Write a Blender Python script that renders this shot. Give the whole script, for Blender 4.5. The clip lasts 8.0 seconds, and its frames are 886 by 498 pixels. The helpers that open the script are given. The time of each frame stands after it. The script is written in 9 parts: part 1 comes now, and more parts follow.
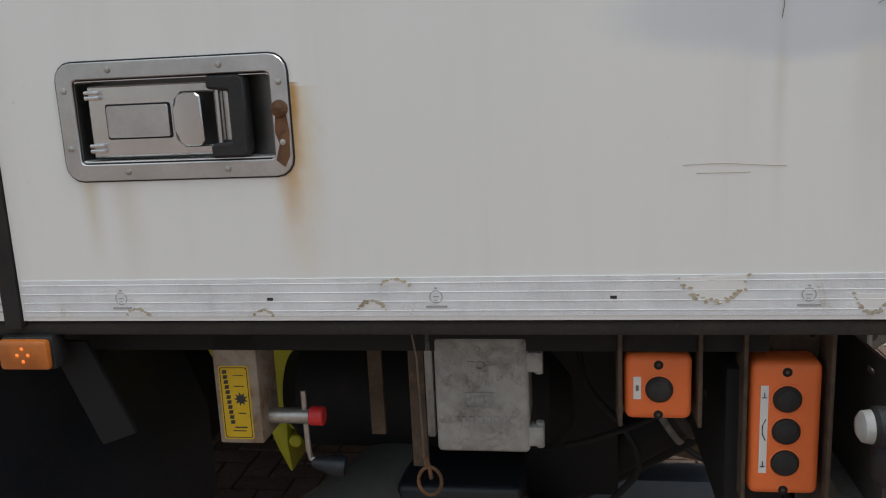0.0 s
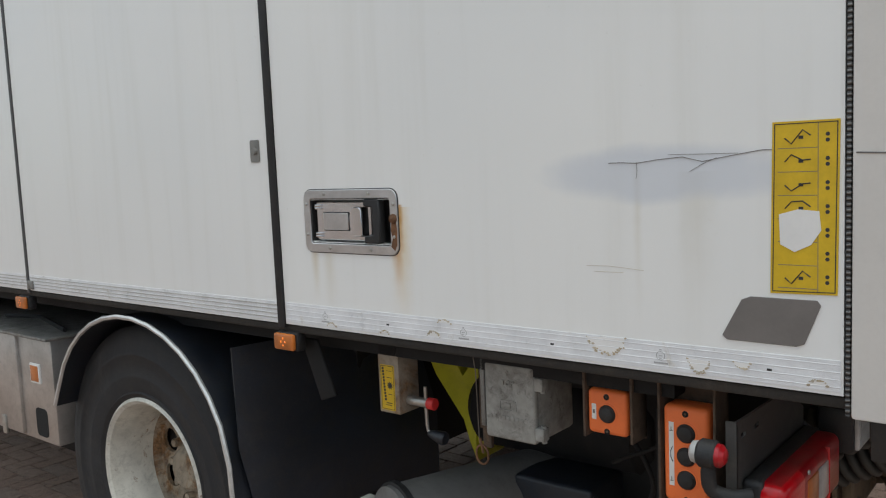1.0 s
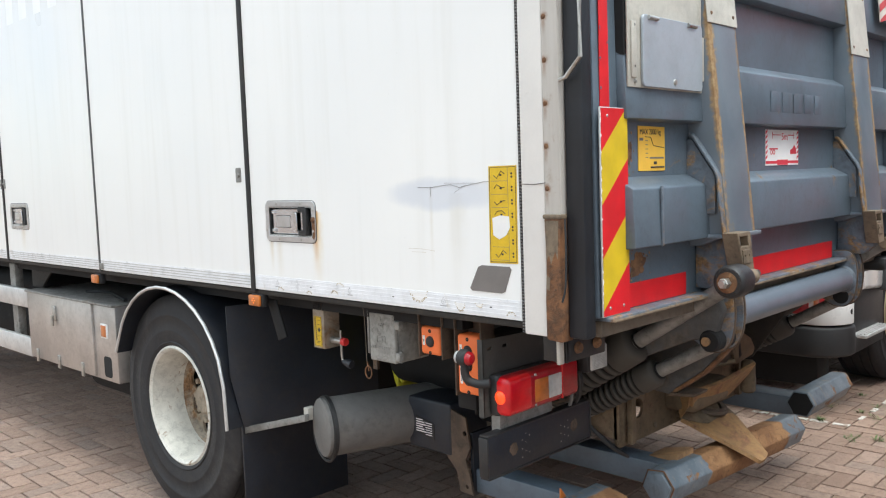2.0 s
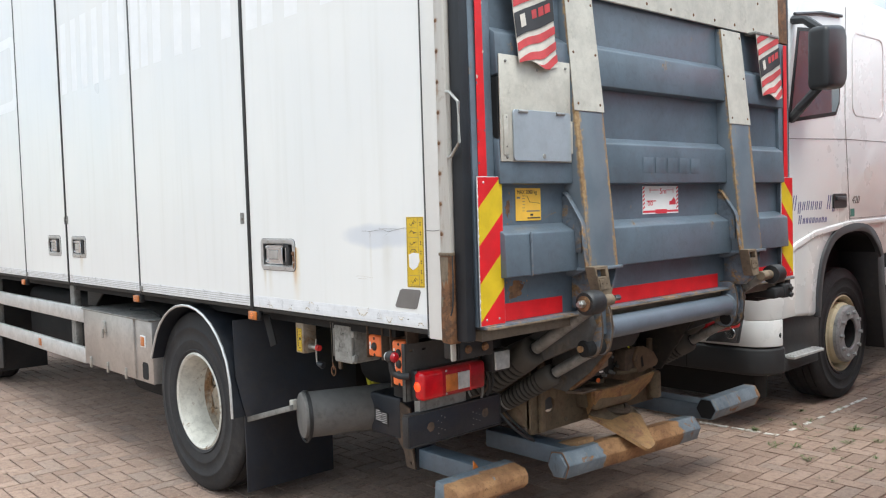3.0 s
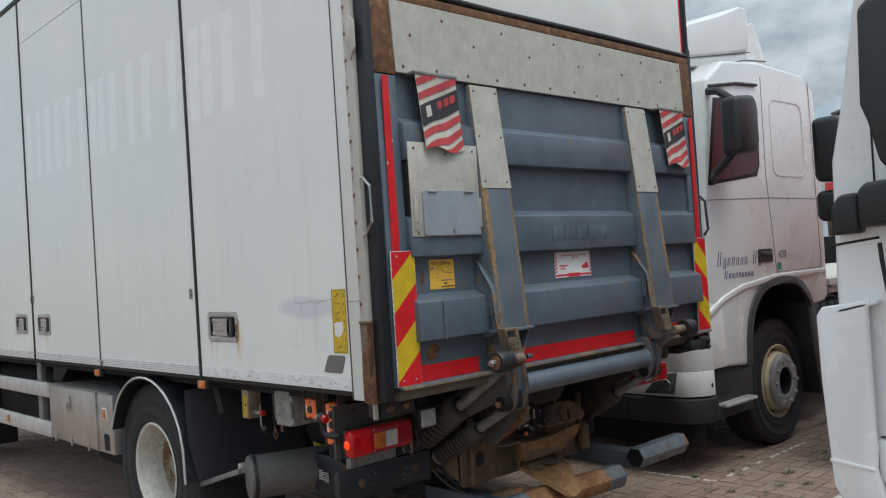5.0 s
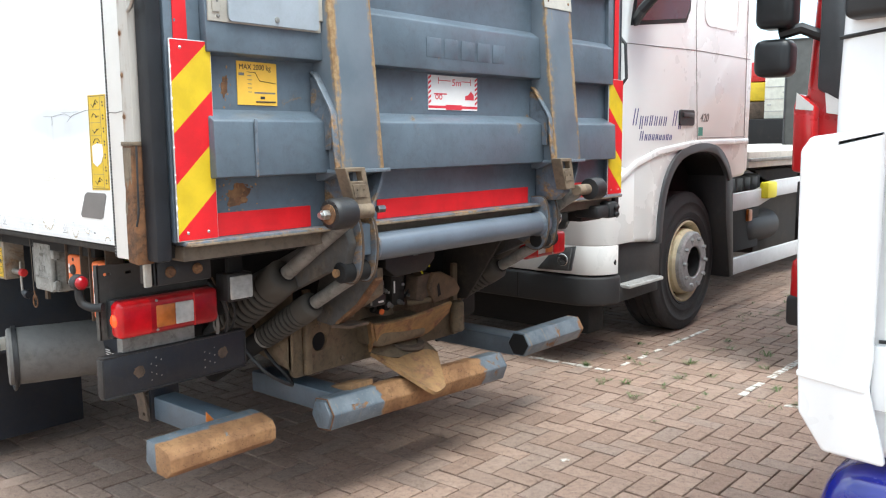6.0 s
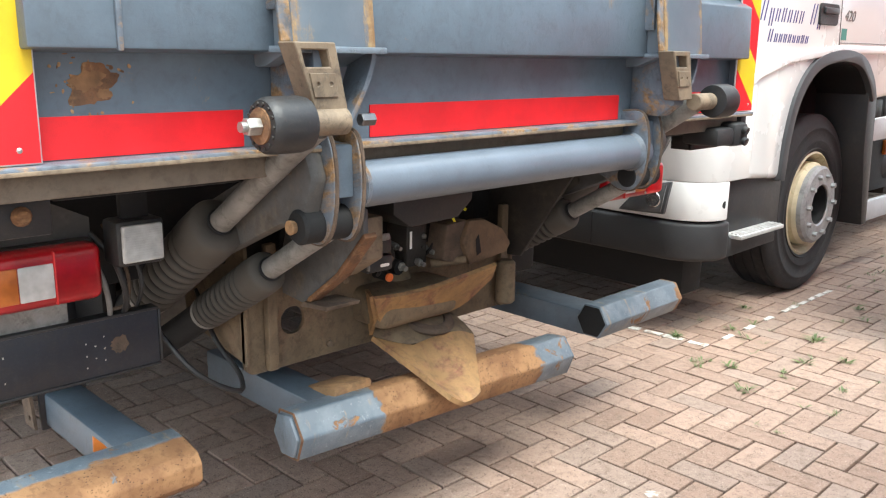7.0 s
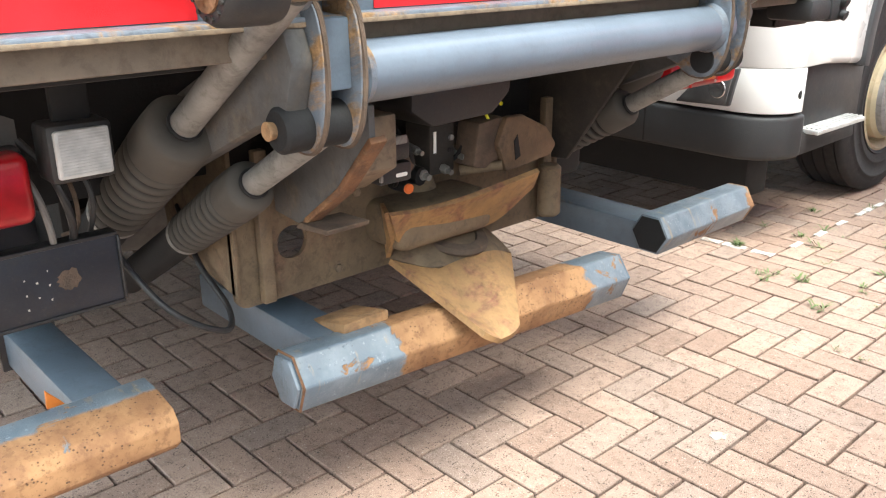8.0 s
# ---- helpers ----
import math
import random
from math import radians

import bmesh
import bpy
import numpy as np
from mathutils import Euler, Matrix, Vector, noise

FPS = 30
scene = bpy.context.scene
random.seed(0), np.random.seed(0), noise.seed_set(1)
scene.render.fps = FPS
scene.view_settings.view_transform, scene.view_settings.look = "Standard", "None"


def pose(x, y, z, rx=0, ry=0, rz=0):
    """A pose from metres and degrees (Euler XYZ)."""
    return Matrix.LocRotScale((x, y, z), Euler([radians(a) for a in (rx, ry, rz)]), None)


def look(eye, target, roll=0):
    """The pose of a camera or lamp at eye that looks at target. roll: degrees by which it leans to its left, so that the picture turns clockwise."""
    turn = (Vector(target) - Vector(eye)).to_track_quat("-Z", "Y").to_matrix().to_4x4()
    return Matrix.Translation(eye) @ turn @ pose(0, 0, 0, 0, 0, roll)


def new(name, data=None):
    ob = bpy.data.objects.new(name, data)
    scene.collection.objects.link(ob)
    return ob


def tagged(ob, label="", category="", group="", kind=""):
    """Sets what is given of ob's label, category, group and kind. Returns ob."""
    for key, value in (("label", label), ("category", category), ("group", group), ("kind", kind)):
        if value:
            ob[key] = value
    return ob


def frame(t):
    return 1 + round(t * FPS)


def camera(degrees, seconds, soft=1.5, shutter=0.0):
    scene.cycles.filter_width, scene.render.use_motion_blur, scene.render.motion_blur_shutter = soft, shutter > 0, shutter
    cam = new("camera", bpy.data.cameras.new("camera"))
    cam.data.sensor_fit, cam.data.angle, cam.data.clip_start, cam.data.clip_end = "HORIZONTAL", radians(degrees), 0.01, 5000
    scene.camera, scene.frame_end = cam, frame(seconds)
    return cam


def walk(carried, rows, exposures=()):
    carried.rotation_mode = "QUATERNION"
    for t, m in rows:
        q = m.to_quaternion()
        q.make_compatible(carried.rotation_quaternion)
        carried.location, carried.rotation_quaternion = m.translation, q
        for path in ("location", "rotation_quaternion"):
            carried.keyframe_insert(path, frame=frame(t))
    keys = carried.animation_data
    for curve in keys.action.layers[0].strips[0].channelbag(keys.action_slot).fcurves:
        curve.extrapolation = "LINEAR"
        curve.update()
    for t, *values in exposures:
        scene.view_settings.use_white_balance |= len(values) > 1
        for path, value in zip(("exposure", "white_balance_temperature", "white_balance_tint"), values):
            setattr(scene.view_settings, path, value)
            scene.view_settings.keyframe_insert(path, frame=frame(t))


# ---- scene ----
cam = camera(55.4, 8.0, 1.15)
EXPOSURES = [(0, 0.46, 6500, 7), (0.5, 0.44, 6450, 5), (1, 0.70, 6400, 5), (1.5, 1.26, 6400, 5), (2, 1.58, 6350, 5), (3.5, 1.30, 6300, 5), (4, 0.82, 6200, 4), (4.5, 0.34, 6200, 4), (5, 0.60, 6200, 3), (5.2, 1.0, 6200, 3), (6.5, 2.26, 6300, 4), (7, 2.56, 6400, 4), (7.5, 2.86, 6450, 4), (8, 2.94, 6500, 4)]
PATH = [
    (0, (-0.704, -1.008, 1.442), (-1.006, 0.925, 1.029), -2.7),
    (0.5, (-0.216, -1.124, 1.496), (-1.151, 0.622, 1.221), -3.4),
    (1, (0.206, -1.385, 1.527), (-1.049, 0.159, 1.321), -2.5),
    (1.4, (0.632, -1.493, 1.547), (-0.748, -0.059, 1.348), -2.0),
    (1.5, (0.741, -1.511, 1.54), (-0.651, -0.086, 1.357), -1.6),
    (2, (1.341, -1.803, 1.543), (-0.053, -0.38, 1.371), -2.0),
    (2.2, (1.531, -1.876, 1.568), (0.139, -0.451, 1.388), -2.0),
    (3.3, (2.506, -2.188, 1.623), (0.987, -0.887, 1.593), -1.1),
    (3.5, (2.598, -2.243, 1.652), (1.065, -0.96, 1.687), -0.5),
    (4, (2.807, -2.325, 1.68), (1.247, -1.096, 1.917), 0.2),
    (4.5, (2.887, -2.306, 1.694), (1.348, -1.064, 1.988), -1.4),
    (5, (2.74, -2.133, 1.631), (1.286, -0.76, 1.674), -3.7),
    (5.2, (2.667, -2.018, 1.604), (1.275, -0.583, 1.54), -3.4),
    (6.3, (1.94, -0.893, 1.409), (0.63, 0.591, 1.12), 0.4),
    (6.5, (1.794, -0.704, 1.415), (0.458, 0.752, 1.109), 0.9),
    (7, (1.45, -0.272, 1.325), (0.064, 1.099, 0.878), 0.8),
    (7.5, (1.221, -0.058, 1.263), (-0.18, 1.228, 0.642), -0.8),
    (8, (1.166, 0.022, 1.253), (-0.226, 1.285, 0.568), -0.3),
]
walk(cam, [(t, look(eye, target, roll)) for t, eye, target, roll in PATH], EXPOSURES)

# world: broken cloud over a blue sky, hazy sun from behind the truck
SUN_EL, SUN_AZ = 66.0, -8.0          # degrees; azimuth from +x towards +y
wd = bpy.data.worlds.new("sky")
scene.world = wd
wd.use_nodes = True
nt = wd.node_tree
nt.nodes.clear()


def math_node(tree, op, a, b=0.0, c=0.0, clamp=False):
    n = tree.nodes.new("ShaderNodeMath")
    n.operation = op
    n.use_clamp = clamp
    for i, v in enumerate((a, b, c)):
        if isinstance(v, (int, float)):
            n.inputs[i].default_value = v
        else:
            tree.links.new(v, n.inputs[i])
    return n.outputs[0]


def mix_node(tree, fac, a, b, blend="MIX"):
    n = tree.nodes.new("ShaderNodeMix")
    n.data_type = "RGBA"
    n.blend_type = blend
    for i, v in ((0, fac), (6, a), (7, b)):
        if isinstance(v, (int, float)):
            n.inputs[i].default_value = v
        elif isinstance(v, tuple):
            n.inputs[i].default_value = (*v[:3], 1.0)
        else:
            tree.links.new(v, n.inputs[i])
    return n.outputs[2]


def noise_node(tree, vec, scale, detail=4.0, rough=0.55, distort=0.0):
    n = tree.nodes.new("ShaderNodeTexNoise")
    n.inputs["Scale"].default_value = scale
    n.inputs["Detail"].default_value = detail
    n.inputs["Roughness"].default_value = rough
    n.inputs["Distortion"].default_value = distort
    if vec is not None:
        tree.links.new(vec, n.inputs["Vector"])
    return n.outputs["Fac"]


def ramp_node(tree, fac, lo, hi):
    n = tree.nodes.new("ShaderNodeMapRange")
    n.interpolation_type = "SMOOTHSTEP"
    tree.links.new(fac, n.inputs[0])
    n.inputs[1].default_value, n.inputs[2].default_value = lo, hi
    return n.outputs[0]


sky = nt.nodes.new("ShaderNodeTexSky")
sky.sky_type = "NISHITA"
sky.sun_disc = False
sky.sun_elevation, sky.sun_rotation = radians(SUN_EL), radians(90 - SUN_AZ)
co = nt.nodes.new("ShaderNodeTexCoord")
sep = nt.nodes.new("ShaderNodeSeparateXYZ")
nt.links.new(co.outputs["Generated"], sep.inputs[0])
flat = nt.nodes.new("ShaderNodeMapping")
flat.inputs["Scale"].default_value = (1.0, 1.0, 1.35)
flat.inputs["Location"].default_value = (0.35, 0.1, 0.0)
nt.links.new(co.outputs["Generated"], flat.inputs[0])
cover = ramp_node(nt, noise_node(nt, flat.outputs[0], 2.0, 9.0, 0.58, 0.2), 0.37, 0.45)
tone = ramp_node(nt, noise_node(nt, flat.outputs[0], 3.4, 10.0, 0.58, 0.25), 0.36, 0.64)
# a cloudy sky is brighter overhead than near the horizon
rise = math_node(nt, "MULTIPLY_ADD", math_node(nt, "MAXIMUM", sep.outputs[2], 0.0), 0.92, 0.36)
cloud = mix_node(nt, tone, (3.3, 3.85, 4.6), (9.5, 9.9, 10.4))
lift_ = nt.nodes.new("ShaderNodeVectorMath")
lift_.operation = "SCALE"
nt.links.new(cloud, lift_.inputs[0])
nt.links.new(rise, lift_.inputs[3])
cloud = lift_.outputs[0]
bg = nt.nodes.new("ShaderNodeBackground")
bg.inputs[1].default_value = 0.10
nt.links.new(mix_node(nt, cover, sky.outputs[0], cloud), bg.inputs[0])
wo = nt.nodes.new("ShaderNodeOutputWorld")
nt.links.new(bg.outputs[0], wo.inputs[0])

sun = new("sun", bpy.data.lights.new("sun", "SUN"))
sun.data.energy, sun.data.angle, sun.data.color = 1.12, radians(28), (1.0, 0.96, 0.90)
ce = math.cos(radians(SUN_EL))
sun.matrix_world = look((0, 0, 20), Vector((0, 0, 20)) - Vector((ce * math.cos(radians(SUN_AZ)), ce * math.sin(radians(SUN_AZ)), math.sin(radians(SUN_EL)))))

# ---- materials ----


def base_mat(name):
    m = bpy.data.materials.new(name)
    m.use_nodes = True
    t = m.node_tree
    p = t.nodes["Principled BSDF"]
    g = t.nodes.new("ShaderNodeNewGeometry")
    return m, t, p, g.outputs["Position"]


def set_bump(t, p, h, strength, dist=0.002):
    b = t.nodes.new("ShaderNodeBump")
    b.inputs["Strength"].default_value = strength
    b.inputs["Distance"].default_value = dist
    t.links.new(h, b.inputs["Height"])
    t.links.new(b.outputs[0], p.inputs["Normal"])


def mat(name, col, rough=0.5, metal=0.0, vary=0.12, scale=9.0, dirt=None, dirt_at=(0.55, 0.75), dirt_scale=4.0, bump=0.15, grain=160.0, coat=0.0, per_object=0.0, grime=0.0):
    """Paint, metal or plastic with cloudy variation, fine grain, and patches of dirt or rust."""
    m, t, p, pos = base_mat(name)
    n1 = noise_node(t, pos, scale, 5.0, 0.6)
    n2 = noise_node(t, pos, grain, 3.0, 0.6)
    dark = tuple(c * (1 - vary) for c in col)
    light = tuple(min(1.0, c * (1 + vary)) for c in col)
    c = mix_node(t, ramp_node(t, n1, 0.3, 0.7), dark, light)
    c = mix_node(t, math_node(t, "MULTIPLY", ramp_node(t, n2, 0.35, 0.75), vary), c, tuple(x * 0.6 for x in col))
    if per_object:
        oi = t.nodes.new("ShaderNodeObjectInfo")
        c = mix_node(t, math_node(t, "MULTIPLY", oi.outputs["Random"], per_object), c, tuple(x * 0.45 for x in col))
    r = math_node(t, "MULTIPLY_ADD", n1, 0.25, rough - 0.12, True)
    if dirt:
        n3 = noise_node(t, pos, dirt_scale, 8.0, 0.68, 0.6)
        f = ramp_node(t, n3, *dirt_at)
        n4 = ramp_node(t, noise_node(t, pos, dirt_scale * 9, 6.0, 0.6), 0.3, 0.7)
        c = mix_node(t, f, c, mix_node(t, n4, tuple(x * 0.55 for x in dirt), tuple(min(1, x * 1.3) for x in dirt)))
        r = math_node(t, "MAXIMUM", r, math_node(t, "MULTIPLY", f, 0.8))
        if metal:
            t.links.new(math_node(t, "MULTIPLY_ADD", f, -metal, metal), p.inputs["Metallic"])
        h = math_node(t, "MULTIPLY_ADD", f, 1.5, n2)
    else:
        h = n2
        p.inputs["Metallic"].default_value = metal
    if grime:
        g1 = ramp_node(t, noise_node(t, pos, 34.0, 8.0, 0.72, 0.4), 0.47, 0.66)
        g2 = ramp_node(t, noise_node(t, pos, 11.0, 6.0, 0.65, 0.8), 0.45, 0.70)
        g3 = ramp_node(t, noise_node(t, pos, 190.0, 3.0, 0.6), 0.60, 0.68)
        c = mix_node(t, math_node(t, "MULTIPLY", g2, grime * 0.8), c, (0.040, 0.033, 0.026))
        c = mix_node(t, math_node(t, "MULTIPLY", g1, grime), c, (0.030, 0.024, 0.019))
        c = mix_node(t, math_node(t, "MULTIPLY", g3, grime * 0.22), c, (0.16, 0.12, 0.085))
        h = math_node(t, "ADD", h, math_node(t, "MULTIPLY", g1, 0.8))
    t.links.new(c, p.inputs["Base Color"])
    t.links.new(r, p.inputs["Roughness"])
    p.inputs["Coat Weight"].default_value = coat
    if bump:
        set_bump(t, p, h, bump)
    return m


def panel_mat():
    """White glass-fibre side panels: rain streaks, rust runs under the latch, a smeared repair round the crack."""
    m, t, p, pos = base_mat("box_panel")
    s = t.nodes.new("ShaderNodeSeparateXYZ")
    t.links.new(pos, s.inputs[0])
    x, z = s.outputs[0], s.outputs[2]
    st = t.nodes.new("ShaderNodeMapping")
    st.inputs["Scale"].default_value = (9.0, 9.0, 0.5)
    t.links.new(pos, st.inputs[0])
    streak = ramp_node(t, noise_node(t, st.outputs[0], 1.6, 6.0, 0.6), 0.45, 0.8)
    blotch = ramp_node(t, noise_node(t, pos, 1.3, 2.0, 0.5), 0.2, 0.8)
    fine = noise_node(t, pos, 60.0, 5.0, 0.6)
    c = mix_node(t, blotch, (0.775, 0.78, 0.77), (0.83, 0.825, 0.80))
    c = mix_node(t, math_node(t, "MULTIPLY", streak, 0.20), c, (0.60, 0.585, 0.52))
    c = mix_node(t, math_node(t, "MULTIPLY", ramp_node(t, fine, 0.66, 0.74), 0.15), c, (0.40, 0.36, 0.28))

    def run(c, x0, w, top, bot, amount, col):
        d = math_node(t, "DIVIDE", math_node(t, "SUBTRACT", x, x0), w)
        d = math_node(t, "MULTIPLY_ADD", noise_node(t, pos, 25.0, 3.0), 0.9, math_node(t, "ABSOLUTE", d))
        f = ramp_node(t, d, 1.5, 0.35)
        below = ramp_node(t, z, bot, top)
        f = math_node(t, "MULTIPLY", math_node(t, "MULTIPLY", f, below), math_node(t, "LESS_THAN", z, top + 0.012))
        return mix_node(t, math_node(t, "MULTIPLY", f, amount), c, col)

    c = run(c, -1.040, 0.042, 1.42, 1.13, 0.62, (0.66, 0.46, 0.16))
    c = run(c, -1.050, 0.022, 1.40, 1.215, 0.95, (0.52, 0.25, 0.05))
    c = run(c, -1.320, 0.018, 1.33, 1.19, 0.5, (0.55, 0.44, 0.24))
    c = run(c, -1.270, 0.03, 1.33, 1.15, 0.3, (0.58, 0.50, 0.33))
    c = run(c, -3.84, 0.05, 1.34, 1.15, 0.45, (0.56, 0.46, 0.28))
    c = run(c, -0.47, 0.012, 1.50, 1.18, 0.4, (0.58, 0.53, 0.42))
    c = run(c, -0.36, 0.05, 1.48, 1.20, 0.28, (0.56, 0.52, 0.42))
    c = run(c, -1.038, 0.012, 1.425, 1.33, 0.9, (0.50, 0.26, 0.06))
    # smeared filler round the crack
    ex = math_node(t, "DIVIDE", math_node(t, "SUBTRACT", x, -0.43), 0.25)
    ez = math_node(t, "DIVIDE", math_node(t, "SUBTRACT", z, 1.490), 0.055)
    e = math_node(t, "ADD", math_node(t, "MULTIPLY", ex, ex), math_node(t, "MULTIPLY", ez, ez))
    e = math_node(t, "MULTIPLY_ADD", noise_node(t, pos, 7.0, 4.0), 1.1, e)
    c = mix_node(t, math_node(t, "MULTIPLY", ramp_node(t, e, 1.75, 0.9), 0.55), c, (0.53, 0.57, 0.65))
    t.links.new(c, p.inputs["Base Color"])
    t.links.new(math_node(t, "MULTIPLY_ADD", blotch, 0.18, 0.26), p.inputs["Roughness"])
    p.inputs["Coat Roughness"].default_value = 0.22
    p.inputs["Coat Weight"].default_value = 0.25
    set_bump(t, p, noise_node(t, pos, 2.2, 2.0), 0.25, 0.01)
    return m


def brick_mat():
    """Reddish-grey concrete pavers with pale chips, pits and worn faces, each its own tone."""
    m, t, p, pos = base_mat("paver")
    oi = t.nodes.new("ShaderNodeObjectInfo")
    g = t.nodes.new("ShaderNodeNewGeometry")
    rnd = math_node(t, "FRACT", math_node(t, "ADD", oi.outputs["Random"], g.outputs["Random Per Island"]))
    c = mix_node(t, rnd, (0.240, 0.153, 0.114), (0.362, 0.247, 0.190))
    c = mix_node(t, math_node(t, "MULTIPLY", ramp_node(t, math_node(t, "FRACT", math_node(t, "MULTIPLY", rnd, 7.3)), 0.72, 0.95), 0.5), c, (0.235, 0.190, 0.165))
    wide = ramp_node(t, noise_node(t, pos, 0.9, 4.0, 0.6), 0.35, 0.7)
    c = mix_node(t, math_node(t, "MULTIPLY", wide, 0.35), c, (0.320, 0.236, 0.188))
    mid = noise_node(t, pos, 24.0, 6.0, 0.65)
    c = mix_node(t, math_node(t, "MULTIPLY", ramp_node(t, mid, 0.46, 0.68), 0.55), c, (0.150, 0.098, 0.074))
    sand_ = noise_node(t, pos, 420.0, 3.0, 0.7)
    c = mix_node(t, math_node(t, "MULTIPLY", ramp_node(t, sand_, 0.52, 0.64), 0.50), c, (0.50, 0.395, 0.315))
    c = mix_node(t, math_node(t, "MULTIPLY", ramp_node(t, sand_, 0.46, 0.36), 0.50), c, (0.10, 0.068, 0.054))
    v = t.nodes.new("ShaderNodeTexVoronoi")
    v.inputs["Scale"].default_value = 150.0
    t.links.new(pos, v.inputs["Vector"])
    spot = noise_node(t, pos, 38.0, 3.0, 0.6)
    pit = math_node(t, "MULTIPLY", ramp_node(t, v.outputs["Distance"], 0.34, 0.22), ramp_node(t, spot, 0.47, 0.57))
    c = mix_node(t, math_node(t, "MULTIPLY", pit, 0.9), c, (0.040, 0.028, 0.022))
    chip = math_node(t, "MULTIPLY", ramp_node(t, v.outputs["Distance"], 0.26, 0.16), ramp_node(t, spot, 0.44, 0.38))
    c = mix_node(t, chip, c, (0.56, 0.48, 0.41))
    t.links.new(c, p.inputs["Base Color"])
    p.inputs["Roughness"].default_value = 0.88
    set_bump(t, p, math_node(t, "SUBTRACT", math_node(t, "MULTIPLY_ADD", sand_, 0.4, mid), math_node(t, "MULTIPLY", pit, 0.9)), 0.9, 0.004)
    return m


def glass_mat(name, col, rough=0.03, alpha=1.0):
    m, t, p, pos = base_mat(name)
    p.inputs["Base Color"].default_value = (*col, 1)
    p.inputs["Roughness"].default_value = rough
    p.inputs["Transmission Weight"].default_value = 0.0
    p.inputs["Specular IOR Level"].default_value = 0.7
    p.inputs["Coat Weight"].default_value = 0.6
    p.inputs["Coat Roughness"].default_value = 0.02
    set_bump(t, p, noise_node(t, pos, 3.0, 2.0), 0.05, 0.01)
    return m


def lens_mat(name, col, glow=0.0):
    """Moulded lamp lens with a prism pattern."""
    m, t, p, pos = base_mat(name)
    v = t.nodes.new("ShaderNodeTexVoronoi")
    v.inputs["Scale"].default_value = 220.0
    t.links.new(pos, v.inputs["Vector"])
    c = mix_node(t, ramp_node(t, noise_node(t, pos, 18.0, 3.0), 0.3, 0.7), tuple(x * 0.6 for x in col), col)
    t.links.new(c, p.inputs["Base Color"])
    p.inputs["Roughness"].default_value = 0.28
    p.inputs["Coat Weight"].default_value = 0.3
    p.inputs["Coat Roughness"].default_value = 0.05
    if glow:
        p.inputs["Emission Color"].default_value = (*col, 1)
        p.inputs["Emission Strength"].default_value = glow
    wv = t.nodes.new("ShaderNodeTexWave")
    wv.bands_direction = "Z"
    wv.inputs["Scale"].default_value = 26.0
    t.links.new(pos, wv.inputs["Vector"])
    set_bump(t, p, math_node(t, "ADD", v.outputs["Distance"], wv.outputs["Fac"]), 0.07, 0.002)
    return m



def beam_mat():
    """Blue-grey paint gone to rust along the beams' long edges, with runs down the face."""
    m, t, p, pos = base_mat("rust_edged_beam_paint")
    sp = t.nodes.new("ShaderNodeSeparateXYZ")
    t.links.new(pos, sp.inputs[0])
    near = None
    for e in (0.605, 0.795, 1.827, 2.030):
        d = math_node(t, "ABSOLUTE", math_node(t, "SUBTRACT", sp.outputs[1], e))
        near = d if near is None else math_node(t, "MINIMUM", near, d)
    face = math_node(t, "MULTIPLY_ADD", sp.outputs[2], -0.097, 0.185 + 1.335 * 0.097)
    near = math_node(t, "MAXIMUM", near, math_node(t, "MULTIPLY", math_node(t, "SUBTRACT", face, sp.outputs[0]), 2.2))
    mp = t.nodes.new("ShaderNodeMapping")
    mp.inputs["Scale"].default_value = (6.0, 22.0, 2.2)
    t.links.new(pos, mp.inputs[0])
    run = noise_node(t, mp.outputs[0], 1.0, 7.0, 0.65)
    fine = noise_node(t, pos, 45.0, 6.0, 0.65)
    f = math_node(t, "MULTIPLY_ADD", near, -7.5, math_node(t, "MULTIPLY_ADD", run, 1.35, math_node(t, "MULTIPLY", fine, 0.55)))
    rust = ramp_node(t, f, 0.70, 0.94)
    paint = mix_node(t, ramp_node(t, noise_node(t, pos, 5.0, 5.0), 0.3, 0.7), (0.105, 0.135, 0.165), (0.150, 0.180, 0.210))
    c = mix_node(t, rust, paint, mix_node(t, ramp_node(t, fine, 0.35, 0.65), (0.22, 0.125, 0.055), (0.33, 0.23, 0.12)))
    t.links.new(c, p.inputs["Base Color"])
    t.links.new(math_node(t, "MULTIPLY_ADD", rust, 0.4, 0.42), p.inputs["Roughness"])
    set_bump(t, p, math_node(t, "ADD", rust, fine), 0.25)
    return m


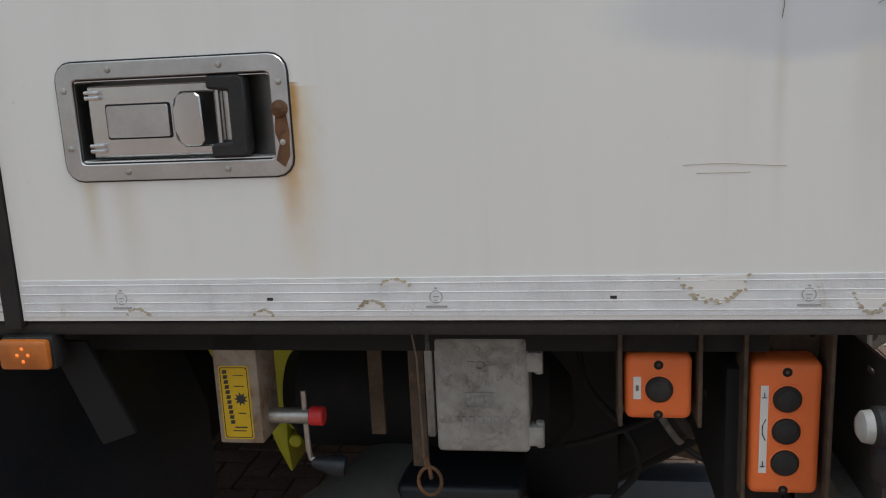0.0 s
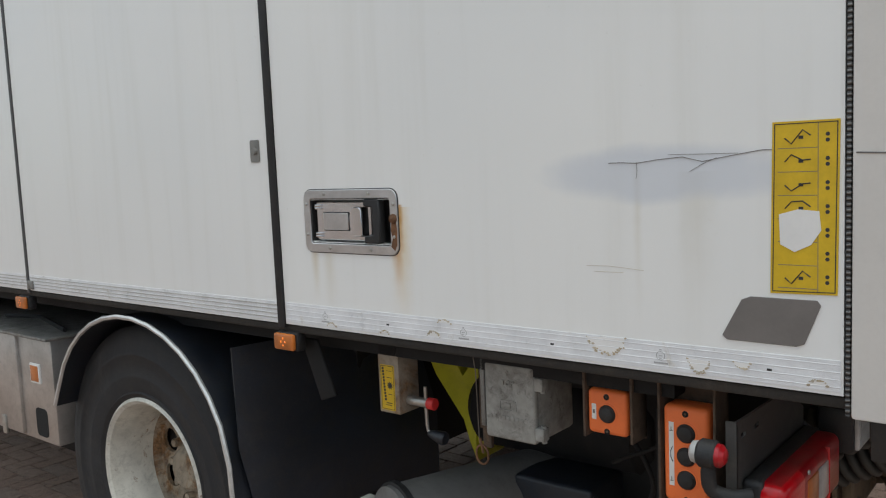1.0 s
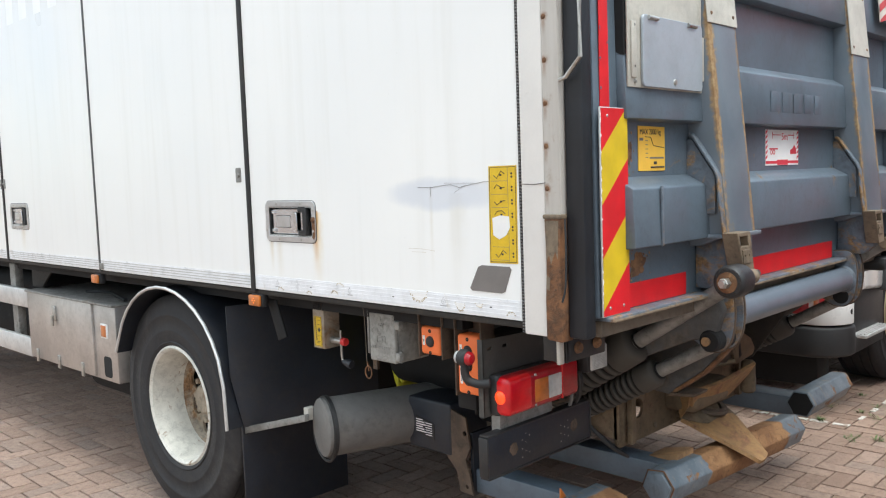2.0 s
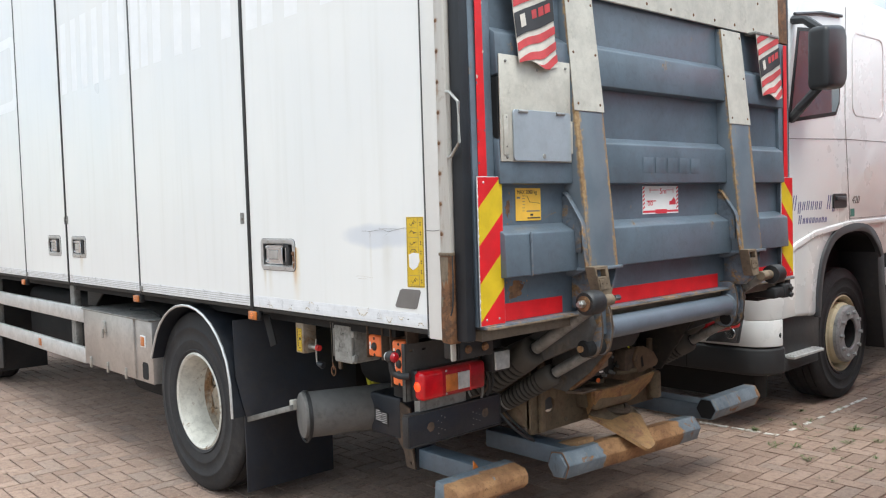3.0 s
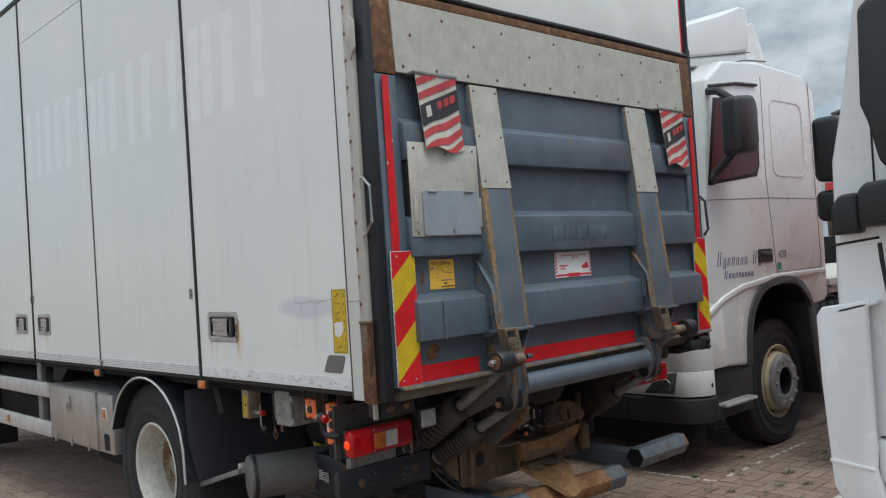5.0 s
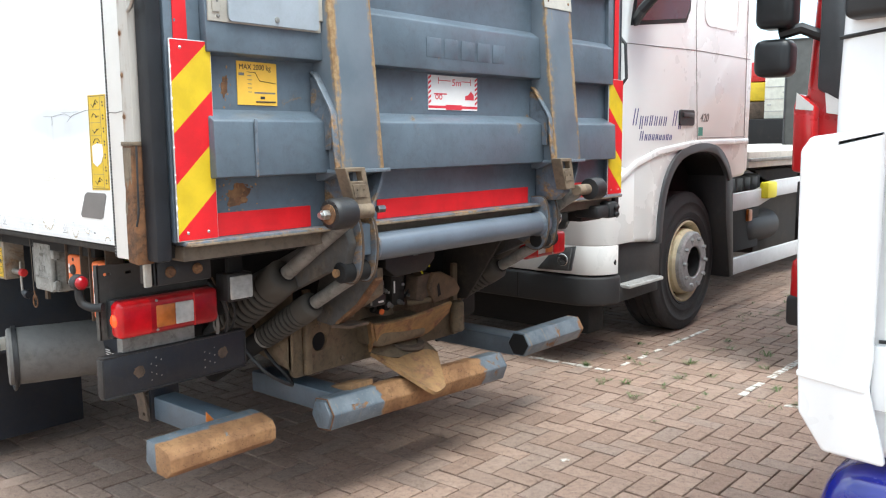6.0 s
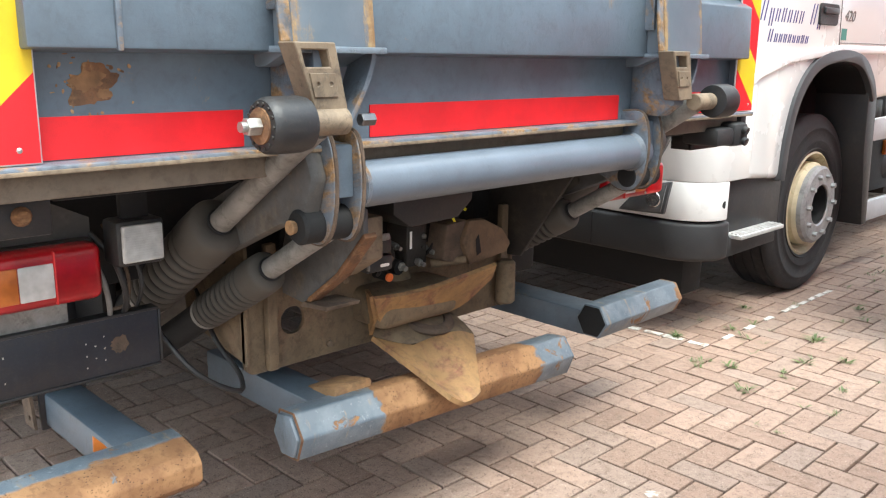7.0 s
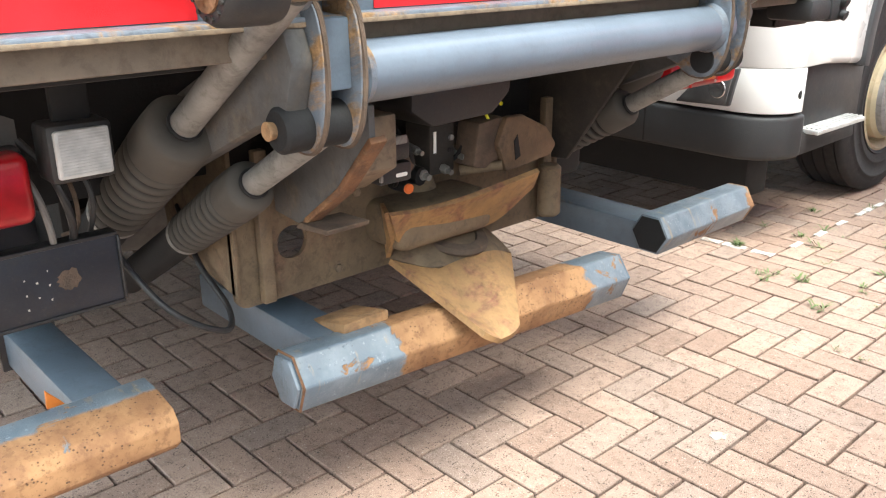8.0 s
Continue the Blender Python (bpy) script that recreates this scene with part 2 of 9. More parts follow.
def bar_mat(name, axis, span):
    """Scuffed blue-grey paint, flaked away to pitted rust between two places along an axis, with a ragged border."""
    m, t, p, pos = base_mat(name)
    sp = t.nodes.new("ShaderNodeSeparateXYZ")
    t.links.new(pos, sp.inputs[0])
    wob = noise_node(t, pos, 11.0, 8.0, 0.66, 0.5)
    v = math_node(t, "MULTIPLY_ADD", wob, 0.16 if axis == 1 else 0.05, math_node(t, "SUBTRACT", sp.outputs[axis], 0.08 if axis == 1 else 0.025))
    inside = math_node(t, "MULTIPLY", ramp_node(t, v, span[0] - 0.006, span[0] + 0.006), ramp_node(t, v, span[1] + 0.006, span[1] - 0.006))
    flake_ = ramp_node(t, noise_node(t, pos, 8.0, 9.0, 0.70, 0.6), 0.60, 0.64)
    keep = ramp_node(t, noise_node(t, pos, 5.5, 7.0, 0.62, 0.8), 0.625, 0.655)
    rust = math_node(t, "MULTIPLY", math_node(t, "MAXIMUM", inside, flake_), math_node(t, "SUBTRACT", 1.0, keep))
    fine = noise_node(t, pos, 60.0, 6.0, 0.7)
    wide = noise_node(t, pos, 9.0, 5.0, 0.6)
    rc_ = mix_node(t, ramp_node(t, wide, 0.38, 0.62), (0.205, 0.102, 0.045), (0.310, 0.168, 0.076))
    rc_ = mix_node(t, math_node(t, "MULTIPLY", ramp_node(t, fine, 0.50, 0.64), 0.55), rc_, (0.13, 0.062, 0.028))
    vo = t.nodes.new("ShaderNodeTexVoronoi")
    vo.inputs["Scale"].default_value = 120.0
    t.links.new(pos, vo.inputs["Vector"])
    pits = math_node(t, "MULTIPLY", ramp_node(t, vo.outputs["Distance"], 0.28, 0.16), ramp_node(t, noise_node(t, pos, 26.0, 3.0), 0.48, 0.58))
    rc_ = mix_node(t, math_node(t, "MULTIPLY", pits, 0.85), rc_, (0.055, 0.026, 0.013))
    st = t.nodes.new("ShaderNodeMapping")
    st.inputs["Scale"].default_value = (14.0, 45.0, 3.0)
    t.links.new(pos, st.inputs[0])
    run = ramp_node(t, noise_node(t, st.outputs[0], 1.0, 4.0, 0.6), 0.58, 0.72)
    pc = mix_node(t, ramp_node(t, noise_node(t, pos, 16.0, 5.0), 0.35, 0.7), (0.095, 0.125, 0.155), (0.150, 0.182, 0.210))
    pc = mix_node(t, math_node(t, "MULTIPLY", run, 0.55), pc, (0.30, 0.215, 0.12))
    pc = mix_node(t, math_node(t, "MULTIPLY", ramp_node(t, noise_node(t, pos, 70.0, 4.0, 0.7), 0.60, 0.70), 0.5), pc, (0.33, 0.36, 0.38))
    t.links.new(mix_node(t, rust, pc, rc_), p.inputs["Base Color"])
    t.links.new(math_node(t, "MULTIPLY_ADD", rust, 0.40, 0.42), p.inputs["Roughness"])
    h = math_node(t, "SUBTRACT", math_node(t, "MULTIPLY", fine, 0.5), math_node(t, "MULTIPLY", math_node(t, "ADD", pits, rust), 0.5))
    set_bump(t, p, h, 0.7, 0.004)
    return m


def boot_mat():
    """Black rubber bellows: dust on the fold crests, crease shade put into the dark valleys."""
    m, t, p, pos = base_mat("dusty_bellows_rubber")
    g = t.nodes.new("ShaderNodeNewGeometry")
    n1 = noise_node(t, pos, 18.0, 6.0, 0.65)
    crest = ramp_node(t, math_node(t, "MULTIPLY_ADD", math_node(t, "SUBTRACT", n1, 0.5), 0.06, g.outputs["Pointiness"]), 0.475, 0.545)
    c = mix_node(t, crest, (0.010, 0.009, 0.008), (0.062, 0.055, 0.046))
    c = mix_node(t, math_node(t, "MULTIPLY", ramp_node(t, noise_node(t, pos, 6.0, 5.0), 0.5, 0.75), 0.5), c, (0.044, 0.036, 0.028))
    t.links.new(c, p.inputs["Base Color"])
    p.inputs["Roughness"].default_value = 0.78
    set_bump(t, p, noise_node(t, pos, 140.0, 3.0), 0.2)
    return m


def zip_mat():
    """Ribbed black edge seal, its ribs rubbed pale."""
    m, t, p, pos = base_mat("ribbed_edge_seal")
    wv = t.nodes.new("ShaderNodeTexWave")
    wv.bands_direction = "Z"
    wv.inputs["Scale"].default_value = 36.0
    wv.inputs["Distortion"].default_value = 1.5
    t.links.new(pos, wv.inputs["Vector"])
    t.links.new(mix_node(t, ramp_node(t, wv.outputs["Fac"], 0.45, 0.8), (0.030, 0.030, 0.031), (0.20, 0.20, 0.195)), p.inputs["Base Color"])
    p.inputs["Roughness"].default_value = 0.6
    set_bump(t, p, wv.outputs["Fac"], 0.8, 0.004)
    return m


def strip_mat():
    """Greyed white strip with a rusty ring and a run below each rivet."""
    m, t, p, pos = base_mat("strip_with_rust_rings")
    sp = t.nodes.new("ShaderNodeSeparateXYZ")
    t.links.new(pos, sp.inputs[0])
    dx = math_node(t, "ADD", sp.outputs[0], 0.026)
    k = math_node(t, "DIVIDE", math_node(t, "SUBTRACT", sp.outputs[2], 1.50 - 0.056), 0.112)
    dz = math_node(t, "MULTIPLY", math_node(t, "SUBTRACT", math_node(t, "FRACT", k), 0.5), 0.112)
    wob = noise_node(t, pos, 70.0, 5.0, 0.7)
    d = math_node(t, "SQRT", math_node(t, "ADD", math_node(t, "MULTIPLY", dx, dx), math_node(t, "MULTIPLY", dz, dz)))
    ring = ramp_node(t, math_node(t, "MULTIPLY_ADD", wob, 0.018, d), 0.026, 0.012)
    run = math_node(t, "MULTIPLY", ramp_node(t, math_node(t, "MULTIPLY_ADD", wob, 0.010, math_node(t, "ABSOLUTE", dx)), 0.014, 0.006), ramp_node(t, dz, 0.004, -0.012))
    run = math_node(t, "MULTIPLY", run, ramp_node(t, dz, -0.056, -0.015))
    st = t.nodes.new("ShaderNodeMapping")
    st.inputs["Scale"].default_value = (60.0, 60.0, 2.5)
    t.links.new(pos, st.inputs[0])
    c = mix_node(t, noise_node(t, st.outputs[0], 1.0, 5.0, 0.6), (0.42, 0.395, 0.355), (0.62, 0.605, 0.57))
    c = mix_node(t, math_node(t, "MULTIPLY", ramp_node(t, noise_node(t, pos, 9.0, 7.0, 0.7, 0.5), 0.56, 0.70), 0.6), c, (0.30, 0.21, 0.13))
    c = mix_node(t, math_node(t, "MULTIPLY", math_node(t, "MAXIMUM", ring, math_node(t, "MULTIPLY", run, 0.6)), 0.85), c, (0.24, 0.115, 0.045))
    t.links.new(c, p.inputs["Base Color"])
    p.inputs["Roughness"].default_value = 0.5
    set_bump(t, p, wob, 0.2)
    return m


RUST = (0.165, 0.078, 0.036)
M = {}
M["panel"] = panel_mat()
M["paver"] = brick_mat()
M["beam"] = beam_mat()
M["white"] = mat("white_paint", (0.74, 0.73, 0.70), 0.35, coat=0.3, vary=0.05, scale=3, dirt=(0.45, 0.40, 0.32), dirt_at=(0.62, 0.85), bump=0.05)
M["seam"] = mat("greyed_door_seal", (0.075, 0.076, 0.078), 0.6, vary=0.2, bump=0.1)
M["peel"] = mat("torn_tape_edge", (0.43, 0.36, 0.25), 0.8, vary=0.3)
M["ghost"] = mat("unfaded_white", (0.86, 0.865, 0.865), 0.35, vary=0.03, bump=0.03)
M["ghost_rear"] = mat("unfaded_rear_white", (0.94, 0.945, 0.94), 0.6, vary=0.03, bump=0.03)
M["rear_white"] = mat("rear_white", (0.90, 0.895, 0.85), 0.6, vary=0.05, scale=3, dirt=(0.55, 0.5, 0.4), dirt_at=(0.68, 0.9), bump=0.06)
M["tape"] = mat("white_reflective_tape", (0.75, 0.76, 0.775), 0.3, vary=0.08, scale=20, dirt=(0.56, 0.52, 0.44), dirt_at=(0.56, 0.75), dirt_scale=14, bump=0.3, grain=420)
# grey for the shaded grooves between the tape's ridges
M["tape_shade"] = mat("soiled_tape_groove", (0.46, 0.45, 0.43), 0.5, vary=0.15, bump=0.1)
M["crack"] = mat("crack", (0.17, 0.16, 0.15), 0.9)
M["rubber"] = mat("black_rubber", (0.016, 0.017, 0.019), 0.65, vary=0.25, dirt=(0.06, 0.055, 0.05), dirt_at=(0.55, 0.85), bump=0.3, grime=0.35)
M["seal"] = mat("seal_blue_black", (0.009, 0.011, 0.015), 0.55, vary=0.3, dirt=(0.030, 0.031, 0.034), dirt_at=(0.6, 0.85), dirt_scale=3, bump=0.35, grain=40)
M["tyre"] = mat("tyre_rubber", (0.019, 0.019, 0.021), 0.75, vary=0.25, dirt=(0.055, 0.050, 0.046), dirt_at=(0.5, 0.85), bump=0.4, grime=0.30)
M["plastic"] = mat("black_plastic", (0.016, 0.017, 0.019), 0.5, vary=0.2, dirt=(0.05, 0.047, 0.044), dirt_at=(0.55, 0.85), bump=0.2, grime=0.40)
M["fender"] = mat("mudguard_plastic", (0.014, 0.018, 0.026), 0.42, vary=0.3, scale=4, dirt=(0.045, 0.048, 0.055), dirt_at=(0.55, 0.85), dirt_scale=3, bump=0.15, grime=0.30)
# near-black stands in for deep shade underneath and in holes, besides real grime
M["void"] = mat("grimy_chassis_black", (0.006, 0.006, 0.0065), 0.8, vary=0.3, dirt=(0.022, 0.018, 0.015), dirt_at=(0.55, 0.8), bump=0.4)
M["chassis"] = mat("dusty_chassis", (0.024, 0.021, 0.018), 0.75, vary=0.3, dirt=(0.065, 0.050, 0.036), dirt_at=(0.50, 0.80), dirt_scale=6, bump=0.4, grime=0.45)
M["rust_mid"] = mat("flaking_brown_rust", (0.20, 0.105, 0.048), 0.85, vary=0.35, scale=40, bump=0.5)
M["tube_blue"] = mat("smooth_blue_grey_tube", (0.108, 0.133, 0.165), 0.42, vary=0.10, scale=4, coat=0.2, dirt=(0.26, 0.16, 0.08), dirt_at=(0.66, 0.76), dirt_scale=6, bump=0.1, grime=0.08)
M["arm_dust"] = mat("dusty_blue_grey_steel", (0.085, 0.085, 0.085), 0.7, vary=0.2, scale=8, dirt=(0.125, 0.100, 0.072), dirt_at=(0.46, 0.72), dirt_scale=6, bump=0.25, grime=0.30)
M["jaw"] = mat("dust_brown_casting", (0.31, 0.180, 0.076), 0.75, vary=0.2, scale=9, dirt=(0.19, 0.075, 0.05), dirt_at=(0.50, 0.70), dirt_scale=8, bump=0.35, grime=0.28)
M["lever"] = mat("brown_lever_casting", (0.155, 0.098, 0.056), 0.75, vary=0.2, scale=9, dirt=(0.09, 0.058, 0.036), dirt_at=(0.5, 0.72), dirt_scale=10, bump=0.35, grime=0.25)
M["rust_dark"] = mat("brown_rusted_sheet", (0.105, 0.072, 0.050), 0.85, vary=0.3, scale=14, dirt=(0.20, 0.12, 0.065), dirt_at=(0.56, 0.76), dirt_scale=12, bump=0.5, grime=0.40)
M["tan"] = mat("dust_caked_steel", (0.155, 0.112, 0.068), 0.8, vary=0.25, scale=7, dirt=(0.15, 0.085, 0.055), dirt_at=(0.52, 0.78), dirt_scale=7, bump=0.35, grime=0.42)
M["lift"] = mat("blue_grey_lift_paint", (0.098, 0.128, 0.160), 0.42, vary=0.14, scale=5, dirt=(0.24, 0.15, 0.07), dirt_at=(0.64, 0.73), dirt_scale=7, coat=0.15, bump=0.15, grime=0.16)
M["lift_rust"] = mat("blue_grey_paint_rusting", (0.125, 0.152, 0.185), 0.45, vary=0.14, dirt=(0.28, 0.17, 0.08), dirt_at=(0.50, 0.62), dirt_scale=9, bump=0.35, grime=0.38)
M["bar_mid"] = bar_mat("half_rusted_bar", 1, (1.055, 1.640))
M["bar_near"] = bar_mat("rusted_bar_blue_on_top", 0, (-0.222, 9.0))
M["bar_far"] = bar_mat("blue_bar_rusty_end", 1, (2.525, 9.0))
M["lift_bare"] = mat("scuffed_blue_paint", (0.15, 0.185, 0.22), 0.45, vary=0.15, dirt=(0.30, 0.18, 0.09), dirt_at=(0.58, 0.68), dirt_scale=6, bump=0.4, grime=0.30)
M["strip_rivets"] = strip_mat()
M["zip"] = zip_mat()
M["rust"] = mat("rusty_steel", RUST, 0.85, vary=0.35, scale=16, dirt=(0.30, 0.165, 0.075), dirt_at=(0.5, 0.7), dirt_scale=14, bump=0.6, grime=0.40)
M["rust_tan"] = mat("orange_brown_rust", (0.36, 0.205, 0.095), 0.85, vary=0.2, scale=14, dirt=(0.25, 0.12, 0.06), dirt_at=(0.54, 0.72), dirt_scale=12, bump=0.5, grime=0.32)
M["galv"] = mat("weathered_galvanised_plate", (0.50, 0.475, 0.42), 0.6, metal=0.15, vary=0.10, scale=12, dirt=(0.44, 0.412, 0.355), dirt_at=(0.5, 0.85), dirt_scale=7, bump=0.2, grime=0.08)
M["alu"] = mat("aluminium", (0.62, 0.62, 0.61), 0.4, metal=0.55, vary=0.1, dirt=(0.40, 0.38, 0.34), dirt_at=(0.6, 0.85), bump=0.1, grime=0.12)
M["flap"] = mat("pale_blue_metal_flap", (0.40, 0.445, 0.49), 0.4, metal=0.45, vary=0.1, scale=5, dirt=(0.36, 0.37, 0.37), dirt_at=(0.55, 0.8), bump=0.1, grime=0.05)
# steel darkened to carry the latch recess's shade; flange bolts share it
M["tray"] = mat("dim_latch_tray", (0.16, 0.16, 0.158), 0.35, metal=0.9, vary=0.2, bump=0.05)
M["scratch"] = mat("faint_scratch", (0.52, 0.46, 0.36), 0.8, vary=0.2)
M["latch_steel"] = mat("dull_latch_steel", (0.56, 0.56, 0.565), 0.30, metal=0.92, vary=0.15, bump=0.05)
M["tan_steel"] = mat("tan_weathered_steel", (0.200, 0.150, 0.100), 0.7, vary=0.2, dirt=(0.22, 0.12, 0.06), dirt_at=(0.55, 0.75), dirt_scale=12, bump=0.3, grime=0.50)
M["stainless"] = mat("brushed_stainless", (0.50, 0.475, 0.45), 0.36, metal=0.75, vary=0.12, scale=6, dirt=(0.36, 0.33, 0.30), dirt_at=(0.6, 0.9), bump=0.12, grime=0.12)
M["chrome"] = mat("chromed_latch", (0.66, 0.66, 0.67), 0.22, metal=0.95, vary=0.08, bump=0.03)
M["sill_dust"] = mat("dusty_brown_grey_sill", (0.150, 0.122, 0.092), 0.75, vary=0.15, scale=5, dirt=(0.095, 0.068, 0.045), dirt_at=(0.5, 0.75), dirt_scale=5, bump=0.2, grime=0.25)
M["post"] = mat("rust_stained_post", (0.300, 0.255, 0.200), 0.6, vary=0.2, scale=12, dirt=(0.22, 0.125, 0.060), dirt_at=(0.48, 0.66), dirt_scale=9, bump=0.2, grime=0.2)
M["guard"] = mat("orange_brown_guard", (0.200, 0.092, 0.040), 0.85, vary=0.3, scale=20, dirt=(0.115, 0.056, 0.028), dirt_at=(0.46, 0.62), dirt_scale=16, bump=0.6, grime=0.3)
M["rail_paint"] = mat("greyed_white_rail_paint", (0.50, 0.51, 0.52), 0.5, vary=0.06, scale=4, dirt=(0.36, 0.34, 0.31), dirt_at=(0.6, 0.85), bump=0.08, grime=0.06)
M["bracket"] = mat("dusty_sheet_bracket", (0.050, 0.048, 0.045), 0.65, vary=0.2, scale=6, dirt=(0.085, 0.078, 0.068), dirt_at=(0.48, 0.75), dirt_scale=5, bump=0.2, grime=0.25)
M["zinc"] = mat("zinc_bolt", (0.5, 0.49, 0.46), 0.35, metal=0.8, vary=0.15, bump=0.1, grime=0.30)
M["steel_dull"] = mat("dull_grey_steel", (0.26, 0.255, 0.24), 0.55, metal=0.35, vary=0.2, dirt=(0.20, 0.16, 0.12), dirt_at=(0.55, 0.8), bump=0.2, grime=0.40)
M["boot"] = boot_mat()
M["red_tape"] = mat("red_reflective", (0.60, 0.008, 0.014), 0.48, vary=0.12, scale=12, dirt=(0.42, 0.12, 0.08), dirt_at=(0.66, 0.86), dirt_scale=9, bump=0.2, grain=500)
M["yellow_tape"] = mat("yellow_reflective", (0.60, 0.42, 0.012), 0.48, vary=0.10, scale=12, dirt=(0.5, 0.33, 0.06), dirt_at=(0.68, 0.86), dirt_scale=9, bump=0.25, grain=700)
M["sticker_y"] = mat("yellow_sticker", (0.64, 0.42, 0.012), 0.45, vary=0.12, scale=14, dirt=(0.40, 0.29, 0.08), dirt_at=(0.6, 0.8), bump=0.1)
M["sticker_o"] = mat("amber_sticker", (0.80, 0.47, 0.06), 0.45, vary=0.06, bump=0.05)
M["ink"] = mat("black_ink", (0.03, 0.03, 0.032), 0.6, vary=0.1, bump=0)
M["grey_ink"] = mat("grey_ink", (0.36, 0.36, 0.36), 0.6, vary=0.1, bump=0)
M["paper"] = mat("white_sticker", (0.78, 0.77, 0.75), 0.5, vary=0.05, dirt=(0.6, 0.56, 0.5), dirt_at=(0.65, 0.85), dirt_scale=14, bump=0.05)
M["sticker_red"] = mat("red_print", (0.62, 0.04, 0.06), 0.5, vary=0.1, bump=0)
M["flag_red"] = mat("faded_red_print", (0.48, 0.055, 0.06), 0.7, vary=0.2, bump=0.1)
M["flag_white"] = mat("dirty_white_cloth", (0.58, 0.54, 0.48), 0.8, vary=0.12, dirt=(0.40, 0.34, 0.26), dirt_at=(0.55, 0.8), bump=0.2)
M["orange"] = mat("orange_plastic", (0.92, 0.20, 0.05), 0.5, vary=0.08, dirt=(0.55, 0.17, 0.06), dirt_at=(0.66, 0.88), bump=0.25, grain=320)
M["red_cap"] = mat("red_plastic_cap", (0.6, 0.03, 0.03), 0.45, vary=0.1)
M["grey_box"] = mat("speckled_grey_cast_box", (0.33, 0.325, 0.30), 0.7, vary=0.14, scale=40, dirt=(0.22, 0.21, 0.19), dirt_at=(0.52, 0.7), dirt_scale=26, bump=0.3, grime=0.30)
M["tube_grey"] = mat("grey_plastic_tube", (0.155, 0.15, 0.142), 0.55, vary=0.12, dirt=(0.13, 0.12, 0.105), dirt_at=(0.5, 0.8), bump=0.1, grime=0.15)
M["grey_patch"] = mat("grey_patch", (0.165, 0.150, 0.140), 0.6, vary=0.1, bump=0.1)
M["chock"] = mat("yellow_plastic_chock", (0.55, 0.52, 0.03), 0.5, vary=0.12, dirt=(0.25, 0.23, 0.06), dirt_at=(0.6, 0.8), bump=0.2)
M["rim"] = mat("cream_rim_paint", (0.64, 0.62, 0.55), 0.42, vary=0.10, dirt=(0.27, 0.17, 0.09), dirt_at=(0.57, 0.68), dirt_scale=14, coat=0.2, bump=0.2, grime=0.22)
M["rim_dirty"] = mat("rusty_rim_disc", (0.38, 0.32, 0.24), 0.6, vary=0.2, dirt=(0.26, 0.14, 0.06), dirt_at=(0.48, 0.64), dirt_scale=10, bump=0.3, grime=0.50)
M["rim_cream"] = mat("cream_front_rim", (0.55, 0.48, 0.32), 0.5, vary=0.15, dirt=(0.30, 0.20, 0.09), dirt_at=(0.55, 0.75), dirt_scale=9, bump=0.2)
M["hub"] = mat("grey_hub_casting", (0.40, 0.405, 0.405), 0.5, metal=0.3, vary=0.12, dirt=(0.20, 0.17, 0.13), dirt_at=(0.58, 0.8), bump=0.2, grime=0.30)
M["cab"] = mat("pearl_white_cab_paint", (0.71, 0.71, 0.70), 0.28, vary=0.03, scale=1.5, coat=0.7, bump=0.02, dirt=(0.55, 0.5, 0.43), dirt_at=(0.74, 0.98), dirt_scale=2)
M["cab_cold"] = mat("cold_white_cab_paint", (0.86, 0.865, 0.87), 0.28, vary=0.03, scale=1.5, coat=0.7, bump=0.02)
M["cab_red"] = mat("red_cab_paint", (0.52, 0.012, 0.015), 0.28, vary=0.06, scale=2, coat=0.8, bump=0.02)
M["cab_blue"] = mat("blue_bumper_paint", (0.010, 0.016, 0.22), 0.25, vary=0.08, coat=0.9, bump=0.02)
M["bumper"] = mat("dark_grey_bumper", (0.019, 0.020, 0.022), 0.55, vary=0.12, scale=4, dirt=(0.065, 0.065, 0.066), dirt_at=(0.6, 0.85), bump=0.2, grime=0.15)
M["trim"] = mat("graphite_trim", (0.05, 0.052, 0.056), 0.5, vary=0.12, bump=0.2)
M["glass"] = glass_mat("cab_glass", (0.02, 0.026, 0.03))
M["lamp_clear"] = lens_mat("clear_lens", (0.62, 0.62, 0.60))
M["lamp_red"] = lens_mat("red_lens", (0.40, 0.003, 0.010))
M["lamp_red_lit"] = lens_mat("lit_red_lens", (0.52, 0.002, 0.008), 0.06)
M["lamp_amber"] = lens_mat("amber_lens", (0.58, 0.17, 0.03))
M["lamp_amber_lit"] = lens_mat("lit_amber_lens", (1.0, 0.22, 0.02), 0.45)
M["lamp_tail_lit"] = lens_mat("lit_tail_bulb", (1.0, 0.060, 0.010), 0.45)
M["lamp_dark"] = mat("headlamp_inside", (0.25, 0.26, 0.27), 0.2, metal=0.7, vary=0.3, bump=0.05)
M["mirror"] = mat("mirror_back", (0.018, 0.019, 0.021), 0.4, vary=0.15, bump=0.15)
M["blue_ink"] = mat("blue_lettering", (0.025, 0.028, 0.16), 0.4, vary=0.1, bump=0)
M["green_ink"] = mat("green_sticker", (0.03, 0.22, 0.17), 0.4, vary=0.1, bump=0)
M["line"] = mat("worn_white_line", (0.66, 0.64, 0.60), 0.85, vary=0.12, dirt=(0.38, 0.29, 0.23), dirt_at=(0.48, 0.60), dirt_scale=22, bump=0.5)
M["far_ground"] = mat("distant_paved_ground", (0.230, 0.165, 0.130), 0.9, vary=0.2, scale=0.6, dirt=(0.16, 0.12, 0.09), dirt_at=(0.5, 0.75), dirt_scale=0.3, bump=0.2)
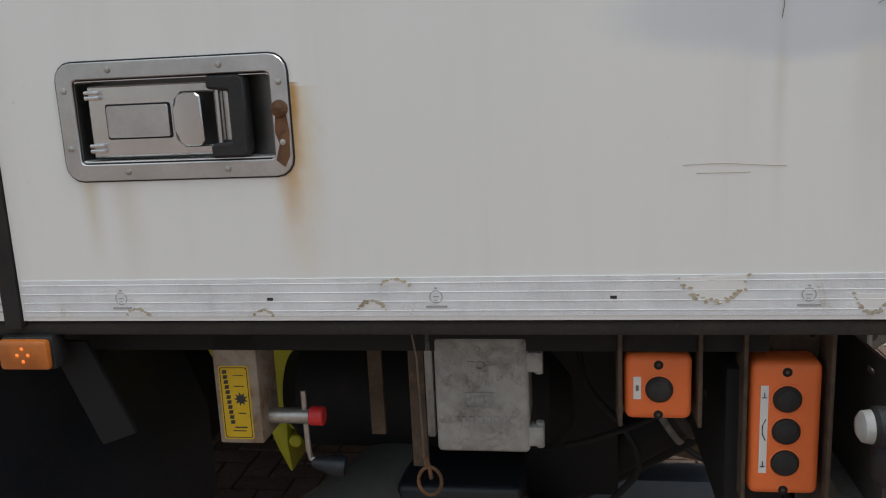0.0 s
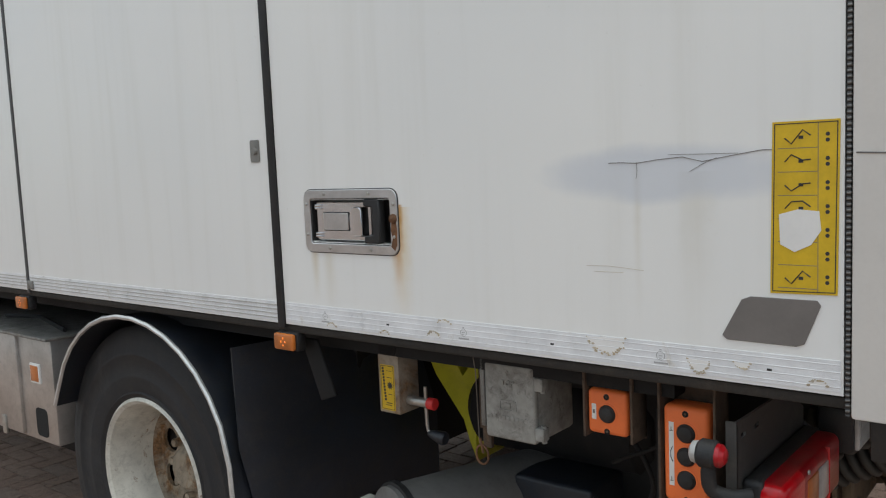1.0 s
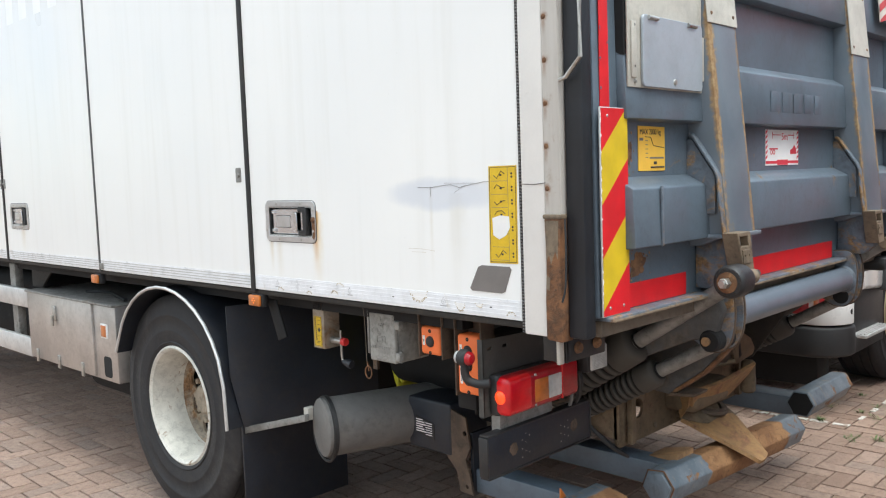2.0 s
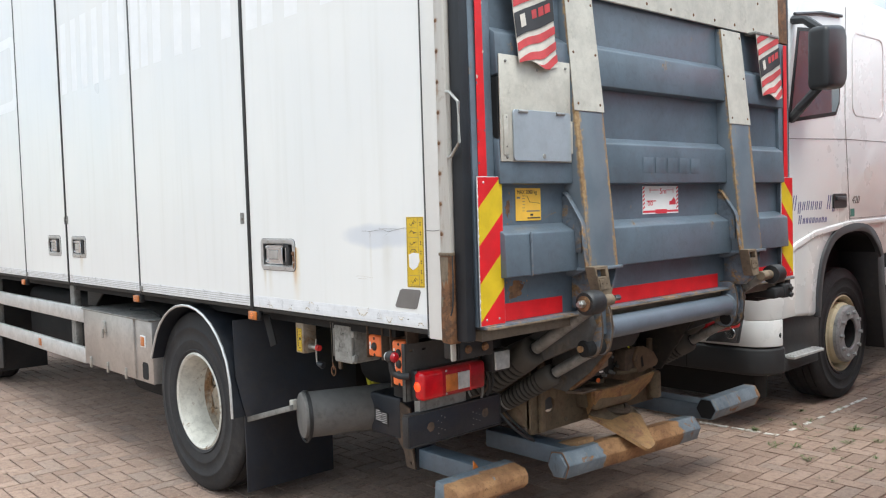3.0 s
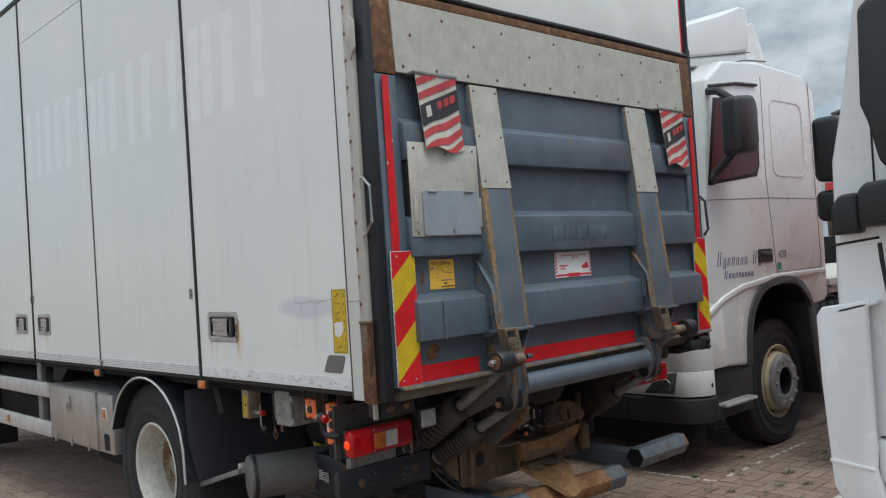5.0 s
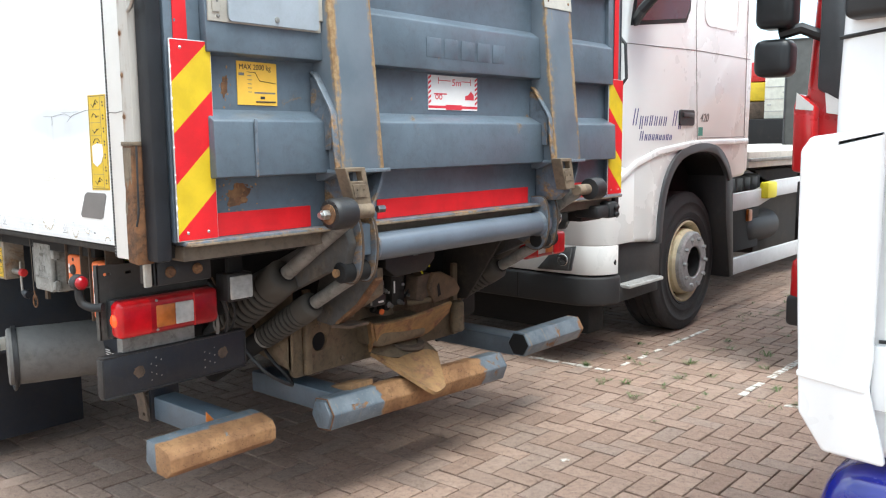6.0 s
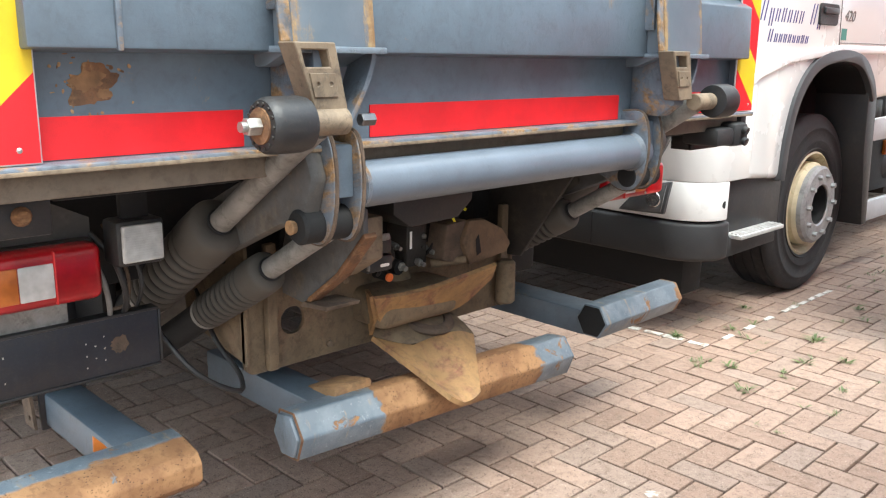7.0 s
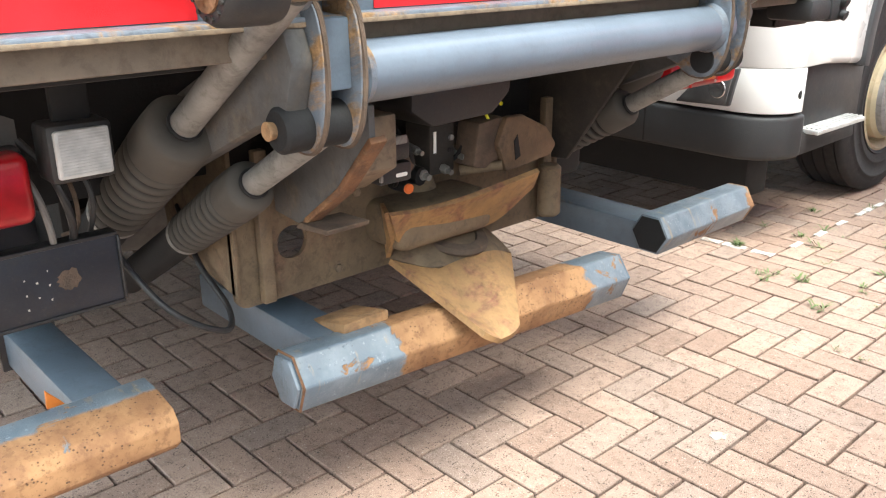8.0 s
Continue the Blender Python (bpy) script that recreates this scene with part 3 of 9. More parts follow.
M["sand"] = mat("joint_sand", (0.015, 0.012, 0.009), 0.95, vary=0.35, scale=20, dirt=(0.026, 0.028, 0.016), dirt_at=(0.55, 0.75), dirt_scale=3, bump=0.6)
M["leaf"] = mat("weed_green", (0.105, 0.150, 0.048), 0.6, vary=0.4, scale=30, bump=0)
M["tree_leaf"] = mat("tree_leaf", (0.10, 0.16, 0.050), 0.6, vary=0.5, scale=0.9, bump=0)
M["bark"] = mat("bark", (0.10, 0.075, 0.055), 0.9, vary=0.3, bump=0.5)
M["crate"] = mat("pale_crate", (0.62, 0.63, 0.55), 0.6, vary=0.1, bump=0.1)
M["crate_y"] = mat("yellow_crate", (0.62, 0.45, 0.02), 0.6, vary=0.1, bump=0.1)
M["grey_wall"] = mat("grey_bulkhead", (0.080, 0.080, 0.076), 0.7, vary=0.15, bump=0.2)
M["tarp"] = mat("dark_roof", (0.07, 0.075, 0.085), 0.6, vary=0.2, bump=0.2)
M["cable"] = mat("wire_rope", (0.20, 0.17, 0.14), 0.6, metal=0.3, vary=0.3, grime=0.40)
M["hi_yellow"] = mat("bright_yellow_plastic", (0.80, 0.72, 0.03), 0.45, vary=0.06, bump=0.05)

# ---- building tools ----
ORIGIN = {}


class Solid:
    """Collects simple forms into one mesh."""

    def __init__(self):
        self.bm = bmesh.new()

    def take(self, other, bevel=0.0, seg=2):
        bmesh.ops.recalc_face_normals(other, faces=other.faces)
        if bevel > 0:
            es = [e for e in other.edges if len(e.link_faces) == 2 and e.calc_face_angle(0) > 0.5]
            if es:
                bmesh.ops.bevel(other, geom=es, offset=bevel, segments=seg, affect="EDGES", profile=0.5, clamp_overlap=True)
        me = bpy.data.meshes.new("tmp")
        other.to_mesh(me)
        other.free()
        self.bm.from_mesh(me)
        bpy.data.meshes.remove(me)
        return self

    def box(self, x0, x1, y0, y1, z0, z1, bevel=0.0, seg=2, m=None):
        b = bmesh.new()
        vs = [b.verts.new((x, y, z)) for x in (x0, x1) for y in (y0, y1) for z in (z0, z1)]
        for f in ((0, 1, 3, 2), (4, 6, 7, 5), (0, 4, 5, 1), (2, 3, 7, 6), (0, 2, 6, 4), (1, 5, 7, 3)):
            b.faces.new([vs[i] for i in f])
        if m is not None:
            bmesh.ops.transform(b, matrix=m, verts=b.verts)
        return self.take(b, bevel, seg)

    def prism(self, pts, axis, a, c, bevel=0.0, seg=2, m=None):
        """A polygon of the two other axes (in x, y, z order), drawn out along axis from a to c."""
        b = bmesh.new()

        def put(p, h):
            q = list(p)
            q.insert("xyz".index(axis), h)
            return b.verts.new(q)
        lo, hi = [put(p, a) for p in pts], [put(p, c) for p in pts]
        b.faces.new(lo), b.faces.new(hi[::-1])
        n = len(pts)
        for i in range(n):
            b.faces.new((lo[i], hi[i], hi[(i + 1) % n], lo[(i + 1) % n]))
        if m is not None:
            bmesh.ops.transform(b, matrix=m, verts=b.verts)
        return self.take(b, bevel, seg)

    def lathe(self, base, axis, prof, seg=32, cap=True):
        """prof: (radius, distance along axis) from base."""
        ax = Vector(axis).normalized()
        q = ax.to_track_quat("Z", "Y").to_matrix().to_4x4()
        m4 = Matrix.Translation(base) @ q
        b = bmesh.new()
        rings = []
        for r, h in prof:
            rings.append([b.verts.new(m4 @ Vector((max(r, 1e-4) * math.cos(2 * math.pi * i / seg), max(r, 1e-4) * math.sin(2 * math.pi * i / seg), h))) for i in range(seg)])
        for p, o in zip(rings, rings[1:]):
            for i in range(seg):
                b.faces.new((p[i], p[(i + 1) % seg], o[(i + 1) % seg], o[i]))
        if cap:
            b.faces.new(rings[0][::-1]), b.faces.new(rings[-1])
        return self.take(b)

    def rod(self, p, q, r, r2=None, seg=16, bevel=0.0):
        p, q = Vector(p), Vector(q)
        d = (q - p).length
        r2 = r if r2 is None else r2
        prof = [(r, 0), (r2, d)]
        if bevel:
            prof = [(r - bevel, 0), (r, bevel), (r2, d - bevel), (r2 - bevel, d)]
        return self.lathe(p, q - p, prof, seg)

    def pipe(self, pts, r, seg=8):
        pts = [Vector(p) for p in pts]
        b = bmesh.new()
        rings = []
        up = Vector((0.13, 0.21, 0.97)).normalized()
        for i, p in enumerate(pts):
            d = (pts[min(i + 1, len(pts) - 1)] - pts[max(i - 1, 0)]).normalized()
            u = d.cross(up)
            u = (u if u.length > 1e-3 else d.orthogonal()).normalized()
            w = d.cross(u)
            rings.append([b.verts.new(p + r * (math.cos(2 * math.pi * k / seg) * u + math.sin(2 * math.pi * k / seg) * w)) for k in range(seg)])
        for p, o in zip(rings, rings[1:]):
            for k in range(seg):
                b.faces.new((p[k], p[(k + 1) % seg], o[(k + 1) % seg], o[k]))
        b.faces.new(rings[0][::-1]), b.faces.new(rings[-1])
        return self.take(b)

    def plate(self, outer, holes, m, thick, bevel=0.0):
        """A flat plate in m's xy plane, its face at z = 0, with holes right through."""
        b = bmesh.new()
        loops, edges = [], []
        for lp in (outer, *holes):
            vs = [b.verts.new((*p, 0.0)) for p in lp]
            loops.append(vs)
            edges += [b.edges.new((vs[i], vs[(i + 1) % len(vs)])) for i in range(len(vs))]
        bmesh.ops.triangle_fill(b, use_beauty=True, use_dissolve=False, edges=edges)
        top = list(b.faces)
        back = {}
        for lp in loops:
            for v in lp:
                back[v] = b.verts.new(v.co - Vector((0, 0, thick)))
        for f in top:
            b.faces.new([back[v] for v in reversed(f.verts)])
        for lp in loops:
            n = len(lp)
            for i in range(n):
                b.faces.new((lp[i], lp[(i + 1) % n], back[lp[(i + 1) % n]], back[lp[i]]))
        bmesh.ops.transform(b, matrix=m, verts=b.verts)
        return self.take(b, bevel, 1)

    def sheet(self, rows, thick=0.0, m=None):
        """A surface through a grid of points, thickened along its normals."""
        b = bmesh.new()
        g = [[b.verts.new(p) for p in r] for r in rows]
        for r, s in zip(g, g[1:]):
            for i in range(len(r) - 1):
                b.faces.new((r[i], r[i + 1], s[i + 1], s[i]))
        bmesh.ops.recalc_face_normals(b, faces=b.faces)
        if thick:
            bmesh.ops.solidify(b, geom=list(b.faces), thickness=thick)
        if m is not None:
            bmesh.ops.transform(b, matrix=m, verts=b.verts)
        return self.take(b)

    def move(self, m):
        bmesh.ops.transform(self.bm, matrix=m, verts=self.bm.verts)
        return self


def thing(name, label, category, at, group=""):
    ob = new(name)
    ob.location = at
    ORIGIN[ob] = Vector(at)
    return tagged(ob, label, category, group)


def part(name, s, material, parent=None, label="", sharp=34.0):
    """One mesh object under a thing or a part; top-level where no parent is given."""
    bm = s.bm
    me = bpy.data.meshes.new(name)
    lo = Vector([min(v.co[i] for v in bm.verts) for i in range(3)])
    hi = Vector([max(v.co[i] for v in bm.verts) for i in range(3)])
    c = (lo + hi) / 2
    bmesh.ops.translate(bm, vec=-c, verts=bm.verts)
    for f in bm.faces:
        f.smooth = True
    bm.to_mesh(me)
    bm.free()
    me.set_sharp_from_angle(angle=radians(sharp))
    me.materials.append(material)
    ob = new(name, me)
    ob.location = c - (ORIGIN[parent] if parent is not None else Vector())
    ORIGIN[ob] = c
    if parent is not None:
        ob.parent = parent
    if label:
        ob["label"] = label
    return ob


def again(ob, parent, at):
    """A further object on the same mesh, with its centre at that place."""
    o = new(ob.name.split(".")[0], ob.data)
    o.location = Vector(at) - ORIGIN[parent]
    o.parent = parent
    ORIGIN[o] = Vector(at)
    return o


def rrect(x0, x1, y0, y1, r, n=5):
    pts = []
    for cx, cy, a in ((x1 - r, y0 + r, -90), (x1 - r, y1 - r, 0), (x0 + r, y1 - r, 90), (x0 + r, y0 + r, 180)):
        for i in range(n):
            t = radians(a + 90 * i / (n - 1))
            pts.append((cx + r * math.cos(t), cy + r * math.sin(t)))
    return pts


def circle(cx, cy, r, n=20):
    return [(cx + r * math.cos(2 * math.pi * i / n), cy + r * math.sin(2 * math.pi * i / n)) for i in range(n)]


def clip(poly, x0, x1, y0, y1):
    """A polygon cut to a rectangle."""
    for ax, lim, sign in ((0, x0, 1), (0, x1, -1), (1, y0, 1), (1, y1, -1)):
        out = []
        for i, p in enumerate(poly):
            q = poly[(i + 1) % len(poly)]
            a, c = sign * (p[ax] - lim), sign * (q[ax] - lim)
            if a >= 0:
                out.append(p)
            if a * c < 0:
                t = a / (a - c)
                out.append((p[0] + t * (q[0] - p[0]), p[1] + t * (q[1] - p[1])))
        poly = out
        if len(poly) < 3:
            return []
    return poly


def bend(pts, n=6):
    """A smooth run through the points, for hoses and cables."""
    p = [Vector(q) for q in pts]
    p = [2 * p[0] - p[1]] + p + [2 * p[-1] - p[-2]]
    out = []
    for a, b, c, d in zip(p, p[1:], p[2:], p[3:]):
        for k in range(n):
            t = k / n
            out.append(0.5 * (2 * b + (c - a) * t + (2 * a - 5 * b + 4 * c - d) * t * t + (3 * b - a - 3 * c + d) * t ** 3))
    return out + [p[-2]]


# planes to lay plates on: local x to the right as one faces the surface, local y up
def on_side(y):
    """A surface that faces -y: local (u, v) is world (x, z)."""
    return Matrix(((1, 0, 0, 0), (0, 0, -1, y), (0, 1, 0, 0), (0, 0, 0, 1)))


def on_rear(x):
    """A surface that faces +x: local (u, v) is world (y, z)."""
    return Matrix(((0, 0, 1, x), (1, 0, 0, 0), (0, 1, 0, 0), (0, 0, 0, 1)))


def writing(name, text, size, m, material, parent, depth=0.0008, shear=0.0, squeeze=1.0):
    cu = bpy.data.curves.new("letters", "FONT")
    cu.body, cu.size, cu.extrude, cu.shear = text, size, depth, shear
    tmp = bpy.data.objects.new("letters", cu)
    scene.collection.objects.link(tmp)
    me = bpy.data.meshes.new_from_object(tmp.evaluated_get(bpy.context.evaluated_depsgraph_get()))
    bpy.data.objects.remove(tmp)
    s = Solid()
    s.bm.from_mesh(me)
    bpy.data.meshes.remove(me)
    s.move(m @ Matrix.Diagonal((squeeze, 1, 1, 1)))
    return part(name, s, material, parent)


def tyre_profile(r, w, rim):
    h = w / 2
    p = [(rim, -h * 0.80), (rim + 0.02, -h * 0.93), ((r + rim) / 2, -h), (r - 0.05, -h * 0.97), (r - 0.012, -h * 0.88)]
    for k in (-0.60, -0.20, 0.20, 0.60):
        a = k * h
        p += [(r, a - 0.13 * h), (r, a - 0.03 * h), (r - 0.012, a - 0.02 * h), (r - 0.012, a + 0.02 * h), (r, a + 0.03 * h)]
    return p + [(r, h * 0.78), (r - 0.012, h * 0.88), (r - 0.05, h * 0.97), ((r + rim) / 2 + 0.045, h * 0.995), ((r + rim) / 2 + 0.040, h * 1.025), ((r + rim) / 2 + 0.030, h * 1.025), ((r + rim) / 2 + 0.025, h), ((r + rim) / 2 - 0.03, h), ((r + rim) / 2 - 0.034, h * 1.02), ((r + rim) / 2 - 0.042, h * 1.02), (rim + 0.035, h * 0.95), (rim + 0.03, h * 0.99), (rim + 0.015, h * 0.93), (rim, h * 0.80)]


def wheel(parent, centre, out, r, dished, rim_mat, disc_mat, w=0.28):
    """A truck wheel; out is the way that its outer face looks."""
    c, o = Vector(centre), Vector(out).normalized()
    rim = 0.268 if dished else 0.288
    t = part("wheel", Solid().lathe(c, o, tyre_profile(r, w, rim), 72, False), M["tyre"], parent, "worn black truck tyre", 50)
    h = w / 2
    s = Solid()
    if dished:
        s.lathe(c, o, [(rim + 0.012, h * 0.80), (rim + 0.016, h * 0.92), (rim + 0.004, h * 0.97), (rim - 0.008, h * 0.90), (rim - 0.02, h * 0.55), (rim - 0.03, h * 0.25), (rim - 0.034, h * 0.02), (rim - 0.038, -h * 0.16)], 56, False)
        depth = -h * 0.36
        part("rim", s, rim_mat, t, "cream-white painted steel rim, rusty at the lip")
        part("rim_well", Solid().lathe(c, o, [(rim - 0.038, -h * 0.16), (rim - 0.044, -h * 0.26), (rim - 0.052, -h * 0.38)], 56, False), M["rim_dirty"], t, "brown-stained rim well")
    else:
        s.lathe(c, o, [(rim + 0.012, h * 0.80), (rim + 0.016, h * 0.92), (rim + 0.004, h * 0.97), (rim - 0.012, h * 0.85), (rim - 0.03, h * 0.3), (rim - 0.040, -h * 0.45)], 56, False)
        depth = -h * 0.05
        part("rim", s, rim_mat, t)
    m4 = Matrix.Translation(c + o * depth) @ o.to_track_quat("Z", "Y").to_matrix().to_4x4()
    if dished:
        holes = [circle(0.166 * math.cos(2 * math.pi * (i + 0.5) / 8), 0.166 * math.sin(2 * math.pi * (i + 0.5) / 8), 0.044, 16) for i in range(8)]
        part("rim_disc", Solid().plate(circle(0, 0, rim - 0.05, 48), holes, m4, 0.014), disc_mat, t)
        part("hub", Solid().lathe(c + o * depth, o, [(0.098, -0.01), (0.098, 0.008), (0.085, 0.02), (0.072, 0.05), (0.06, 0.06), (0.0, 0.065)], 32), M["rim_dirty"], t)
        nut_r, lift = 0.118, 0.0
        part("brake_drum", Solid().lathe(c + o * (depth - 0.10), o, [(0.205, 0), (0.205, 0.07), (0.0, 0.07)], 32), M["void"], t)
    else:
        part("rim_disc", Solid().lathe(c + o * depth, o, [(rim - 0.040, -0.05), (0.252, -0.045), (0.240, 0.150), (0.215, 0.180)], 48, False), disc_mat, t)
        for i in range(8):
            a = 2 * math.pi * (i + 0.5) / 8
            q = m4 @ Vector((0.2465 * math.cos(a), 0.2465 * math.sin(a), 0.080))
            nrm = (m4.to_3x3() @ Vector((0.997 * math.cos(a), 0.997 * math.sin(a), 0.08))).normalized()
            part("vent_hole", Solid().lathe(q - nrm * 0.012, nrm, [(0.030, 0), (0.030, 0.0150), (0.0, 0.0150)], 14), M["void"], t)
        part("hub", Solid().lathe(c + o * depth, o, [(0.224, 0.15), (0.224, 0.196), (0.208, 0.210), (0.122, 0.214), (0.1135, 0.206)], 48, False), M["hub"], t, "grey cast hub ring with wheel nuts")
        part("hub_bore", Solid().lathe(c + o * depth, o, [(0.1125, 0.20), (0.107, 0.118), (0.105, 0.03), (0.0, 0.028)], 32, False), M["void"], t)
        nut_r, lift = 0.172, 0.208
    nut = None
    for i in range(10):
        a = 2 * math.pi * i / 10
        q = m4 @ Vector((nut_r * math.cos(a), nut_r * math.sin(a), lift))
        if nut is None:
            nut = part("wheel_nut", Solid().rod(q - o * 0.01, q + o * 0.028, 0.017, 0.014, 6), M["hub"] if not dished else M["rim_dirty"], t)
        else:
            again(nut, t, q + o * 0.009)
    return t

# ---- the box truck: rear end at x = 0, near side at y = 0, nose towards -x ----
W = 2.62                       # width of the body
BOT, TOP = 1.135, 3.865        # side doors
truck = thing("box_truck", "white side-opening box truck with a folded tail lift, worn and rust-streaked", "truck", (-3.6, 1.31, 0))


def mirror_y(y):
    return W - y


part("box_shell", Solid().box(-7.05, -0.02, 0.045, W - 0.02, 1.114, 3.90, 0.01), M["white"], truck)
part("roof", Solid().box(-7.06, 0.03, 0.032, W, 3.868, 3.90, 0.008), M["alu"], truck)
part("roof_edge", Solid().box(-7.055, -0.02, -0.006, 0.03, 3.868, 3.908, 0.004), M["rubber"], truck, "dark roof edge")
part("floor_sill", Solid().box(-7.05, -0.03, 0.008, 0.09, 1.112, 1.131, 0.004), M["chassis"], truck, "dark grimy sill below the doors")
part("top_rail", Solid().box(-7.05, -0.03, 0.006, 0.05, 3.850, 3.885, 0.005), M["plastic"], truck)

# side door leaves, each with its own latch
SEAMS = (-0.127, -1.455, -2.830, -4.112, -5.130, -6.035, -7.02)
LATCH = {0: (-1.195, 1.398, 0.304), 2: (-3.880, 1.395, 0.28), 3: (-4.395, 1.398, 0.28), 5: (-6.289, 1.402, 0.28)}


def latch(door, cx, cz, w, rusty):
    h = 0.149
    x0, x1, z0, z1 = cx - w / 2, cx + w / 2, cz - h / 2, cz + h / 2
    ox0, ox1, oz0, oz1 = x0 + 0.022, x1 - 0.022, z0 + 0.021, z1 - 0.021
    part("latch_bezel", Solid().plate(rrect(x0, x1, z0, z1, 0.022), [rrect(ox0, ox1, oz0, oz1, 0.006, 3)], on_side(-0.004), 0.004, 0.0012), M["latch_steel"], door, "stainless latch bezel held by small screws")
    part("latch_gasket", Solid().plate(rrect(x0 - 0.002, x1 + 0.002, z0 - 0.002, z1 + 0.002, 0.024), [rrect(ox0, ox1, oz0, oz1, 0.006, 3)], on_side(-0.001), 0.0015), M["rubber"], door)
    part("latch_tray", Solid().plate(rrect(ox0, ox1, oz0, oz1, 0.006, 3), [], on_side(0.036), 0.003).box(ox0, ox0 + 0.002, 0, 0.036, oz0, oz1).box(ox1 - 0.002, ox1, 0, 0.036, oz0, oz1).box(ox0, ox1, 0, 0.036, oz0, oz0 + 0.002).box(ox0, ox1, 0, 0.036, oz1 - 0.002, oz1), M["tray"], door)

    def U(u):
        return x0 + u * w

    def V(v):
        return z0 + v * h
    part("latch_paddle", Solid().plate([(U(0.115), V(0.195)), (U(0.70), V(0.195)), (U(0.70), V(0.80)), (U(0.115), V(0.80))], [[(U(0.50), V(0.33)), (U(0.535), V(0.275)), (U(0.675), V(0.275)), (U(0.675), V(0.715)), (U(0.535), V(0.715)), (U(0.50), V(0.65))]], on_side(0.006), 0.010, 0.002), M["chrome"], door, "folded steel latch paddle")
    part("paddle_groove", Solid().plate(rrect(U(0.192), U(0.482), V(0.345), V(0.645), 0.003, 3), [rrect(U(0.200), U(0.474), V(0.360), V(0.630), 0.003, 3)], on_side(0.0055), 0.003), M["void"], door)
    part("latch_plate", Solid().plate(rrect(U(0.200), U(0.474), V(0.360), V(0.630), 0.003, 3), [], on_side(0.002), 0.006, 0.0012), M["latch_steel"], door)
    part("key_flap", Solid().plate([(U(0.497), V(0.40)), (U(0.512), V(0.36)), (U(0.52), V(0.30)), (U(0.545), V(0.27)), (U(0.605), V(0.27)), (U(0.625), V(0.31)), (U(0.622), V(0.68)), (U(0.60), V(0.72)), (U(0.545), V(0.72)), (U(0.52), V(0.69)), (U(0.512), V(0.63)), (U(0.497), V(0.59))], [], on_side(-0.001), 0.006, 0.0015), M["chrome"], door)
    for v in (0.275, 0.725):
        for dv in (-0.022, 0.022):
            part("hinge_knuckle", Solid().box(U(0.112), U(0.178), 0.0, 0.010, V(v + dv) - 0.0026, V(v + dv) + 0.0026, 0.0012), M["chrome"], door)
    part("inner_plate", Solid().plate(rrect(U(0.66), U(0.765), V(0.30), V(0.72), 0.003, 3), [], on_side(0.016), 0.004, 0.001), M["chrome"], door)
    part("latch_grip", Solid().plate([(U(0.655), V(0.165)), (U(0.795), V(0.165)), (U(0.82), V(0.20)), (U(0.82), V(0.815)), (U(0.795), V(0.85)), (U(0.655), V(0.85)), (U(0.655), V(0.735)), (U(0.745), V(0.72)), (U(0.745), V(0.30)), (U(0.655), V(0.28))], [], on_side(-0.004), 0.022, 0.003), M["rubber"], door, "black plastic grip of the latch")
    n = None
    for u, v in ((0.24, 0.93), (0.72, 0.93), (0.965, 0.77), (0.965, 0.28), (0.72, 0.07), (0.28, 0.07), (0.035, 0.28), (0.035, 0.77)):
        q = (x0 + u * w, -0.0055, z0 + v * h)
        n = again(n, door, q) if n else part("latch_screw", Solid().lathe((q[0], -0.004, q[2]), (0, -1, 0), [(0.0042, 0), (0.0036, 0.002), (0.0, 0.003)], 10), M["zinc"], door)
    if rusty:
        part("rust_bolt", Solid().lathe((x1 - 0.012, -0.004, cz + 0.008), (0, -1, 0), [(0.011, 0), (0.010, 0.004), (0.005, 0.008), (0.0, 0.009)], 16), M["rust"], door, "rusted round bolt head")
        part("rust_patch", Solid().plate([(x1 - 0.018, cz), (x1 - 0.020, cz - 0.02), (x1 - 0.015, cz - 0.035), (x1 - 0.021, cz - 0.055), (x1 - 0.010, cz - 0.064), (x1 - 0.003, cz - 0.05), (x1 - 0.0015, cz - 0.02), (x1 - 0.004, cz + 0.002)], [], on_side(-0.0046), 0.0004), M["rust"], door)


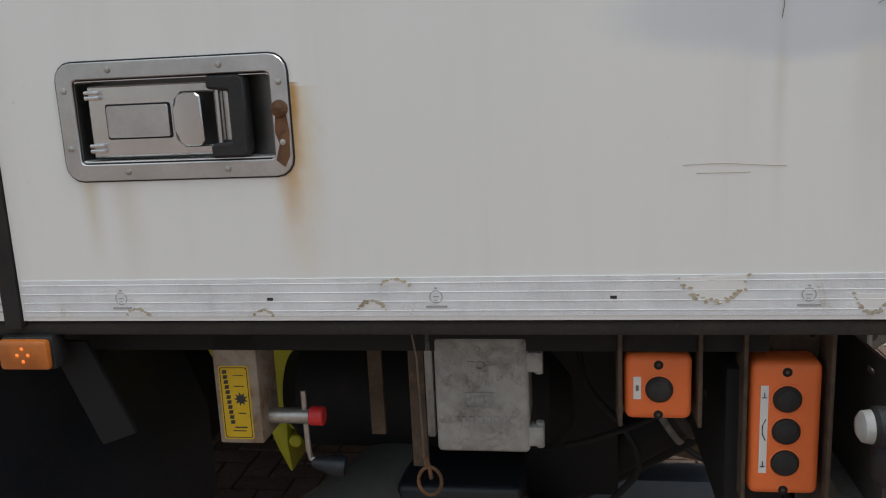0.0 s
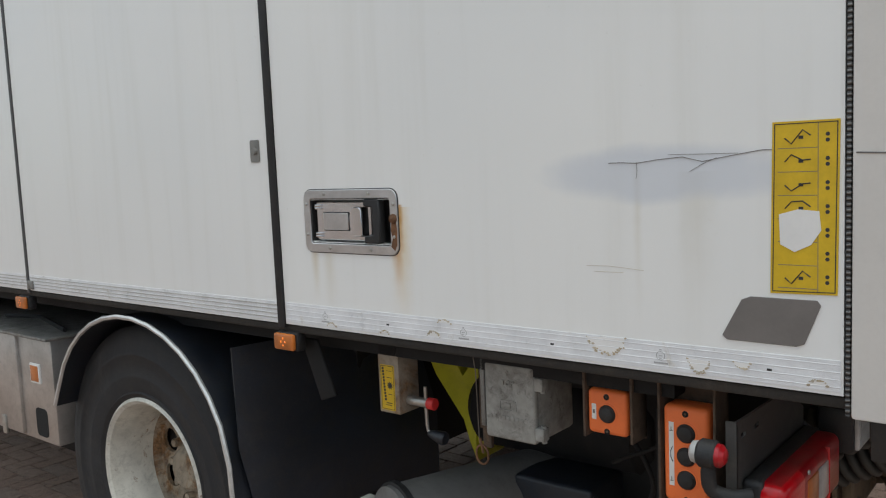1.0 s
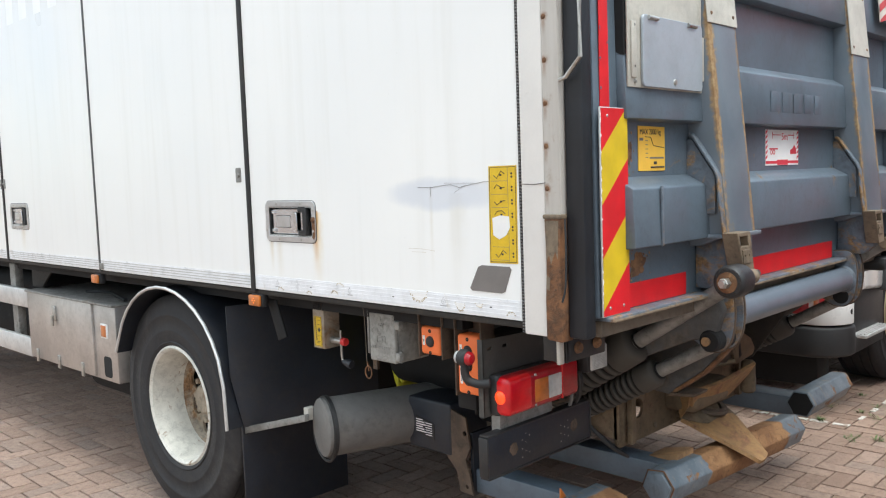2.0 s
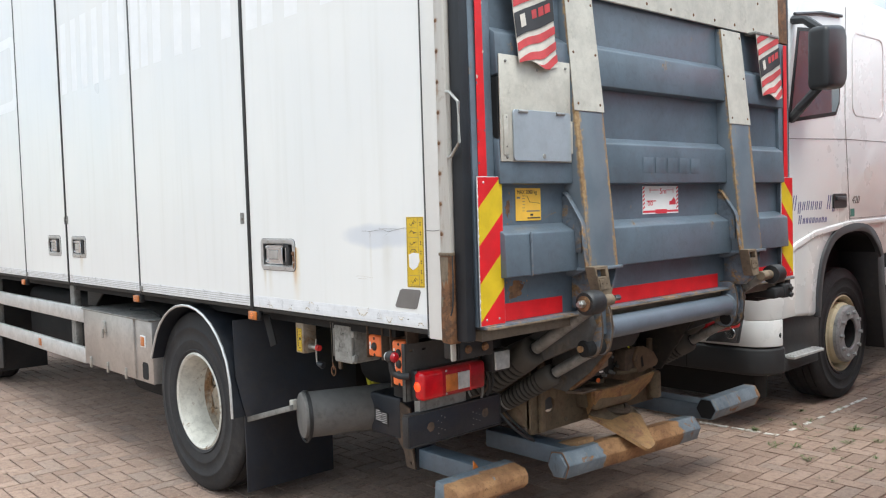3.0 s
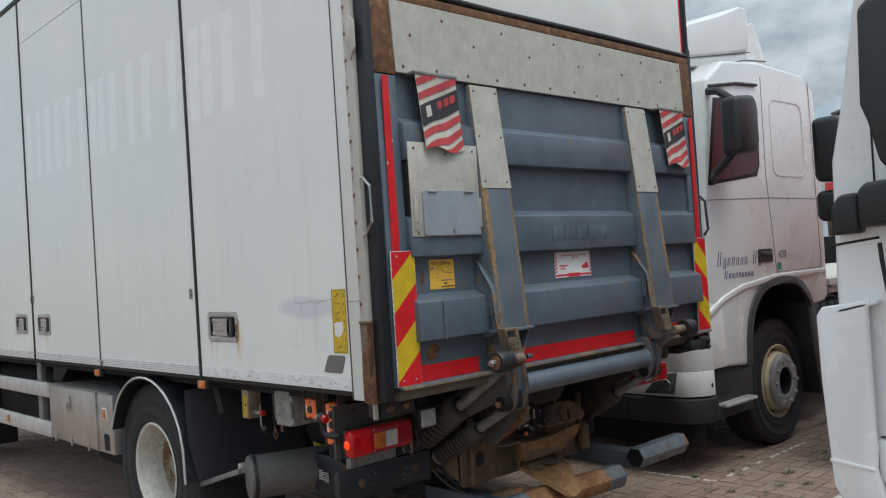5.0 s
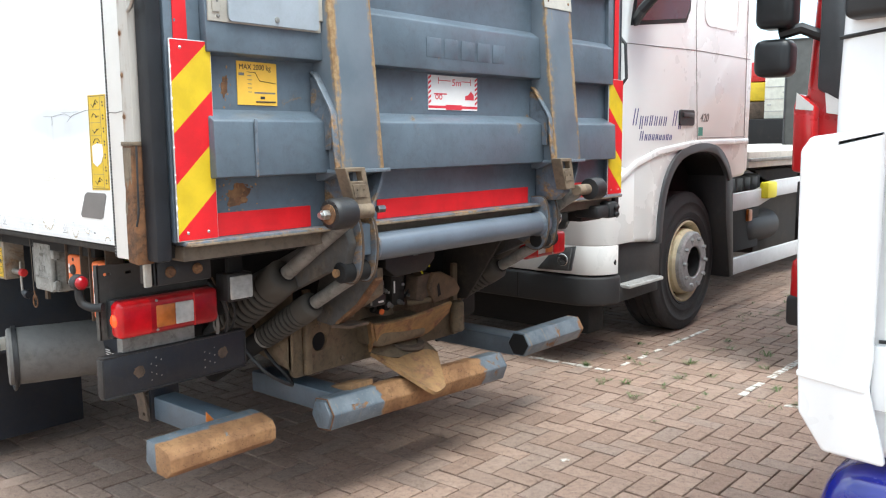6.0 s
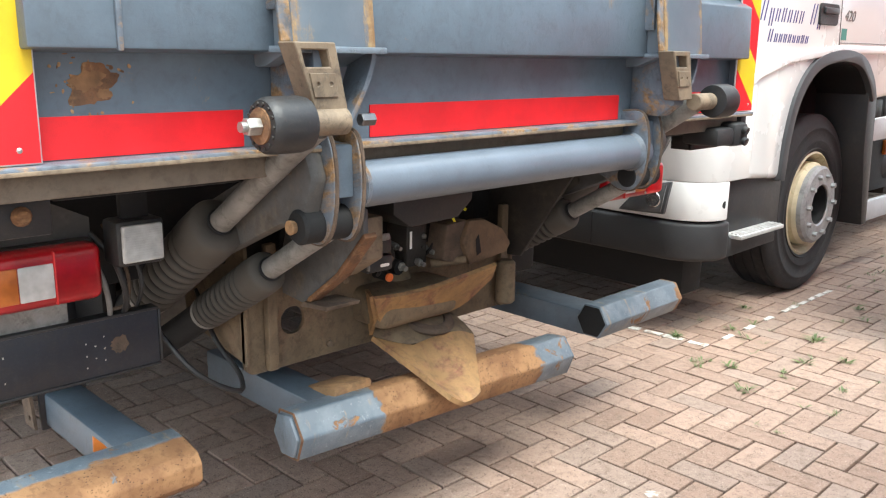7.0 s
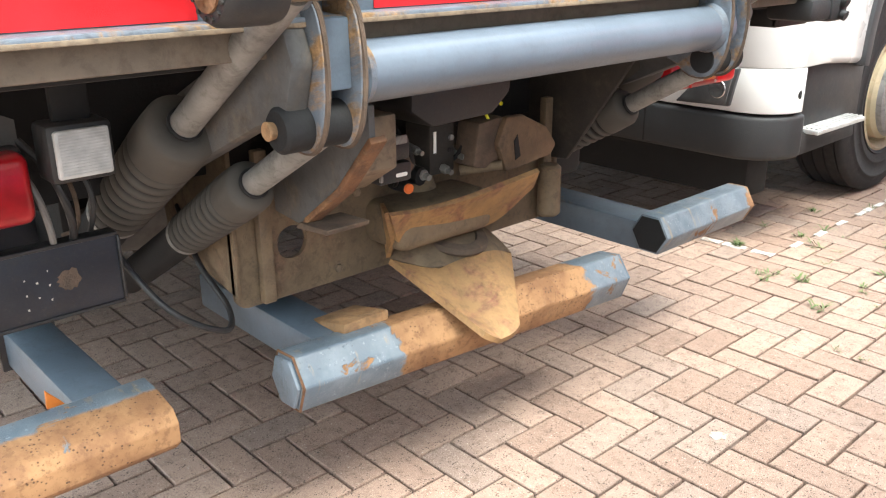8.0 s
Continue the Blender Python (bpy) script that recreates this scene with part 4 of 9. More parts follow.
doors = []
for i, (b, a) in enumerate(zip(SEAMS, SEAMS[1:])):
    gap = 0.010 if i in (0, 3) else 0.0095
    x0, x1 = a + (0.012 if i in (0, 2) else gap), b - (0.0 if i == 0 else gap)
    if i == 1:
        x1 = b - 0.012
    holes = []
    if i in LATCH:
        cx, cz, w = LATCH[i]
        holes = [rrect(cx - w / 2 + 0.022, cx + w / 2 - 0.022, cz - 0.0505, cz + 0.0505, 0.006, 3)]
    top = 3.543 if i == 2 else TOP
    d = part("side_door", Solid().plate([(x0, BOT), (x1, BOT), (x1, top), (x0, top)], holes, on_side(0.0), 0.036), M["panel"], truck,
             "white side door leaf with rust runs below its latch" if i == 0 else "white side door leaf")
    doors.append(d)
    if i == 2:
        part("upper_panel", Solid().plate([(x0, 3.549), (x1, 3.549), (x1, TOP), (x0, TOP)], [], on_side(0.0), 0.036), M["panel"], d)
        for k in range(7):
            q = (x0 + 0.12 + k * 0.17, -0.001, 3.60 + 0.18 * ((k * 5) % 3) / 2)
            part("rivet", Solid().lathe(q, (0, -1, 0), [(0.005, 0), (0.003, 0.002), (0, 0.0025)], 8), M["grey_ink"], d)
    if i in LATCH:
        latch(d, *LATCH[i], rusty=i == 0)
    # reflective tape along the foot
    part("reflective_tape", Solid().plate([(x0 + 0.004, 1.141), (x1 - 0.004, 1.141), (x1 - 0.004, 1.191), (x0 + 0.004, 1.191)], [], on_side(-0.0012), 0.0012), M["tape"], d, "scuffed white reflective tape strip")
    # forward doors: the shade between tape ridges is drawn as grey lines
    if i:
        for k in range(4):
            part("tape_line", Solid().box(x0 + 0.004, x1 - 0.004, -0.0024, -0.0012, 1.147 + 0.011 * k, 1.150 + 0.011 * k), M["tape_shade"], d)
    else:
        for k in range(4):
            part("tape_ridge", Solid().rod((x0 + 0.004, -0.0009, 1.148 + 0.012 * k), (x1 - 0.004, -0.0009, 1.148 + 0.012 * k), 0.0009, 0.0009, 8), M["tape"], d)
    big = i in (0, 2)
    part("seam_seal", Solid().box(a - (0.014 if big else 0.0095), a + (0.010 if big else 0.007), -0.006 if big else -0.0035, 0.040, BOT - 0.01, TOP, 0.002), M["rubber" if big else "seam"], truck)
for dx, dz in ((-1.521, 1.574), (-4.135, 1.585), (-4.090, 1.587), (-6.014, 1.576)):
    d = doors[1] if dx > -2 else doors[3]
    part("lock_plate", Solid().plate(rrect(dx - 0.018, dx + 0.018, dz - 0.028, dz + 0.028, 0.004, 3), [], on_side(-0.003), 0.003, 0.001).lathe((dx + 0.002, -0.003, dz), (0, -1, 0), [(0.009, 0), (0.008, 0.006), (0.0, 0.007)], 12), M["steel_dull"], d, "small dull steel lock plate")
for dx in (-2.80, -5.10, -6.0):
    part("hinge_foot", Solid().box(dx - 0.03, dx + 0.01, -0.008, 0.002, 1.140, 1.170, 0.003), M["steel_dull"], doors[1])

# marks on the rear leaf: approval marks, peeled tape, crack, grey patch, pictogram sticker
d0 = doors[0]
for cx in (-1.296, -0.873, -0.430):
    part("approval_mark", Solid().plate(circle(cx, 1.166, 0.0085, 18), [circle(cx, 1.166, 0.0072, 18)], on_side(-0.0016), 0.0003).box(cx - 0.0035, cx + 0.0035, -0.0016, -0.0013, 1.1655, 1.1668).box(cx - 0.0035, cx + 0.002, -0.0016, -0.0013, 1.161, 1.1622).box(cx - 0.013, cx + 0.014, -0.0016, -0.0013, 1.1515, 1.1545).box(cx - 0.002, cx + 0.002, -0.0016, -0.0013, 1.176, 1.178), M["grey_ink"], d0)
for cx in (-1.090, -0.655, -0.24):
    part("maker_mark", Solid().plate([(cx - 0.004, 1.162), (cx + 0.004, 1.162), (cx + 0.004, 1.166), (cx - 0.004, 1.166)], [], on_side(-0.0016), 0.0003), M["ink"], d0)
rnd = random.Random(4)


def peel(cx, cz, w, h, n=26):
    """A bite where the tape has come away: bare panel inside, a crumbling tan rim."""
    pts = [(cx + w * (k / (n - 1) - 0.5) + rnd.uniform(-1, 1) * w * 0.03, cz - h * math.sin(math.pi * k / (n - 1)) ** 0.6 + rnd.uniform(-1, 1) * abs(h) * 0.12) for k in range(n)]
    part("bare_patch", Solid().plate(pts, [], on_side(-0.0015), 0.0003), M["paper"], d0)
    for x, z in pts + pts[2::3]:
        r = rnd.uniform(0.0008, 0.0030)
        out = [(x + rnd.gauss(0, 0.0004) + r * rnd.uniform(0.6, 1.6) * math.cos(a), z + r * rnd.uniform(0.4, 1.1) * math.sin(a)) for a in [2 * math.pi * m_ / 8 for m_ in range(8)]]
        part("tape_crumb", Solid().plate(out, [], on_side(-0.0018 - rnd.uniform(0, 0.0003)), 0.0005), M["peel" if rnd.random() < 0.55 else "scratch"], d0)


peel(-0.537, 1.190, 0.080, 0.032)
peel(-0.955, 1.150, 0.035, -0.012)
peel(-0.925, 1.182, 0.035, -0.007, 9)
peel(-0.360, 1.168, 0.040, 0.024)
peel(-0.285, 1.172, 0.03, 0.012, 9)
peel(-1.275, 1.144, 0.03, -0.008, 9)
peel(-1.10, 1.143, 0.025, -0.007, 9)
peel(-0.165, 1.148, 0.03, -0.008, 9)
crk = [(-0.525, 1.512), (-0.50, 1.510), (-0.47, 1.510), (-0.43, 1.514), (-0.385, 1.516), (-0.35, 1.510), (-0.30, 1.517), (-0.25, 1.522), (-0.20, 1.521), (-0.16, 1.520)]
part("crack", Solid().pipe([(x, -0.0006, z + rnd.uniform(-0.002, 0.002)) for x, z in crk], 0.0006, 5), M["crack"], d0, "dark crack across the panel")
part("crack_branch", Solid().pipe([(-0.470, -0.0006, 1.511), (-0.469, -0.0006, 1.495), (-0.471, -0.0006, 1.482)], 0.0004, 4), M["crack"], d0)
part("crack_branch", Solid().pipe([(-0.325, -0.0006, 1.514), (-0.350, -0.0006, 1.504), (-0.372, -0.0006, 1.492)], 0.0004, 4), M["crack"], d0)
part("crack_branch", Solid().pipe([(-0.41, -0.0006, 1.522), (-0.36, -0.0006, 1.521), (-0.29, -0.0006, 1.520)], 0.00035, 4), M["crack"], d0)
part("scratch", Solid().pipe([(-0.575, -0.0002, 1.322), (-0.53, -0.0002, 1.323), (-0.46, -0.0002, 1.318)], 0.0004, 4), M["scratch"], d0)
part("scratch", Solid().pipe([(-0.56, -0.0002, 1.312), (-0.50, -0.0002, 1.312)], 0.0004, 4), M["scratch"], d0)
part("scratch", Solid().pipe([(-0.30, -0.0004, 3.35), (-0.22, -0.0004, 3.52), (-0.17, -0.0004, 3.62)], 0.0007, 4), M["steel_dull"], d0)
part("scratch", Solid().pipe([(-0.26, -0.0004, 3.16), (-0.16, -0.0004, 3.19)], 0.0006, 4), M["steel_dull"], d0)
part("grey_patch", Solid().plate([(-0.318, 1.215), (-0.310, 1.208), (-0.198, 1.207), (-0.185, 1.212), (-0.160, 1.276), (-0.166, 1.284), (-0.270, 1.284), (-0.285, 1.278)], [], on_side(-0.002), 0.002, 0.0006), M["grey_patch"], d0, "grey patch stuck on the door foot")
part("pictogram_sticker", Solid().plate([(-0.238, 1.292), (-0.136, 1.294), (-0.133, 1.566), (-0.234, 1.566)], [], on_side(-0.0014), 0.0012), M["sticker_y"], d0, "yellow sticker with tail lift pictograms")
part("sticker_border", Solid().plate([(-0.235, 1.295), (-0.139, 1.297), (-0.136, 1.563), (-0.231, 1.563)], [[(-0.2335, 1.2965), (-0.1405, 1.2985), (-0.1375, 1.5615), (-0.2295, 1.5615)]], on_side(-0.0017), 0.0003), M["ink"], d0)
part("sticker_border", Solid().box(-0.1655, -0.1645, -0.0017, -0.0014, 1.297, 1.562), M["grey_patch"], d0)
for k in range(7):
    z = 1.540 - k * 0.037
    s = Solid().pipe([(-0.215, -0.0017, z), (-0.205, -0.0017, z + (0.011 if k % 2 else -0.009)), (-0.188, -0.0017, z + (0.002 if k % 3 else 0.012)), (-0.176, -0.0017, z + 0.003)], 0.0011, 4)
    s.box(-0.194, -0.187, -0.0020, -0.0014, z - 0.002, z + 0.003)
    if k not in (4, 5):
        part("pictogram", s, M["ink"], d0)
    for dz in (-0.005, 0.004):
        part("button_icon", Solid().plate(circle(-0.151, z + dz, 0.0032, 10), [], on_side(-0.0018), 0.0004), M["ink"], d0)
    part("sticker_line", Solid().box(-0.226, -0.166, -0.0017, -0.0014, z - 0.0165, z - 0.0155), M["grey_patch"], d0)
part("torn_label", Solid().plate([(-0.222, 1.372), (-0.20, 1.360), (-0.175, 1.372), (-0.160, 1.395), (-0.163, 1.425), (-0.195, 1.428), (-0.224, 1.420)], [], on_side(-0.0024), 0.0008), M["paper"], d0, "torn white paper remnant")
# pale ghosts of removed lettering, as plain blocks
for a, b in ((-1.06, -0.66), (-1.41, -1.15), (-2.00, -1.55), (-2.49, -2.10), (-2.80, -2.55), (-3.25, -2.89), (-3.66, -3.34), (-4.06, -3.74)):
    s = Solid()
    for lo, hi in ((a, a + 0.11), (b - 0.11, b - 0.01)):
        s.plate([(lo, 2.485), (hi, 2.485), (hi + 0.02, 2.975), (lo + 0.02, 2.975)], [], on_side(-0.0004), 0.0003)
    part("faded_letter_block", s, M["ghost"], doors[0] if b > -1.45 else doors[1] if b > -2.82 else doors[2])
part("faded_logo_block", Solid().plate(rrect(-5.98, -5.16, 2.50, 3.10, 0.08), [rrect(-5.90, -5.24, 2.58, 3.02, 0.05)], on_side(-0.0004), 0.0003), M["ghost"], doors[4])

# rear corner post: white post, riveted strip, rusty guard, black seal
part("corner_post", Solid().box(-0.1165, -0.036, -0.004, 0.09, 1.100, 3.94, 0.006), M["white"], truck, "white corner post with a dark joint")
part("post_groove", Solid().box(-0.127, -0.112, 0.008, 0.06, 1.10, 3.90), M["rubber"], truck)
part("post_bead", Solid().box(-0.1240, -0.1175, -0.0035, 0.01, 1.105, 3.9, 0.0015), M["zip"], truck, "ribbed black edge seal")
strip = part("riveted_strip", Solid().box(-0.035, 0.018, -0.006, 0.03, 1.43, 3.93, 0.003), M["strip_rivets"], truck, "white riveted strip with rust spots")
rv = None
for k in range(22):
    q = (-0.026, -0.0075, 1.50 + k * 0.112)
    rv = again(rv, strip, q) if rv else part("rivet", Solid().lathe((q[0], -0.006, q[2]), (0, -1, 0), [(0.007, 0), (0.005, 0.002), (0, 0.003)], 10), M["rust"], strip)
guard = part("corner_guard", Solid().prism([(-0.034, 1.095), (0.018, 1.090), (0.020, 1.20), (0.016, 1.31), (0.020, 1.425), (-0.034, 1.425), (-0.030, 1.30), (-0.035, 1.20)], "y", -0.014, 0.04, 0.006), M["guard"], truck, "rusted steel guard at the foot of the corner post")
part("guard_band", Solid().box(-0.037, 0.022, -0.0155, 0.04, 1.420, 1.432, 0.003), M["tan_steel"], guard)
for y_, pts in ((-0.0148, [(-0.026, 1.31), (-0.018, 1.325), (-0.012, 1.30), (0.002, 1.335), (0.010, 1.315), (0.014, 1.415), (-0.028, 1.415)]), (-0.0148, [(-0.030, 1.235), (-0.020, 1.228), (-0.016, 1.262), (-0.027, 1.27)])):
    part("guard_paint", Solid().plate(pts, [], on_side(y_), 0.0012), M["tan_steel"], guard)
part("guard_wire", Solid().pipe(bend([(0.030, -0.006, 1.42), (0.034, -0.010, 1.33), (0.030, -0.010, 1.24), (0.020, -0.012, 1.20)]), 0.003, 6), M["rubber"], truck)
part("post_crack", Solid().pipe([(-0.11, -0.005, 1.514), (-0.07, -0.005, 1.512), (-0.03, -0.0075, 1.516)], 0.0012, 4), M["crack"], truck)
part("corner_seal", Solid().box(0.020, 0.078, 0.012, 0.060, 1.10, 2.88, 0.008).box(0.018, 0.040, 0.02, 0.062, 2.86, 3.90, 0.006), M["seal"], truck, "blue-black rubber seal beside the tail lift")
part("corner_seal", Solid().box(0.020, 0.056, W - 0.050, W - 0.008, 1.06, 2.88, 0.008).box(0.018, 0.040, W - 0.062, W - 0.01, 2.86, 3.90, 0.006), M["seal"], truck)
part("grab_handle", Solid().pipe([(0.02, -0.004, 2.02), (0.045, -0.010, 2.015), (0.095, -0.016, 1.975), (0.095, -0.016, 1.830), (0.045, -0.010, 1.785), (0.02, -0.004, 1.78)], 0.006, 10), M["zinc"], truck, "bent steel grab handle")
part("hinge_bracket", Solid().prism([(0.012, 2.50), (0.05, 2.55), (0.05, 2.66), (0.012, 2.69), (-0.01, 2.66), (-0.01, 2.53)], "y", -0.014, -0.006, 0.002), M["galv"], truck)

# upper rear door with its red edging
PX = 0.034
part("rear_portal", Solid().box(-0.02, 0.022, 0.035, W - 0.02, 1.10, 3.94, 0.004), M["void"], truck)
rd = part("upper_rear_door", Solid().box(0.010, PX, 0.066, W - 0.036, 2.845, 3.90, 0.004), M["rear_white"], truck, "cream-white upper rear door with red edging")
part("red_edging", Solid().box(PX, PX + 0.002, 0.066, 0.104, 2.85, 3.90), M["red_tape"], rd)
part("red_edging", Solid().box(PX, PX + 0.002, W - 0.074, W - 0.038, 2.86, 3.90), M["red_tape"], rd)
part("red_edging", Solid().box(PX, PX + 0.002, 0.104, W - 0.074, 3.862, 3.90), M["red_tape"], rd)
part("door_frame", Solid().box(0.0, 0.045, 0.05, W - 0.02, 3.902, 3.945, 0.006), M["plastic"], truck)
part("door_frame", Solid().box(0.0, 0.046, W - 0.036, W - 0.004, 2.80, 3.945, 0.006), M["plastic"], truck)
part("lower_seal", Solid().pipe([(0.045, 0.06, 2.842), (0.05, 0.3, 2.838), (0.046, 0.9, 2.833), (0.05, 1.7, 2.836), (0.046, W - 0.05, 2.832)], 0.014, 8), M["rubber"], truck)
part("end_stop", Solid().box(PX, PX + 0.02, 2.36, 2.46, 3.835, 3.86, 0.004), M["rust"], rd)
for zz_ in (2.895, 2.915):
    part("rust_spot", Solid().lathe((PX, 0.145, zz_), (1, 0, 0), [(0.009, 0), (0.007, 0.002), (0, 0.003)], 10), M["rust"], rd)
part("faded_logo_block", Solid().plate(rrect(0.27, 0.74, 3.20, 3.57, 0.06), [rrect(0.31, 0.70, 3.24, 3.53, 0.04)], on_rear(PX + 0.0008), 0.0006), M["ghost_rear"], rd)
part("faded_logo_block", Solid().plate([(0.35, 3.27), (0.42, 3.27), (0.42, 3.50), (0.35, 3.50)], [], on_rear(PX + 0.0008), 0.0006).plate([(0.53, 3.27), (0.60, 3.27), (0.60, 3.50), (0.53, 3.50)], [], on_rear(PX + 0.0008), 0.0006), M["ghost_rear"], rd)
for k in range(8):
    a = 0.88 + k * 0.178
    part("faded_letter_block", Solid().plate([(a, 3.25), (a + 0.05, 3.25), (a + 0.05, 3.45), (a, 3.45)], [], on_rear(PX + 0.0008), 0.0006).plate([(a + 0.09, 3.25), (a + 0.13, 3.25), (a + 0.13, 3.45), (a + 0.09, 3.45)], [], on_rear(PX + 0.0008), 0.0006), M["ghost_rear"], rd)

# ---- tail lift platform, folded up ----
PY0, PY1 = 0.066, 2.562


def sheet_x(z):
    return 0.058 - 0.012 * max(0.0, z - 1.6)


def arm_x(z):
    return 0.185 + (1.335 - z) * 0.097


plat = part("tail_lift_platform", Solid().prism([(0.058, 1.150), (sheet_x(1.6), 1.6), (sheet_x(2.80), 2.80), (0.026, 2.80), (0.026, 1.150)], "y", PY0 + 0.02, PY1 - 0.02), M["lift"], truck, "blue-grey steel tail lift platform, folded upright")
for ya, yb in ((PY0, PY0 + 0.115), (PY1 - 0.115, PY1)):
    part("edge_beam", Solid().prism([(0.082, 1.150), (0.076, 1.75), (0.066, 2.45), (0.026, 2.45), (0.026, 1.150)], "y", ya, yb, 0.005), M["lift"], plat)
    part("edge_cap", Solid().prism([(0.070, 2.452), (0.060, 2.805), (0.026, 2.805), (0.026, 2.452)], "y", ya - 0.004, yb + 0.006, 0.005), M["rust"], plat, "rusted upper corner of the platform")
part("tip_edge", Solid().box(0.024, 0.062, PY0, PY1, 2.775, 2.815, 0.006), M["rust"], plat)
tp = part("tip_plate", Solid().plate([(0.180, 2.462), (2.455, 2.462), (2.440, 2.765), (0.165, 2.770)], [], Matrix.Translation((0.075, 0, 0)) @ on_rear(0.0), 0.012, 0.002), M["galv"], plat, "weathered grey tread plate with screws")
sc = None
for k in range(24):
    q = (0.0765, 0.22 + (k % 12) * 0.195 + (0.05 if k > 11 else 0), 2.49 if k < 12 else (2.72 if k % 2 else 2.63))
    sc = again(sc, tp, q) if sc else part("plate_screw", Solid().lathe((0.075, q[1], q[2]), (1, 0, 0), [(0.008, 0), (0.006, 0.002), (0, 0.003)], 10), M["rust"], tp)
# cross ribs between sheet and arms
RIBS = ((2.085, 2.275, 0.048, 0.03), (1.675, 1.880, 0.048, 0.03), (1.322, 1.525, 0.068, 0.035))
SPANS = ((0.181, 0.640), (0.760, 1.870), (1.990, 2.447))
for z0, z1, out, slope in RIBS:
    for ya, yb in SPANS:
        part("cross_rib", Solid().prism([(sheet_x(z0) - 0.004, z0), (sheet_x(z0) + out, z0 + 0.006), (sheet_x(z1) + out - 0.006, z1 - slope), (sheet_x(z1) - 0.004, z1)], "y", ya, yb, 0.005), M["lift"], plat)
part("weld_rib", Solid().box(0.124, 0.131, 0.315, 0.325, 1.325, 1.495, 0.002), M["lift_rust"], plat)
# upright arms, wedge-shaped, the upper half covered by a grey plate
for ya, yb in ((0.605, 0.795), (1.827, 2.030)):
    a = part("platform_beam", Solid().prism([(arm_x(1.335), 1.335), (arm_x(2.45), 2.45), (0.04, 2.46), (0.04, 1.30), (0.09, 1.30)], "y", ya, yb, 0.006), M["beam"], plat, "blue-grey upright beam, rusty along its edges")
    tilt = math.atan(0.097)
    mm = Matrix.Translation((arm_x(1.975) + 0.004, 0, 1.975)) @ Matrix.Rotation(-tilt, 4, "Y") @ on_rear(0.0)
    pl = part("cover_plate", Solid().plate([(ya - 0.004, 0), (yb + 0.002, 0), (yb - 0.010, 0.478), (ya + 0.002, 0.478)], [], mm, 0.004, 0.001), M["galv"], plat, "weathered grey cover plate with six screws")
    for u in (0.12, 0.88):
        for v in (0.03, 0.24, 0.45):
            q = mm @ Vector((ya + u * (yb - ya), v, 0.0))
            part("plate_screw", Solid().lathe(q, (1, 0, 0.097), [(0.006, 0), (0.005, 0.002), (0, 0.003)], 8), M["rust"], pl)
    part("beam_lip", Solid().box(0.08, arm_x(1.335) + 0.012, ya - 0.012, yb + 0.016, 1.326, 1.338, 0.002), M["lift_bare"], plat)
    # gusset in the notch above the lower rib
    part("gusset", Solid().prism([(0.055, 1.63), (0.075, 1.63), (0.150, 1.515), (0.150, 1.40), (0.055, 1.40)], "y", ya - 0.014, ya - 0.003, 0.003), M["lift_rust"], plat)
    edge_ = [(0.066, 1.645), (0.082, 1.630), (0.148, 1.532), (0.158, 1.508), (0.164, 1.42), (0.176, 1.342)]
    part("gusset_flange", Solid().prism(edge_ + [(u + 0.007, v + 0.004) for u, v in edge_[::-1]], "y", ya - 0.024, ya + 0.002, 0.002), M["lift_rust"], plat, "rust-stained gusset edge")
    # hinge cheeks with windows, and a curved flange
    y0 = ya - 0.028
    mm = Matrix.Translation((0.226, 0, 0)) @ on_rear(0.0)
    part("hinge_cheek", Solid().plate([(y0, 1.345), (y0 + 0.088, 1.345), (y0 + 0.118, 1.215), (y0 + 0.048, 1.212)], [[(y0 + 0.016, 1.332), (y0 + 0.070, 1.332), (y0 + 0.077, 1.302), (y0 + 0.024, 1.302)]], mm, 0.05, 0.002), M["tan_steel"], plat, "tan weathered hinge cheek with a square window")
    part("hinge_plate", Solid().plate([(y0 + 0.03, 1.292), (y0 + 0.086, 1.292), (y0 + 0.092, 1.250), (y0 + 0.040, 1.250)], [circle(y0 + 0.048, 1.273, 0.004, 8), circle(y0 + 0.076, 1.273, 0.004, 8)], Matrix.Translation((0.229, 0, 0)) @ on_rear(0.0), 0.004, 0.001), M["tan_steel"], plat)
    part("hinge_flange", Solid().sheet([[(0.10, yb + 0.012 - 0.075 * t ** 1.5 * 1.0, 1.33 - 0.15 * t), (0.17, yb + 0.012 - 0.075 * t ** 1.5, 1.33 - 0.15 * t)] for t in [k / 8 for k in range(9)]], 0.010), M["lift_rust"], plat)
    part("hinge_block", Solid().prism([(0.06, 1.335), (0.20, 1.335), (0.205, 1.20), (0.16, 1.165), (0.06, 1.165)], "y", ya + 0.03, ya + 0.085, 0.006), M["lift_rust"], plat)
    part("flange_bolt", Solid().rod((0.20, yb - 0.055, 1.205), (0.20, yb - 0.022, 1.205), 0.013, 0.013, 6, 0.002), M["tray"], plat)
# foot: bent lip, red tape, chevrons
part("foot_lip", Solid().box(0.024, 0.112, PY0 + 0.02, PY1 - 0.02, 1.140, 1.152, 0.003), M["lift_rust"], plat)
for ya, yb in ((0.200, 0.575), (0.880, 1.800), (2.06, 2.40)):
    part("red_strip", Solid().box(0.0585, 0.0605, ya, yb, 1.154, 1.222), M["red_tape"], plat, "red reflective strip")
part("lip_rust", Solid().box(0.1085, 0.1135, PY0 + 0.03, PY1 - 0.03, 1.1385, 1.1455, 0.001), M["tan_steel"], plat)
part("red_edge_strip", Solid().plate([(0.092, 1.708), (0.136, 1.708), (0.128, 2.44), (0.094, 2.44)], [], on_rear(0.0795), 0.002), M["red_tape"], plat)
